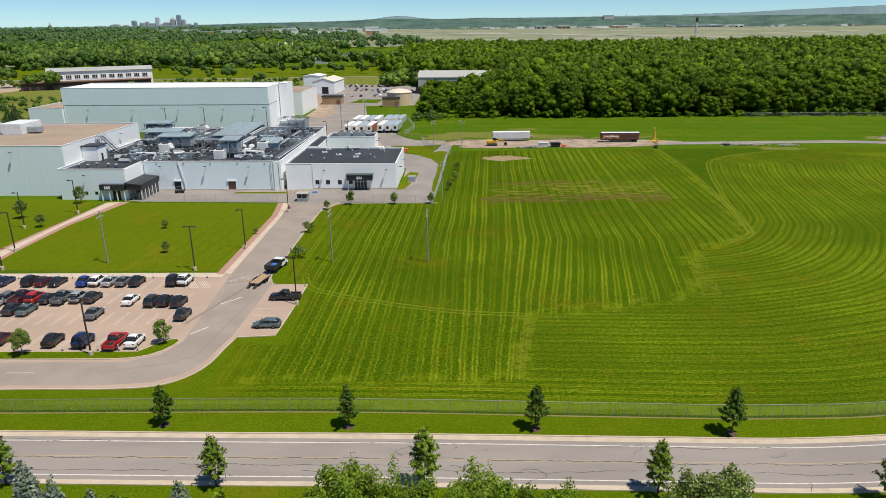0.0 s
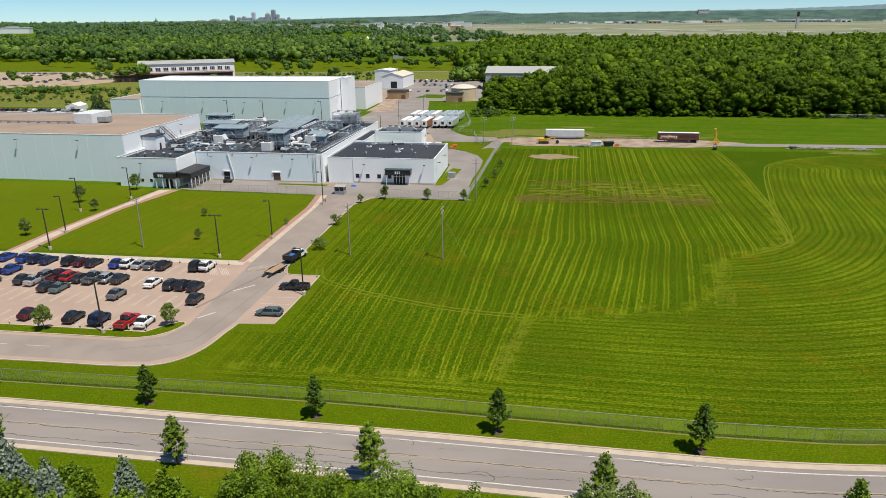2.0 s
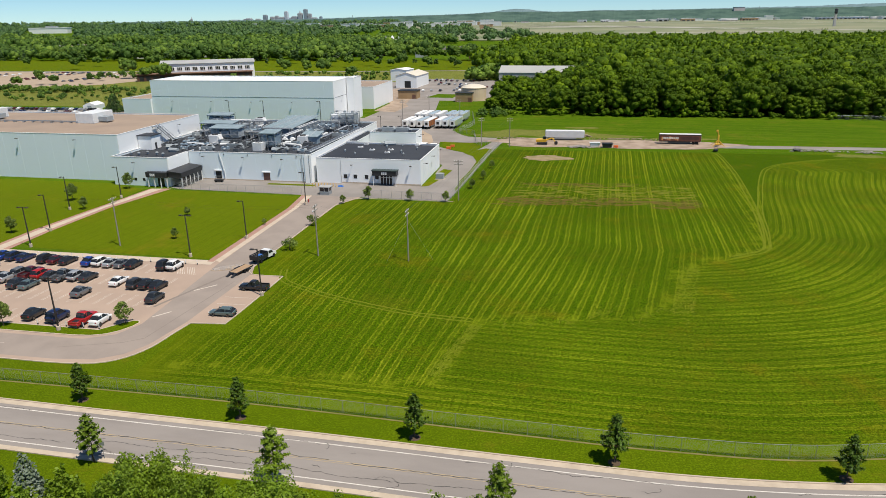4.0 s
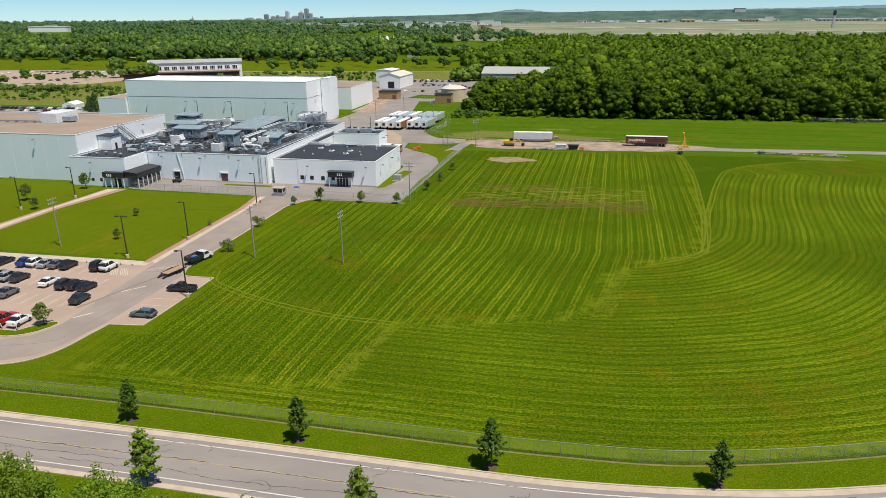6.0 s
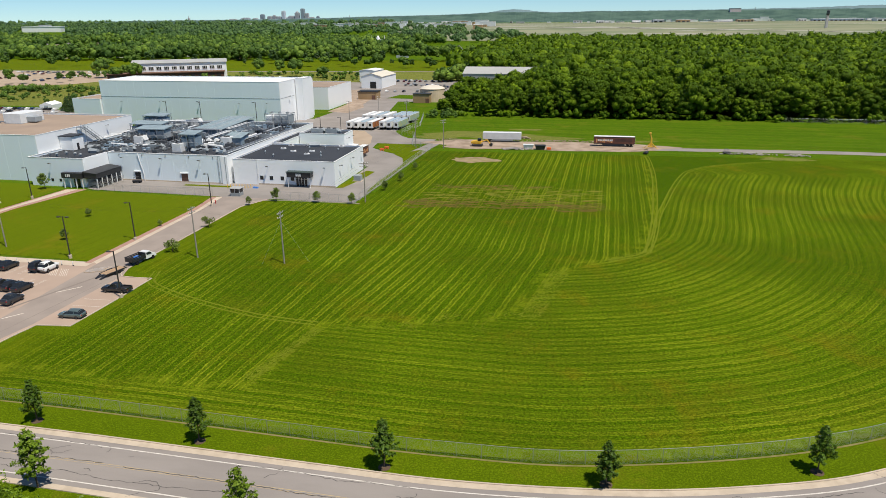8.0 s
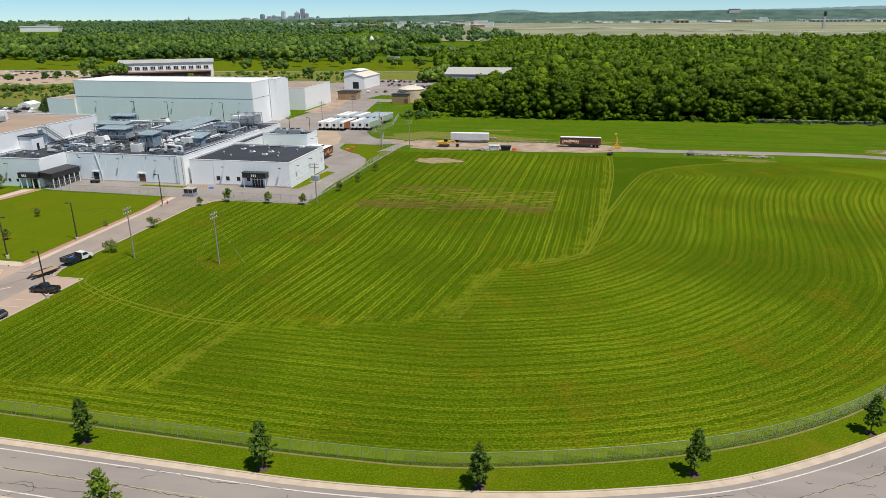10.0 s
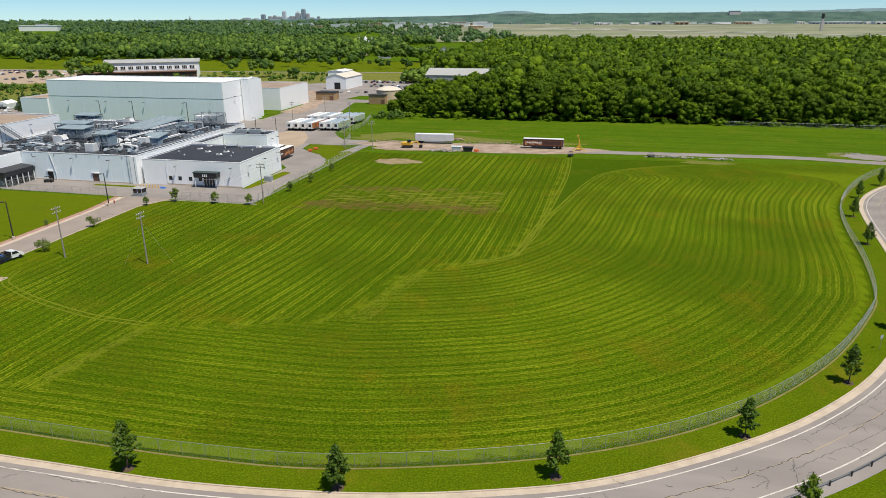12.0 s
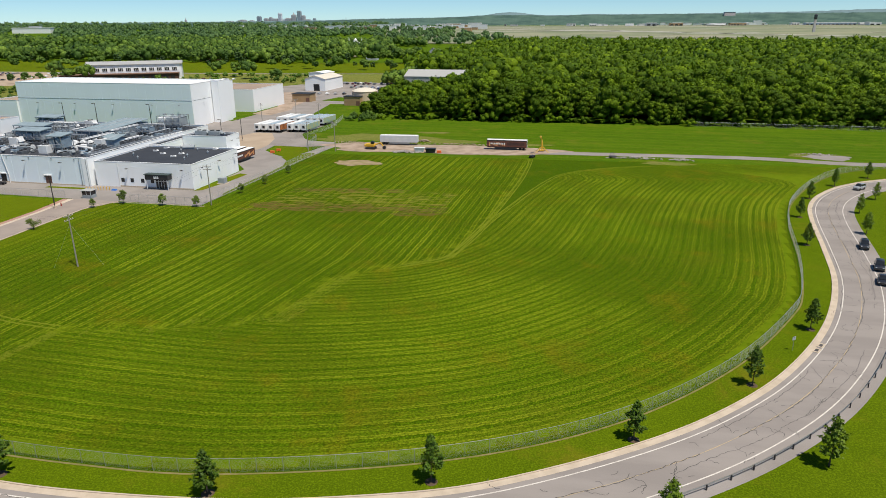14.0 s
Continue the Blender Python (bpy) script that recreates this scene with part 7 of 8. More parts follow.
        for x in d["axle"]:
            y = s * (d["w"] - 0.1)
            w = part("wheel", Geo().lathe([(d["r"] * 0.6, -0.12), (d["r"] * 0.95, -0.12), (d["r"], -0.07), (d["r"], 0.07), (d["r"] * 0.95, 0.12), (d["r"] * 0.6, 0.12)], 16), RUBBER, t, "black tyre")
            w.matrix_basis = pose(x, y, d["r"], -90 * s)
            part("rim", Geo().lathe([(d["r"] * 0.62, 0.08), (d["r"] * 0.6, 0.125), (d["r"] * 0.2, 0.10), (d["r"] * 0.1, 0.13)], 12), RIM, w)
    part("bumper", Geo().box(-d["l"] / 2 - 0.06, -d["l"] / 2 + 0.15, -d["w"] * 0.86, d["w"] * 0.86, 0.42, 0.6, 0.05), BLACK if shape != "sedan" else col, t)
    part("grille", Geo().box(d["l"] / 2 - 0.1, d["l"] / 2 + 0.02, -0.42, 0.42, 0.5, 0.66, 0.03), BLACK, t)
    if shape == "pickup":
        bed = part("bed", Geo().box(-2.75, -0.95, -0.8, 0.8, 0.84, 0.86), BLACK, t, "black bed lining")
        for s in (-1, 1):
            part("bed_side", Geo().box(-2.82, -0.85, min(s * 0.8, s * 0.96), max(s * 0.8, s * 0.96), 0.8, 1.16, 0.04), col, b)
        part("tailgate", Geo().box(-2.86, -2.76, -0.8, 0.8, 0.8, 1.15, 0.03), col, b)
    CAR_MADE[key] = t
    return t


def named(shape, colour, where):
    kind = {"sedan": "sedan", "suv": "sport utility car", "wagon": "estate car", "pickup": "pickup truck"}[shape]
    return colour.replace("_", "-") + " " + kind + " parked " + where


LOTCARS = [
    (-104.5, 124.2, "sedan", "blue"), (-99.6, 123.5, "sedan", "blue"), (-96.8, 123.4, "suv", "navy"), (-93.9, 123.2, "sedan", "navy"), (-88.6, 123.0, "suv", "black"), (-85.9, 122.9, "sedan", "maroon"), (-83.1, 122.8, "sedan", "black"),
    (-77.6, 122.6, "sedan", "blue"), (-75.2, 122.9, "suv", "white"), (-72.6, 122.8, "sedan", "silver"), (-70.0, 122.8, "sedan", "grey"), (-67.2, 122.6, "sedan", "black"), (-59.9, 122.6, "suv", "black"), (-57.7, 122.8, "suv", "white"),
    (-97.5, 117.0, "sedan", "blue"), (-87.6, 114.6, "suv", "grey"), (-85.2, 114.6, "pickup", "maroon"), (-82.7, 114.4, "suv", "red"), (-80.1, 114.2, "sedan", "charcoal"), (-77.4, 114.2, "pickup", "grey"), (-74.6, 114.6, "suv", "silver"), (-71.9, 114.4, "sedan", "charcoal"),
    (-64.3, 113.4, "sedan", "white"), (-59.9, 112.6, "suv", "charcoal"), (-57.5, 112.6, "sedan", "black"), (-54.9, 112.2, "sedan", "black"),
    (-91.0, 112.0, "sedan", "charcoal"), (-88.4, 111.6, "sedan", "silver"), (-83.6, 109.0, "sedan", "charcoal"), (-81.0, 109.0, "sedan", "green_grey"), (-67.9, 107.0, "sedan", "grey"), (-52.1, 106.6, "sedan", "charcoal"),
    (-78.0, 97.0, "sedan", "maroon"), (-69.3, 96.6, "sedan", "black"), (-64.2, 96.2, "suv", "navy"), (-58.9, 95.9, "pickup", "red"), (-55.9, 96.2, "sedan", "white"), (-100, 114.4, "suv", "black"), (-103, 114.4, "sedan", "silver"), (-97, 110.5, "sedan", "grey"), (-90.0, 97.0, "suv", "black"),
]
CR = random.Random(3)
for x, y, s, c in LOTCARS:
    car(s, c, pose(x, y, 0.04, 0, 0, 87 + CR.uniform(-1.5, 1.5)) @ Matrix.Diagonal((0.94, 1.02, 1.14, 1)), named(s, c, "in the car park"))
car("pickup", "black", pose(-36.0, 114.6, 0.045, 0, 0, 180), "black crew-cab pickup truck parked beside the lamp")
car("wagon", "green_grey", pose(-36.4, 102.6, 0.045, 0, 0, 181), "silver-green estate car parked by the kerb")
for x, y, a, s, c in ((159.6, 176.2, 252, "suv", "black"), (157.2, 161.8, 250, "suv", "black"), (154.6, 153.4, 248, "sedan", "black"), (180.4, 236.3, 224, "suv", "silver")):
    car(s, c, pose(x, y, 0.045, 0, 0, a), c + " car standing on the road", "cars on the road")
# stake-bed truck with a flat trailer
truck = thing("stake_truck", pose(-41.6, 130.9, 0.04, 0, 0, 78), "white cab truck with a dark stake bed", "truck")
part("cab", Geo().loft([[(x, -0.98, 0.5), (x, 0.98, 0.5), (x, 0.92, z), (x, -0.92, z)] for x, z in ((0.6, 1.3), (0.7, 2.0), (1.9, 2.02), (2.5, 1.35), (3.3, 1.2), (3.5, 0.9))]), paint("car_paint_white", PAINTS["white"]), truck)
part("cabin_glass", Geo().loft([[(x, -0.99, 1.3), (x, 0.99, 1.3), (x, 0.94, z), (x, -0.94, z)] for x, z in ((0.85, 1.85), (1.8, 1.88), (2.3, 1.42))]), GLASS, truck)
part("bed", Geo().box(-3.2, 0.5, -1.1, 1.1, 0.85, 1.0, 0.03), BLACK, truck)
for y in (-1.1, 1.05):
    for k in range(3):
        part("side_board", Geo().box(-3.2, 0.5, y, y + 0.05, 1.05 + 0.3 * k, 1.28 + 0.3 * k), BLACK, truck)
part("head_board", Geo().box(0.45, 0.52, -1.05, 1.05, 1.0, 2.0), BLACK, truck)
part("tail_board", Geo().box(-3.25, -3.18, -1.05, 1.05, 1.0, 1.9), BLACK, truck)
part("load", Geo().box(-1.6, -0.4, -0.7, 0.6, 1.0, 1.6, 0.2), BLUE, truck, "blue load under a tarp")
for x in (-1.9, 2.5):
    for s in (-1, 1):
        w = part("wheel", Geo().lathe([(0.22, -0.14), (0.4, -0.14), (0.43, 0), (0.4, 0.14), (0.22, 0.14)], 14), RUBBER, truck)
        w.matrix_basis = pose(x, s * 0.9, 0.43, 90)
trailer = thing("flat_trailer", pose(-43.0, 123.6, 0.04, 0, 0, 76), "flat utility trailer with a plank deck and ramps", "trailer")
for k in range(7):
    part("plank", Geo().box(-2.6, 2.2, -0.98 + 0.28 * k, -0.72 + 0.28 * k, 0.62, 0.68), PLANK, trailer)
part("frame", Geo().box(-2.7, 2.3, -1.08, -1.0, 0.5, 0.75).box(-2.7, 2.3, 1.0, 1.08, 0.5, 0.75).box(2.2, 3.6, -0.06, 0.06, 0.5, 0.6), BLACK, trailer)
for s in (-0.65, 0.65):
    part("ramp", Geo().add([(-4.0, s - 0.25, 0.02), (-4.0, s + 0.25, 0.02), (-2.6, s + 0.25, 0.6), (-2.6, s - 0.25, 0.6), (-4.0, s - 0.25, 0.1), (-4.0, s + 0.25, 0.1), (-2.6, s + 0.25, 0.68), (-2.6, s - 0.25, 0.68)], [(0, 3, 2, 1), (4, 5, 6, 7), (0, 4, 7, 3), (1, 2, 6, 5), (0, 1, 5, 4)]), BLACK, trailer)
for s in (-1, 1):
    part("fender", Geo().box(-0.9, 0.7, min(s * 1.08, s * 1.34), max(s * 1.08, s * 1.34), 0.7, 0.78, 0.02), BLACK, trailer)
    for x in (-0.5, 0.35):
        w = part("wheel", Geo().lathe([(0.18, -0.1), (0.33, -0.1), (0.33, 0.1), (0.18, 0.1)], 14), RUBBER, trailer)
        w.matrix_basis = pose(x, s * 1.2, 0.34, 90)


def semi_trailer(length, skin, label, roof=TRIM_WHITE, banner=None, group=""):
    """A box trailer: skin, roof, doors, axles and landing legs."""
    t = thing("semi_trailer", Matrix(), label, "trailer", group)
    box = part("box", Geo().box(-length / 2, length / 2, -1.28, 1.28, 1.15, 3.95, 0.06), skin, t)
    part("roof", Geo().box(-length / 2 + 0.03, length / 2 - 0.03, -1.25, 1.25, 3.95, 4.05, 0.03), roof, box)
    part("door", Geo().box(-length / 2 - 0.05, -length / 2, -1.15, 1.15, 1.25, 3.8), TRIM_WHITE, box)
    part("door_panel", Geo().box(-length / 2 - 0.09, -length / 2 - 0.05, -0.7, 0.5, 2.0, 3.2), BLACK, box)
    part("chassis", Geo().box(-length / 2 + 0.2, length / 2 - 0.2, -0.5, 0.5, 0.85, 1.15), BLACK, t)
    for s in (-1, 1):
        for x in (-length / 2 + 1.4, -length / 2 + 2.7):
            w = part("wheel", Geo().lathe([(0.25, -0.25), (0.5, -0.25), (0.52, 0), (0.5, 0.25), (0.25, 0.25)], 14), RUBBER, t)
            w.matrix_basis = pose(x, s * 0.95, 0.52, 90)
        part("landing_leg", Geo().box(length / 2 - 3.0, length / 2 - 2.85, s * 0.8 - 0.08, s * 0.8 + 0.08, 0, 1.1), STEEL, t)
        part("skirt", Geo().box(-length / 2 + 4.0, length / 2 - 3.4, min(s * 1.2, s * 1.26), max(s * 1.2, s * 1.26), 0.6, 1.15), BLACK if banner else STEEL, t)
        for k in range(1, int(length / 1.2)):
            part("rib", Geo().box(-length / 2 + 1.2 * k - 0.02, -length / 2 + 1.2 * k + 0.02, min(s * 1.28, s * 1.3), max(s * 1.28, s * 1.3), 1.2, 3.9), skin, box)
    if banner:
        for s in (-1, 1):
            y0, y1 = min(s * 1.3, s * 1.315), max(s * 1.3, s * 1.315)
            part("banner", Geo().box(-length / 2 + 0.1, length / 2 - 0.1, y0, y1, 1.25, 3.6), surface("banner_brown", (0.10, 0.035, 0.025), (0.16, 0.06, 0.035), 0.8, 4, 0.5), box, "dark brown painted banner")
            y2, y3 = min(s * 1.316, s * 1.33), max(s * 1.316, s * 1.33)
            k = Geo()
            k.box(-length / 2 + 1.0, -length / 2 + 8.0, y2, y3, 1.9, 3.1, 0.02)
            part("banner_panel", k, surface("banner_dark", (0.05, 0.02, 0.02), (0.09, 0.04, 0.03), 1, 6, 0.5), box)
            o = Geo()
            for q in range(9):
                x = -length / 2 + 8.8 + 0.75 * q
                o.box(x, x + 0.5, y2, y3, 1.5 + 0.22 * (q % 4), 2.3 + 0.22 * (q % 5), 0.01)
            part("banner_emblem", o, surface("banner_orange", (0.62, 0.24, 0.07), (0.75, 0.42, 0.2), 2, 6, 0.5), box, "orange painted shapes")
            part("banner_sign", bar_marks(Geo(), -length / 2 + 4.5, 2.2, 0.45, 0.65, 9, 0.02), TRIM_WHITE, box, "pale sign bars").matrix_basis = pose(0, -1.335, 0) if s < 0 else pose(0, 1.335, 0, 0, 0, 180)
    return t


ALU = surface("ribbed_aluminium", (0.72, 0.74, 0.76), (0.62, 0.64, 0.66), 0.4, 5, 0.4, metal=0.25)
a = semi_trailer(16.2, ALU, "white ribbed semi-trailer parked on the dirt")
a.matrix_basis = pose(21.8, 291.5, 0.05, 0, 0, 2)
bt = semi_trailer(16.2, BLACK, "semi-trailer with a brown painted side and a white roof", banner=True)
bt.matrix_basis = pose(67.8, 287.0, 0.05, 0, 0, 179)
copy_thing(bt, pose(-28.2, 247, 0.05, 0, 0, 85))
copy_thing(bt, pose(-32.2, 248, 0.05, 0, 0, 85))
BUS = surface("blue_grey_roof", (0.36, 0.44, 0.50), (0.28, 0.36, 0.42), 0.4, 5, 0.5)
white_t = semi_trailer(14.6, EQUIP_WHITE, "white box trailer parked in a row", group="trailers in the yard")
blue_t = semi_trailer(14.6, EQUIP_WHITE, "box trailer with a blue-grey roof parked in a row", BUS, group="trailers in the yard")
painted = []
for text, tones in (("box trailer with an orange and brown painted side", ((0.52, 0.20, 0.06), (0.16, 0.07, 0.04))), ("box trailer with a teal and yellow painted side", ((0.22, 0.42, 0.46), (0.55, 0.46, 0.16)))):
    o = semi_trailer(14.6, EQUIP_WHITE, text + " in a row", TRIM_WHITE if "orange" in text else BUS, group="trailers in the yard")
    side = surface("painted_side_" + text.split()[4], tones[0], tones[1], 0.7, 1.6, 0.5)
    for q in (-1, 1):
        part("painted_side", Geo().box(-7.2, 7.2, min(q * 1.3, q * 1.315), max(q * 1.3, q * 1.315), 1.3, 3.8), side, o)
    painted.append(o)
KINDS = [white_t, blue_t] + painted
for x, y, k in ((-52.4, 320.5, 0), (-48.9, 320.5, 0), (-45.4, 320.5, 1), (-41.9, 320.5, 2), (-37.0, 323, 0), (-33.5, 323, 1), (-30.0, 323, 3), (-51.5, 344, 0), (-48.0, 344, 0), (-44.5, 344, 1), (-41.0, 344, 0), (-36.2, 345, 1), (-32.8, 345, 1), (-29.4, 345, 3)):
    m = pose(x, y, 0.05, 0, 0, 84)
    if KINDS[k].matrix_basis.translation.length < 0.1:
        KINDS[k].matrix_basis = m
    else:
        copy_thing(KINDS[k], m)

# ---- site machines and clutter beyond the field ----
ex = thing("excavator", pose(12.8, 279.6, 0.05, 0, 0, 0) @ Matrix.Scale(1.1, 4), "yellow tracked excavator with a folded arm on dirt", "excavator")
for y in (-1.2, 0.7):
    part("track", Geo().box(-1.9, 1.9, y, y + 0.55, 0, 0.85, 0.35), BLACK, ex)
part("house", Geo().box(-1.7, 1.5, -1.15, 1.15, 1.0, 2.1, 0.15), YELLOW, ex)
part("cab", Geo().box(0.2, 1.5, -1.15, -0.1, 2.1, 3.0, 0.1), GLASS, ex)
part("counterweight", Geo().box(-2.3, -1.6, -1.1, 1.1, 1.0, 1.9, 0.2), YELLOW, ex)
part("boom", Geo().tube((1.3, 0.2, 1.5), (3.6, 0.2, 2.4), 0.3, 0.24, 6), YELLOW, ex)
part("stick", Geo().tube((3.6, 0.2, 2.4), (5.0, 0.2, 0.8), 0.24, 0.18, 6), YELLOW, ex)
part("bucket", Geo().lathe([(0.2, -0.5), (0.65, -0.5), (0.65, 0.5), (0.2, 0.5)], 8), BLACK, ex).matrix_basis = pose(5.1, 0.2, 0.65, 90)
lift = thing("yellow_lift", pose(82.0, 284.0, 0.05, 0, 0, 10) @ Matrix.Scale(0.82, 4), "yellow folded boom lift on outriggers", "lift")
part("mast", Geo().box(-0.36, 0.36, -0.35, 0.35, 0.8, 5.2, 0.06), YELLOW, lift)
part("upper_arm", Geo().tube((0, 0, 5.0), (-0.9, 0, 7.4), 0.32, 0.24, 6), YELLOW, lift)
part("basket", Geo().box(-1.3, -0.3, -0.5, 0.5, 6.9, 7.7, 0.05), YELLOW, lift)
for sx, sy in ((-1, -1), (-1, 1), (1, -1), (1, 1)):
    o = part("outrigger", Geo().tube((0, 0, 3.0), (sx * 2.6, sy * 1.6, 0.15), 0.17, 0.14, 6), YELLOW, lift)
    part("foot", Geo().lathe([(0.3, 0), (0.3, 0.12), (0.1, 0.2)], 10, (sx * 3.0, sy * 1.6, 0)), YELLOW, o)
part("chassis", Geo().box(-1.3, 1.3, -0.6, 0.6, 0.5, 1.2, 0.1), YELLOW, lift)
for x, y, c, lab in ((33.8, 276.6, EQUIP_WHITE, "pale rubble skip"), (38.6, 275.6, BLACK, "black steel skip"), ):
    t = thing("skip", pose(x, y, 0.05, 0, 0, 4), lab + " standing on dirt", "skip", "skips")
    part("body", Geo().loft([[(-1.6, -1.0, 0), (1.6, -1.0, 0), (1.6, 1.0, 0), (-1.6, 1.0, 0)], [(-2.1, -1.15, 1.7), (2.1, -1.15, 1.7), (2.1, 1.15, 1.7), (-2.1, 1.15, 1.7)]]), c, t)
    part("rim", Geo().box(-2.2, 2.2, -1.25, -1.13, 1.62, 1.76).box(-2.2, 2.2, 1.13, 1.25, 1.62, 1.76), c, t)
    for k in range(4):
        part("rib", Geo().box(-1.5 + k, -1.4 + k, -1.22, -1.1, 0.2, 1.6), c, t)


def rubble(name, cx, cy, rx, ry, n, size, seed, material, label):
    r = random.Random(seed)
    g = Geo()
    for _ in range(n):
        a, d = r.uniform(0, 6.28), r.random() ** 0.7
        x, y = cx + math.cos(a) * rx * d, cy + math.sin(a) * ry * d
        s = size * r.uniform(0.4, 1.3)
        z = max(0, (1 - d) * size * 1.6) + 0.05
        pts = [[(x + s * math.cos(q) * r.uniform(0.7, 1.1) * k, y + s * math.sin(q) * r.uniform(0.7, 1.1) * k, z + h * s) for q in (0.3, 1.5, 2.8, 3.9, 5.2)] for h, k in ((-0.3, 0.8), (0.15, 1.0), (0.55, 0.55))]
        g.loft(pts)
    return piece(name, g, material, label, "rubble", kind="stuff")


rubble("rubble_heap", 28.5, 274.6, 5.5, 1.8, 110, 0.5, 1, RUBBLE, "heap of pale broken concrete")
rubble("stone_row", 117, 275.4, 11, 1.0, 90, 0.42, 2, RUBBLE, "row of broken stone beside the track")
rubble("stone_row_far", 134, 274.6, 5, 1.1, 50, 0.42, 6, RUBBLE, "row of broken stone beside the track")
rubble("gravel_heap", 186, 294, 8, 2.6, 70, 0.3, 3, RUBBLE, "heap of grey rubble beside the track")
rubble("earth_mound", 30.5, 300.5, 3.2, 1.2, 60, 0.5, 8, DIRT, "small mound of brown earth")
rubble("dirt_heap", 0, 293, 9, 2, 60, 0.3, 4, DIRT, "low heaps of brown earth")
rubble("dirt_bank", 50, 294.5, 24, 1.4, 140, 0.34, 5, DIRT, "low bank of brown earth")
ora = thing("orange_barrier", pose(42.0, 275.3, 0.05, 0, 0, 3), "orange plastic barrier on the yard", "barrier", "orange barriers")
part("panel", Geo().box(-0.9, 0.9, -0.22, 0.22, 0.1, 1.0, 0.08), ORANGE, ora)
for s in (-0.6, 0.6):
    part("foot", Geo().box(s - 0.2, s + 0.2, -0.3, 0.3, 0, 0.12), ORANGE, ora)
for x, y in ((-23.6, 264.6), (-22.8, 268.8)):
    copy_thing(ora, pose(x, y, 0.06, 0, 0, 8))
cart = thing("utility_cart", pose(-88.0, 199.2, 0.05, 0, 0, 10), "dark utility cart with a flat roof", "cart", "utility carts")
part("body", Geo().box(-1.4, 1.4, -0.65, 0.65, 0.35, 0.9, 0.1), BLACK, cart)
part("roof", Geo().box(-0.9, 0.5, -0.6, 0.6, 1.85, 1.93, 0.03), BLACK, cart)
for sx in (-0.85, 0.45):
    for sy in (-0.55, 0.55):
        part("roof_post", Geo().tube((sx, sy, 0.9), (sx, sy, 1.86), 0.03, 0.03, 5), BLACK, cart)
for x in (-0.95, 0.95):
    for s in (-1, 1):
        part("wheel", Geo().lathe([(0.12, -0.1), (0.3, -0.1), (0.3, 0.1), (0.12, 0.1)], 12), RUBBER, cart).matrix_basis = pose(x, s * 0.62, 0.3, 90)
hyd = thing("fire_hydrant", pose(-49.6, 178.8, 0.06), "small red fire hydrant beside the walk", "hydrant")
part("barrel", Geo().lathe([(0.2, 0), (0.2, 0.08), (0.13, 0.1), (0.13, 0.72), (0.17, 0.74), (0.15, 0.86), (0.05, 0.95)], 10), ORANGE_RED, hyd)
for sx in (-1, 1):
    part("outlet", Geo().tube((0, 0, 0.5), (0.24 * sx, 0, 0.5), 0.07, 0.07, 8), ORANGE_RED, hyd)
copy_thing(cart, pose(78.9, 271.6, 0.05, 0, 0, 70))
copy_thing(cart, pose(109.0, 275.6, 0.05, 0, 0, 5))
# gatehouse
gate = thing("gatehouse", pose(-47.9, 188.6, 0.04, 0, 0, -1), "small grey glazed gatehouse at the gate", "gatehouse")
part("base", Geo().box(-1.5, 1.5, -1.2, 1.2, 0, 1.0, 0.03), EQUIP, gate)
part("glazing", Geo().box(-1.44, 1.44, -1.14, 1.14, 1.0, 2.2), GLASS, gate)
for sx in (-1.45, 0, 1.45):
    for sy in (-1.15, 1.15):
        part("post", Geo().box(sx - 0.06, sx + 0.06, sy - 0.06, sy + 0.06, 1.0, 2.25), TRIM_WHITE, gate)
part("roof", Geo().box(-1.8, 1.8, -1.45, 1.45, 2.25, 2.45, 0.06), ROOF_GREY, gate, "pale flat roof")
for k in range(9):
    b = thing("bollard", pose(-55.0 + 0.9 * k, 196.6 + 0.15 * k, 0.05), "yellow steel bollard by the gate", "bollard", "yellow bollards")
    part("post", Geo().tube((0, 0, 0), (0, 0, 1.1), 0.1, 0.1, 8), YELLOW, b)
    part("cap", Geo().lathe([(0.1, 1.1), (0.07, 1.16), (0.01, 1.18)], 8), YELLOW, b)
tarp = piece("blue_tarp", Geo().loft([[(-1.4, -0.8, 0), (1.4, -0.9, 0), (1.5, 0.8, 0), (-1.3, 0.9, 0)], [(-1.0, -0.5, 0.7), (0.9, -0.4, 0.9), (1.0, 0.5, 0.6), (-0.8, 0.4, 0.8)]]), BLUE, "blue tarp over stacked goods", "tarp", m=pose(-46.4, 198.0, 0.05) @ Matrix.Scale(0.6, 4))
gen = thing("transformer_box", pose(-17.4, 212.4, 0.06, 0, 0, -5), "grey transformer box beside the office", "transformer")
part("casing", Geo().box(-1.2, 1.2, -0.9, 0.9, 0.1, 1.9, 0.06), EQUIP, gen)
part("pad", Geo().box(-1.5, 1.5, -1.2, 1.2, -0.03, 0.1), CONCRETE, gen)
# short white posts between lot and walk
bol = thing("white_post", pose(-104, 126.0, 0.05), "short white post along the car park", "post", "white posts")
part("post", Geo().tube((0, 0, 0), (0, 0, 1.0), 0.07, 0.07, 6), TRIM_WHITE, bol)
part("sleeve", Geo().tube((0, 0, 0), (0, 0, 0.25), 0.12, 0.12, 6), BLACK, bol)
for k in range(1, 19):
    copy_thing(bol, pose(-104 + 2.75 * k, 126.0, 0.05))
for x in (-85, -79.6, -74.2, -66.5, -60.9, -57.6, -54.6):
    copy_thing(bol, pose(x, 94.0, 0.05))
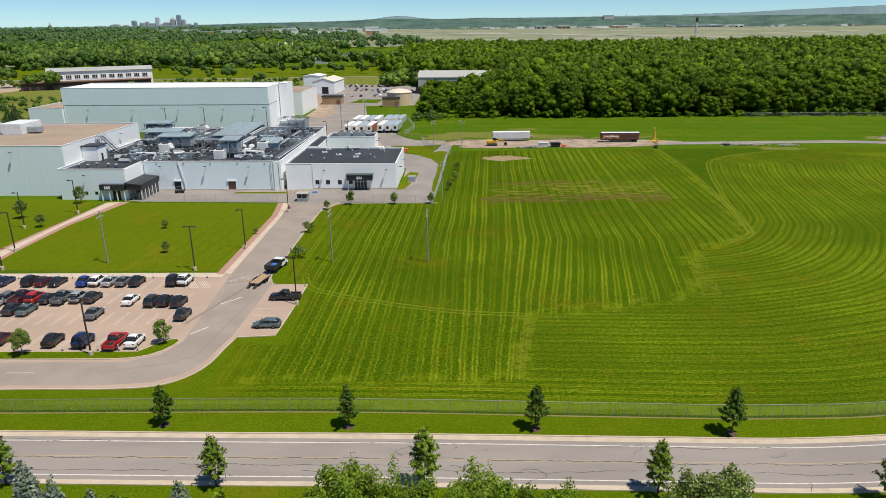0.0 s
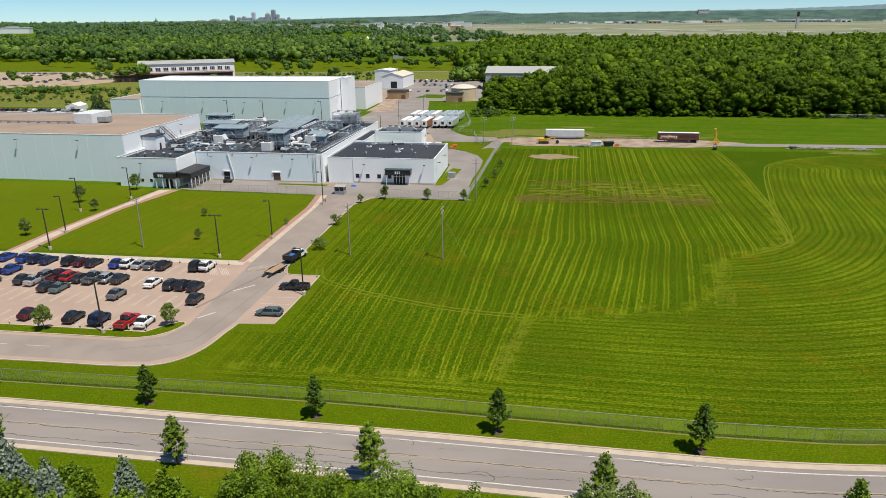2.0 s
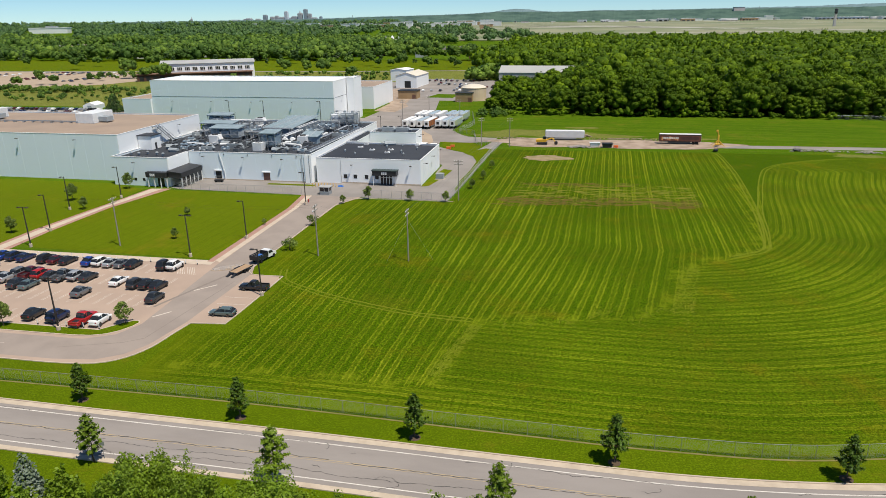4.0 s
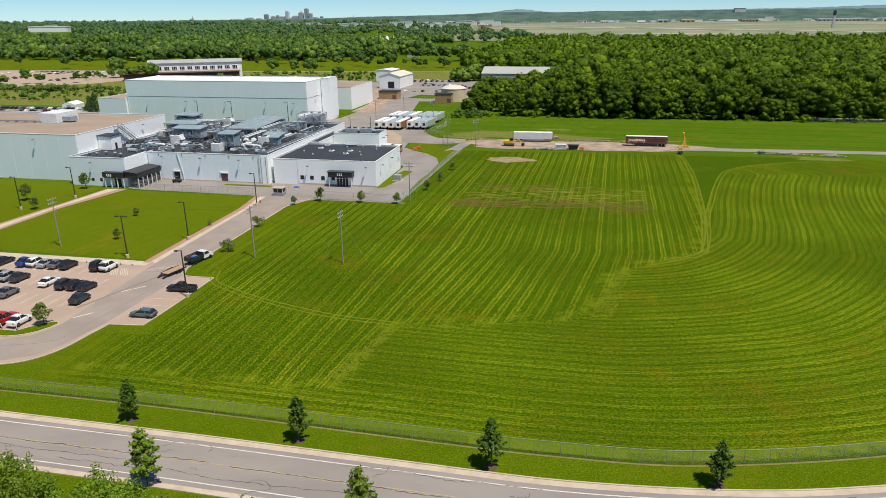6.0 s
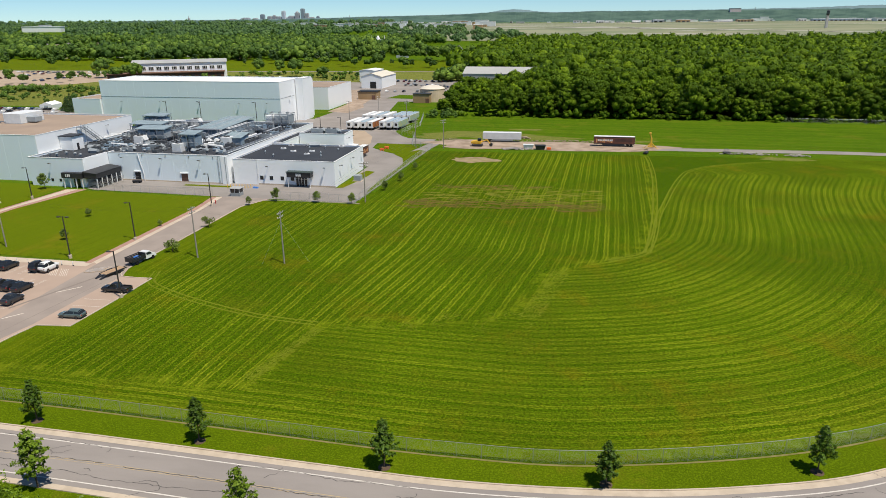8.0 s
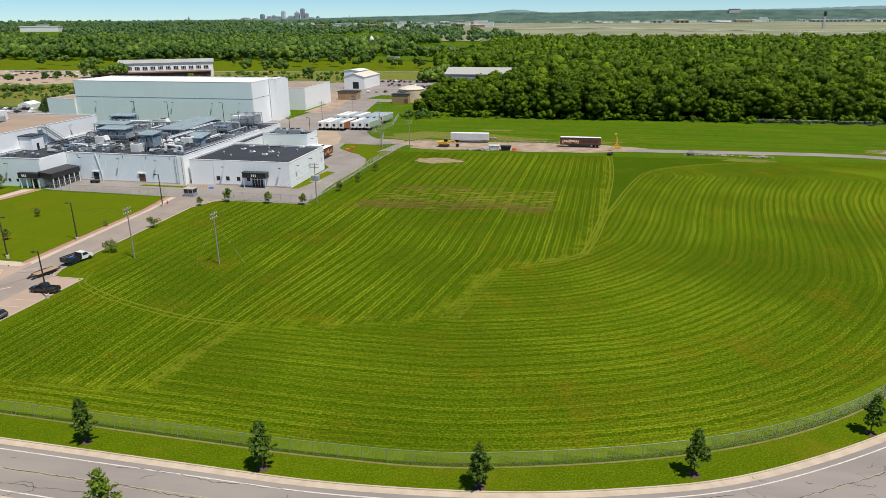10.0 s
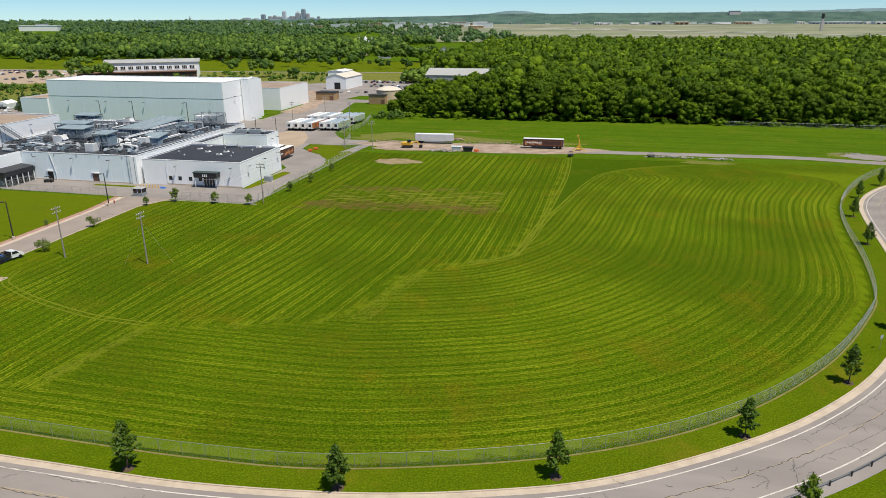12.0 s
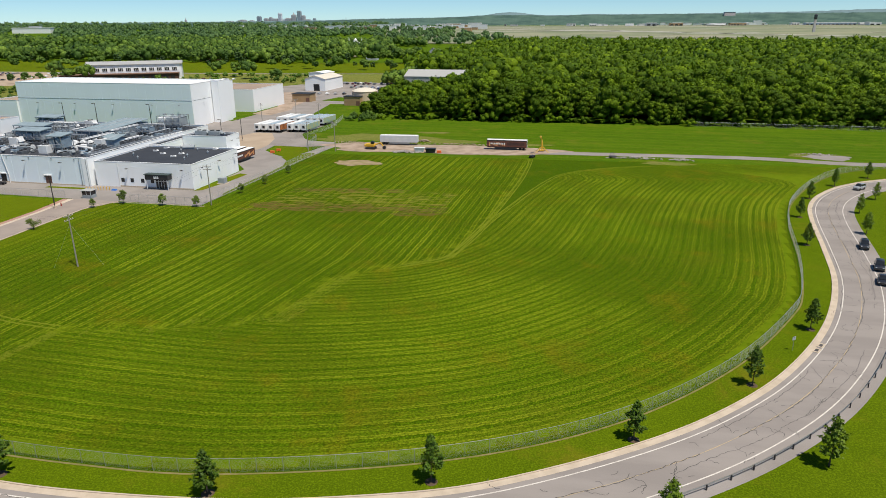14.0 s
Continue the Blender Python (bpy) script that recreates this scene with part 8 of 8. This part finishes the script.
# paver oval in the lot
oval = [(-46.9 + 3.5 * math.cos(a) * math.cos(0.62) - 1.25 * math.sin(a) * math.sin(0.62), 125.0 + 3.5 * math.cos(a) * math.sin(0.62) + 1.25 * math.sin(a) * math.cos(0.62)) for a in (2 * math.pi * i / 28 for i in range(28))]
sheet("oval_island", oval, 0.12, SAND, "oval cobbled island in the drive", "island", thick=0.1)
cob = Geo()
for k in range(150):
    a, d = rnd.uniform(0, 6.28), math.sqrt(rnd.random()) * 0.92
    u, w = 3.5 * d * math.cos(a), 1.25 * d * math.sin(a)
    x, y = -46.9 + u * math.cos(0.62) - w * math.sin(0.62), 125.0 + u * math.sin(0.62) + w * math.cos(0.62)
    cob.lathe([(0.17, 0), (0.16, 0.07), (0.06, 0.11)], 6, (x, y, 0.12))
piece("cobbles", cob, RUBBLE, "grey cobbles on the oval island", "cobbles", kind="stuff")
for x, y, a in ((128.5, 119.7, 215), (-30.5, 62.0, 0), (-64, 61.5, 0)):
    t = thing("road_sign", pose(x, y, 0.05, 0, 0, a), "small grey sign on a thin post beside the road", "sign", "road signs")
    part("post", Geo().tube((0, 0, 0), (0, 0, 2.4), 0.035, 0.035, 6), STEEL, t)
    part("plate", Geo().box(-0.35, 0.35, -0.04, -0.02, 1.8, 2.4), EQUIP, t)
for p, a in ((133.5, 122.3), 58), ((132.3, 120.4), 58):
    t = thing("storm_drain", pose(p[0], p[1], 0.03, 0, 0, a), "dark storm drain grate in the gutter", "drain", "storm drains")
    part("slab", Geo().box(-0.85, 0.85, -0.5, 0.5, 0, 0.06), GUTTER, t)
    part("grate", Geo().box(-0.5, 0.5, -0.24, 0.24, 0.055, 0.075), TAR, t)
shel = thing("bus_shelter", pose(-116.4, 131.0, 0.04), "dark framed shelter beside the walk", "shelter")
for sx in (-1.6, 1.6):
    for sy in (-0.7, 0.7):
        part("post", Geo().box(sx - 0.06, sx + 0.06, sy - 0.06, sy + 0.06, 0, 2.4), BLACK, shel)
part("roof", Geo().box(-1.9, 1.9, -1.0, 1.0, 2.4, 2.55, 0.04), BLACK, shel)
part("back_pane", Geo().box(-1.5, 1.5, 0.66, 0.7, 0.3, 2.2), GLASS, shel)
part("bench", Geo().box(-1.3, 1.3, 0.1, 0.55, 0.42, 0.48), PLANK, shel)
tent = thing("white_tent", pose(-262, 373, 0.0, 0, 0, 10) @ Matrix.Scale(0.78, 4), "white gabled tent behind the warehouse", "tent")
part("canvas", Geo().loft([[(-5, y, 0), (5, y, 0), (5, y, 3.2), (0, y, 5.2), (-5, y, 3.2)] for y in (-7, 7)]), TRIM_WHITE, tent)
part("doorway", Geo().box(-1.5, 1.5, -7.06, -7.0, 0, 2.8), EQUIP, tent)

# ---- far buildings ----


def gable(name, m, w, d, h, ridge, wall, roof, label, door=None):
    """A hall with a pitched roof, its ridge along y."""
    t = thing(name, m, label, "building")
    part("wall", Geo().loft([[(-w / 2, y, 0), (w / 2, y, 0), (w / 2, y, h), (0, y, ridge), (-w / 2, y, h)] for y in (-d / 2, d / 2)]), wall, t)
    for s in (-1, 1):
        k = 0.35
        part("roof", Geo().add([(0, -d / 2 - k, ridge + 0.1), (s * (w / 2 + k), -d / 2 - k, h - 0.05), (s * (w / 2 + k), d / 2 + k, h - 0.05), (0, d / 2 + k, ridge + 0.1), (0, -d / 2 - k, ridge + 0.35), (s * (w / 2 + k), -d / 2 - k, h + 0.2), (s * (w / 2 + k), d / 2 + k, h + 0.2), (0, d / 2 + k, ridge + 0.35)], [(0, 1, 2, 3), (7, 6, 5, 4), (0, 4, 5, 1), (1, 5, 6, 2), (2, 6, 7, 3)]), roof, t)
    if door:
        part("door", Geo().box(door[0], door[1], -d / 2 - 0.08, -d / 2 + 0.02, 0, door[2]), DARK_OPENING, t)
    return t


CREAM = surface("cream_roof", (0.66, 0.60, 0.50), (0.58, 0.53, 0.44), 0.1, 3, 0.7)
gable("gable_shed", pose(-97.2, 526.5, 0, 0, 0, -4), 16.4, 34, 8.6, 11.0, WALL, CREAM, "white gabled shed with a cream roof and open door", (-1.2, 3.6, 5))
gable("white_lean_shed", pose(-117, 575, 0, 0, 0, -6), 14, 20, 9.0, 9.8, WALL, ROOF_WHITE, "small white shed behind a gabled shed")
hangar = gable("grey_hangar", pose(0, 516, 0, 0, 0, 87), 26, 54, 11.6, 15.6, ROOF_GREY, surface("pale_grey_roof", (0.40, 0.40, 0.38), (0.33, 0.33, 0.32), 0.05, 2, 0.7), "wide grey hangar beside the wood")
for k in range(5):
    part("bay_door", Geo().box(-13.06, -12.98, 2 + 5.6 * k, 6.4 + 5.6 * k, 0, 5.2), DARK_OPENING if k in (1, 4) else EQUIP, hangar)
tank = thing("domed_tank", pose(-36.6, 435, 0), "round beige tank with a low domed roof", "tank")
part("shell", Geo().lathe([(8.0, 0), (8.0, 7.6), (8.2, 7.7), (8.2, 8.0), (7.7, 8.1)], 40), BEIGE, tank, smooth=False)
part("dome", Geo().lathe([(8.0, 8.0), (6.4, 8.9), (4.0, 9.6), (1.6, 9.95), (0.2, 10.0)], 40), CREAM, tank)
for x, y, w, d, h in ((-41.2, 425.5, 10.5, 6, 5.4), (-80.5, 442, 12.5, 9, 5.0)):
    t = thing("brown_block_house", pose(x, y, 0, 0, 0, -2), "low tan block building with a flat roof", "building", "tan block buildings")
    part("wall", Geo().box(-w / 2, w / 2, -d / 2, d / 2, 0, h, 0.05), TAN, t)
    part("roof", Geo().box(-w / 2 - 0.3, w / 2 + 0.3, -d / 2 - 0.3, d / 2 + 0.3, h, h + 0.4), ROOF_DARK, t)
    part("door", Geo().box(w / 4, w / 4 + 2.4, -d / 2 - 0.06, -d / 2 + 0.01, 0, 2.8), BROWN_DOOR, t)
# long white factory with a band of windows
fac = thing("long_factory", pose(-311.4, 599.7, 0, 0, 0, 28.6), "long white two-storey factory with a band of windows", "building")
part("wall", Geo().box(-38, 43, -12, 12, 0, 13.5), WALL, fac)
part("roof", Geo().add([(-39, -13, 13.5), (44, -13, 13.5), (44, 13, 13.5), (-39, 13, 13.5), (-39, 0, 16), (44, 0, 16)], [(0, 1, 5, 4), (2, 3, 4, 5), (0, 4, 3), (1, 2, 5), (3, 2, 1, 0)]), ROOF_GREY, fac)
for k in range(1, 12):
    w = part("window", Geo().box(-38 + 6.6 * k, -33.6 + 6.6 * k, -12.25, -11.95, 7.4, 10.6), TRIM_WHITE, fac)
    for q in range(3):
        part("pane", Geo().box(-37.8 + 6.6 * k + 1.4 * q, -36.7 + 6.6 * k + 1.4 * q, -12.3, -12.2, 7.7, 10.3), GLASS, w)
low = part("front_shed", Geo().box(-58, 40, -26, -13, 0, 5.6), surface("rust_brown", (0.13, 0.075, 0.055), (0.09, 0.05, 0.04), 0.2, 2, 0.9), fac, "brown open shed")
part("shed_roof", Geo().box(-59, 41, -27, -12.4, 5.6, 6.0), surface("rust_roof", (0.20, 0.12, 0.085), (0.15, 0.09, 0.07), 0.1, 2, 0.9), fac)
for k in range(5, 22):
    part("bay", Geo().box(-84 + 5.6 * k, -80.5 + 5.6 * k, -26.3, -25.9, 0, 4.2), DARK_OPENING, fac)
# junk cars and stored cars in the distance
rj = random.Random(21)
sheet("rough_ground", [(-700, 385), (-215, 380), (-195, 420), (-130, 470), (-135, 560), (-320, 575), (-700, 525)], 0.03, ROUGH, "rough yellowish grass and scrub", "rough grass")
sheet("rough_strip", [(-700, 640), (-330, 560), (-130, 560), (-62, 545), (-40, 580), (-60, 684), (-200, 667), (-700, 654)], 0.035, ROUGH, "rough yellowish grass and scrub", "rough grass")
sheet("far_lot", [(-640, 482), (-418, 486), (-363, 522), (-352, 560), (-380, 620), (-470, 668), (-660, 672)], 0.06, SAND, "pale gravel storage lot", "yard")
sheet("staff_lot", [(-420, 360), (-222, 366), (-214, 330), (-214, 300), (-420, 300)], 0.06, GRAVEL, "grey car park behind the warehouse", "car park")
junk = {c: [] for c in ("black", "white", "silver", "grey", "navy", "maroon")}
for x0, y0, nx, ny, dx, dy in ((-560, 530, 3, 11, 15, 9), (-480, 535, 2, 12, 9, 9), (-420, 545, 2, 9, 8, 9), (-520, 640, 18, 1, 6, 5), (-360, 352, 40, 2, 3.0, 12), (-300, 598, 14, 1, 7.5, 5), (-78, 534, 7, 2, 4.4, 11), (-46, 512, 5, 3, 4.2, 9), (-92, 486, 5, 1, 6, 8), (-58, 488, 4, 4, 4.4, 13), (-96, 566, 12, 2, 4.6, 7)):
    for i in range(nx):
        for j in range(ny):
            if rj.random() < 0.75:
                junk[rj.choice(list(junk))].append((x0 + i * dx + rj.uniform(-0.4, 0.4), y0 + j * dy + rj.uniform(-0.5, 0.5), rj.choice((86, 90, 94))))
for c, spots in junk.items():
    g = Geo()
    for x, y, a in spots:
        ca, sa = math.cos(radians(a)), math.sin(radians(a))
        for prof, w in (([(-2.3, 0.3), (-2.3, 0.95), (2.2, 0.9), (2.35, 0.3)], 0.9), ([(-1.7, 0.9), (-1.1, 1.45), (0.2, 1.45), (1.1, 0.9)], 0.72)):
            g.loft([[(x + u * ca - v * sa, y + u * sa + v * ca, z + 0.06) for u, z in prof] for v in (-w, w)])
    piece("stored_cars", g, paint("car_paint_" + c, PAINTS[c], 0.3, 0.5), "rows of stored " + c + " cars far off", "cars", kind="stuff")
# the road, houses and park beyond
sheet("park_lawn", [(-760, 662), (-300, 672), (-60, 690), (-40, 780), (-90, 860), (-860, 880)], 0.07, GRASS, "green open park land", "lawn")
sheet("far_road", [(-640, 655), (-200, 668), (-60, 684), (-60, 690), (-200, 675), (-640, 663)], 0.09, ASPHALT, "grey road through park land", "road")
rh = random.Random(9)
ROOFS = [surface("house_roof_a", (0.20, 0.19, 0.19), (0.14, 0.13, 0.13), 0.2, 2, 0.9), surface("house_roof_b", (0.30, 0.24, 0.2), (0.22, 0.17, 0.14), 0.2, 2, 0.9)]
SIDING = [surface("siding_white", (0.72, 0.72, 0.70)), surface("siding_tan", (0.52, 0.45, 0.36)), surface("siding_grey", (0.45, 0.48, 0.5)), surface("siding_brick", (0.34, 0.17, 0.13))]
for i in range(70):
    y = rh.uniform(880, 1300)
    x = rh.uniform(-0.9 * y, -60 - 0.16 * (y - 760))
    h = gable("house", pose(x, y, 0, 0, 0, rh.choice((0, 90)) + rh.uniform(-8, 8)), rh.uniform(9, 12), rh.uniform(10, 15), rh.uniform(4.5, 6.5), rh.uniform(8, 10.5), rh.choice(SIDING), rh.choice(ROOFS), "distant family house among trees")
    h["group"] = "houses among trees"
    for s in (-2.6, 2.6):
        part("window", Geo().box(s - 0.6, s + 0.6, -7.6, -4.9, 1.4, 2.8), GLASS, h)
mos = thing("domed_hall", pose(-286, 1204, 9.2) @ Matrix.Scale(0.78, 4), "distant white hall with a dome and two spires", "building")
part("wall", Geo().box(-9, 9, -7, 7, -11.5, 8), TRIM_WHITE, mos)
part("dome", Geo().lathe([(4.2, 8), (4.4, 10), (3.6, 13), (2, 15.4), (0.3, 17)], 20), TRIM_WHITE, mos)
for s in (-15, 15):
    part("spire", Geo().lathe([(0.8, -11.5), (0.7, 12), (1.0, 12.4), (0.6, 14), (0.1, 18)], 10, (s, 0, 0)), TRIM_WHITE, mos)
# airfield
def far_sheet(name, corners, lift, material, label, category, n=14, m=8):
    """A wide four-cornered piece of ground that follows the rise."""
    a, b, c, d = (Vector(q) for q in corners)
    g = Geo()
    for j in range(m + 1):
        for i in range(n + 1):
            p = a.lerp(b, i / n).lerp(d.lerp(c, i / n), j / m)
            g.v.append((p.x, p.y, terrain(p.x, p.y) + lift))
    g.f = [(j * (n + 1) + i, j * (n + 1) + i + 1, (j + 1) * (n + 1) + i + 1, (j + 1) * (n + 1) + i) for j in range(m) for i in range(n)]
    return piece(name, g, material, label, category, kind="structure")


far_sheet("airfield", [(-330, 1560), (1700, 1500), (3300, 3300), (-900, 3700)], 1.0, surface("airfield_grass", (0.285, 0.275, 0.185), (0.140, 0.180, 0.095), 0.004, 0.03, 0.95), "wide dry grass of an airfield", "airfield", 30, 30)
PALE = surface("runway_concrete", (0.56, 0.54, 0.50), (0.36, 0.35, 0.31), 0.01, 0.1, 0.9)
for k, (a, b, w) in enumerate((((-700, 3050), (420, 2250), 18), ((-150, 2900), (900, 1750), 9), ((60, 1900), (520, 1870), 8), ((330, 2080), (620, 2190), 9), ((900, 2150), (1900, 2420), 8), ((-350, 2330), (260, 2480), 9), ((500, 2700), (1250, 2620), 10), ((-300, 3000), (700, 3060), 11), ((-800, 3480), (2900, 3330), 22))):
    d = Vector((b[0] - a[0], b[1] - a[1])).normalized()
    n = Vector((-d.y, d.x)) * w
    far_sheet("runway", [(a[0] - n.x, a[1] - n.y), (b[0] - n.x, b[1] - n.y), (b[0] + n.x, b[1] + n.y), (a[0] + n.x, a[1] + n.y)], 1.8 + 0.15 * k, PALE, "pale concrete runway", "runway", 24, 1)
tw = thing("control_tower", pose(785, 2250, 8) @ Matrix.Diagonal((0.50, 0.50, 0.90, 1)), "distant grey airport control tower", "tower")
part("shaft", Geo().loft([[(-s, -s, z), (s, -s, z), (s, s, z), (-s, s, z)] for z, s in ((0, 7), (45, 5.5), (46, 6.5))]), surface("tower_concrete", (0.50, 0.47, 0.46), (0.43, 0.41, 0.40), 0.1, 1, 0.8), tw)
part("cabin", Geo().lathe([(7, 46), (9.5, 51), (9.5, 58), (8.5, 59)], 8), GLASS, tw)
part("roof", Geo().lathe([(10.2, 58.5), (10.2, 60), (3, 62.5), (0.6, 63)], 8), ROOF_DARK, tw)
ra = random.Random(31)
def airport_building(x, y, w, d, h, wall, roof, turn=0.0, bays=0, text="distant pale airport building with a flat roof"):
    t = thing("airport_building", pose(x, y, terrain(x, y), 0, 0, turn), text, "building", "airport buildings")
    part("wall", Geo().box(-w / 2, w / 2, -d / 2, d / 2, 0, h), wall, t)
    part("roof", Geo().box(-w / 2 - 0.5, w / 2 + 0.5, -d / 2 - 0.5, d / 2 + 0.5, h, h + 1.2), roof, t)
    for k in range(bays):
        u = -w / 2 + w * (k + 0.5) / bays
        part("bay_door", Geo().box(u - w / bays * 0.32, u + w / bays * 0.32, -d / 2 - 0.2, -d / 2, 0.2, h * 0.62), GLASS, t)
    return t


PALES = (TRIM_WHITE, EQUIP_WHITE, TRIM_WHITE, ROOF_WHITE, ROOF_GREY, EQUIP_WHITE)
for i in range(78):
    x = ra.uniform(-1000, 300) if i % 3 == 0 else ra.gauss(1100, 560)
    y = 3480 + ra.uniform(-60, 250) - max(0, x - 600) * 0.12
    airport_building(x, y, ra.uniform(9, 44), ra.uniform(16, 40), ra.uniform(4, 12), ra.choice(PALES), ra.choice((ROOF_WHITE, ROOF_GREY, ROOF_WHITE)), ra.uniform(-4, 4), ra.choice((0, 0, 3)))
airport_building(739, 3450, 66, 50, 9.5, TRIM_WHITE, ROOF_WHITE, 2, 0, "distant long low white hangar")
airport_building(828, 3450, 70, 40, 11, TAN, ROOF_WHITE, 0, 5, "distant tan hangar with a white roof")
airport_building(950, 3600, 34, 26, 19, EQUIP_WHITE, ROOF_WHITE, 0, 0, "distant white terminal block")
airport_building(1208, 3420, 208, 40, 10, EQUIP_BLUE, ROOF_WHITE, 0, 12, "distant long blue-grey terminal with a white roof")
airport_building(1340, 3300, 46, 50, 11, EQUIP_WHITE, ROOF_WHITE, 0, 2, "distant white hangar with two doors")
airport_building(558, 3450, 60, 40, 12, TAN, ROOF_WHITE, 0, 3, "distant tan hangar with a white roof")
airport_building(446, 3450, 46, 40, 13, EQUIP, ROOF_WHITE, 0, 2, "distant grey hangar with a white roof")
airport_building(348, 3450, 38, 30, 10, TRIM_WHITE, ROOF_WHITE, 0, 0, "distant small white hangar")
brick = thing("brick_block", pose(908, 4040, 30), "distant reddish block on a wooded hill", "building")
# brick paled: haze, and light for its shaded front, put into the colour
part("wall", Geo().box(-28, 28, -14, 14, 0, 58.5, 0.5), surface("hazy_brick", (0.62, 0.52, 0.50), (0.56, 0.47, 0.46), 0.02, 0.2, 0.8), brick)
part("roof", Geo().box(-28.6, 28.6, -15, 15, 58.5, 60), ROOF_GREY, brick)
mast = thing("radio_mast", pose(1010, 4040, 30), "thin grey mast on a wooded hill", "mast")
part("pole", Geo().tube((0, 0, 0), (0, 0, 65), 1.8, 0.9, 5), ROOF_GREY, mast)
for i in range(44):
    y = ra.uniform(2300, 3300)
    x = y * ra.uniform(-0.52, -0.1)
    w, d, h = ra.uniform(20, 70), ra.uniform(15, 30), ra.uniform(9, 20)
    t = thing("works_building", pose(x, y, terrain(x, y)), "distant pale works building", "building", "works buildings")
    part("wall", Geo().box(-w / 2, w / 2, -d / 2, d / 2, 0, h), ra.choice((TRIM_WHITE, EQUIP_WHITE, TAN)), t)
    part("roof", Geo().box(-w / 2 - 0.5, w / 2 + 0.5, -d / 2 - 0.5, d / 2 + 0.5, h, h + 0.8), ROOF_WHITE, t)
big = thing("white_works", pose(-1700, 2100, 9, 0, 0, 20), "long white works building far off", "building")
part("wall", Geo().box(-60, 60, -20, 20, 0, 25), TRIM_WHITE, big)
part("roof", Geo().box(-61, 61, -21, 21, 25, 27), ROOF_WHITE, big)
part("plant_room", Geo().box(-10, 24, -10, 10, 27, 32), EQUIP, big)
# the city on the horizon
# tower colours paled towards blue-grey, so the haze lies in the material
CITY = [surface("city_dark", (0.30, 0.36, 0.39), (0.27, 0.32, 0.35), 0.02, 0.2, 0.6), surface("city_grey", (0.42, 0.43, 0.43), (0.36, 0.37, 0.38), 0.02, 0.2, 0.6), surface("city_pale", (0.60, 0.64, 0.67), (0.54, 0.58, 0.61), 0.02, 0.2, 0.6)]
for px, top, w, c in ((310, 116, 26, 0), (272, 104, 24, 2), (299, 93, 30, 1), (318, 88, 24, 1), (230, 84, 28, 0), (244, 72, 30, 1), (253, 78, 22, 1), (262, 70, 36, 1), (288, 73, 40, 1), (281, 66, 26, 2), (197, 64, 44, 1), (190, 60, 30, 1), (339, 70, 20, 0), (326, 64, 40, 1), (79, 66, 14, 1), (215, 60, 36, 1), (400, 74, 3, 1), (170, 56, 60, 1), (360, 55, 50, 2)):
    x = -1806 + (px - 310) * 3.78
    top = 49.7 + (top - 49.7) * 1.09 + 3
    t = thing("city_tower", pose(x, 4720, 0), "hazy city tower on the horizon", "tower", "city towers")
    part("shaft", Geo().box(-w / 2, w / 2, -w / 2, w / 2, 0, top - 4, 1.0), CITY[c], t)
    part("crown", Geo().box(-w * 0.36, w * 0.36, -w * 0.36, w * 0.36, top - 4, top, 0.5), CITY[c], t)
    if px in (299, 79):
        part("spire", Geo().tube((0, 0, top), (0, 0, top + 14), w * 0.25, 0.6, 6), CITY[c], t)


# the skyline: bearing in degrees and height of the woods over the field
SKYLINE = ((-64, 46), (-42, 46), (-35, 50), (-30, 53), (-25, 55), (-19, 60), (-16, 67), (-13, 70), (-10, 74), (-8, 78), (-6, 87), (-4.9, 100), (-4, 105), (-3, 99), (-2, 88), (-1, 84), (0.4, 84), (2.5, 90), (4, 87), (9, 88), (13, 91), (17.5, 94), (21, 102), (22.5, 104), (25.6, 116), (29, 126), (32, 133), (40, 140), (64, 140))


def ridge(name, dist, low, cap, seed, material, label, step=0.06):
    """A wooded skyline, seen over many kilometres: rounded crowns along the top."""
    xs, hs = zip(*SKYLINE)
    ring = []
    for deg in np.arange(-62, 62, step):
        a = radians(deg)
        h = min(49.7 + (float(np.interp(deg, xs, hs)) - low - 49.7) * dist / 4700, cap)
        h += 2.2 * noise.noise(Vector((deg * 2.2, seed, 0))) + 1.6 * noise.noise(Vector((deg * 9.0, seed, 5))) + 1.2 * noise.noise(Vector((deg * 30.0, seed, 8)))
        row = []
        for k, back, up in ((0, 330, 0.3), (1, 250, 0.5), (2, 170, 0.66), (3, 100, 0.8), (4, 45, 0.92), (5, 0, 1.0), (6, -60, 0.2)):
            w = 2.0 * noise.noise(Vector((deg * 11.0, k * 3.7, seed))) if 0 < k < 5 else 0.0
            row.append((math.sin(a) * (dist - back), math.cos(a) * (dist - back), h * up + w))
        ring.append(row)
    g = Geo().loft(ring, cap=False, closed=False)
    return piece(name, g, material, label, "hills", kind="structure", smooth=True)


# both skylines get their haze from the material colour
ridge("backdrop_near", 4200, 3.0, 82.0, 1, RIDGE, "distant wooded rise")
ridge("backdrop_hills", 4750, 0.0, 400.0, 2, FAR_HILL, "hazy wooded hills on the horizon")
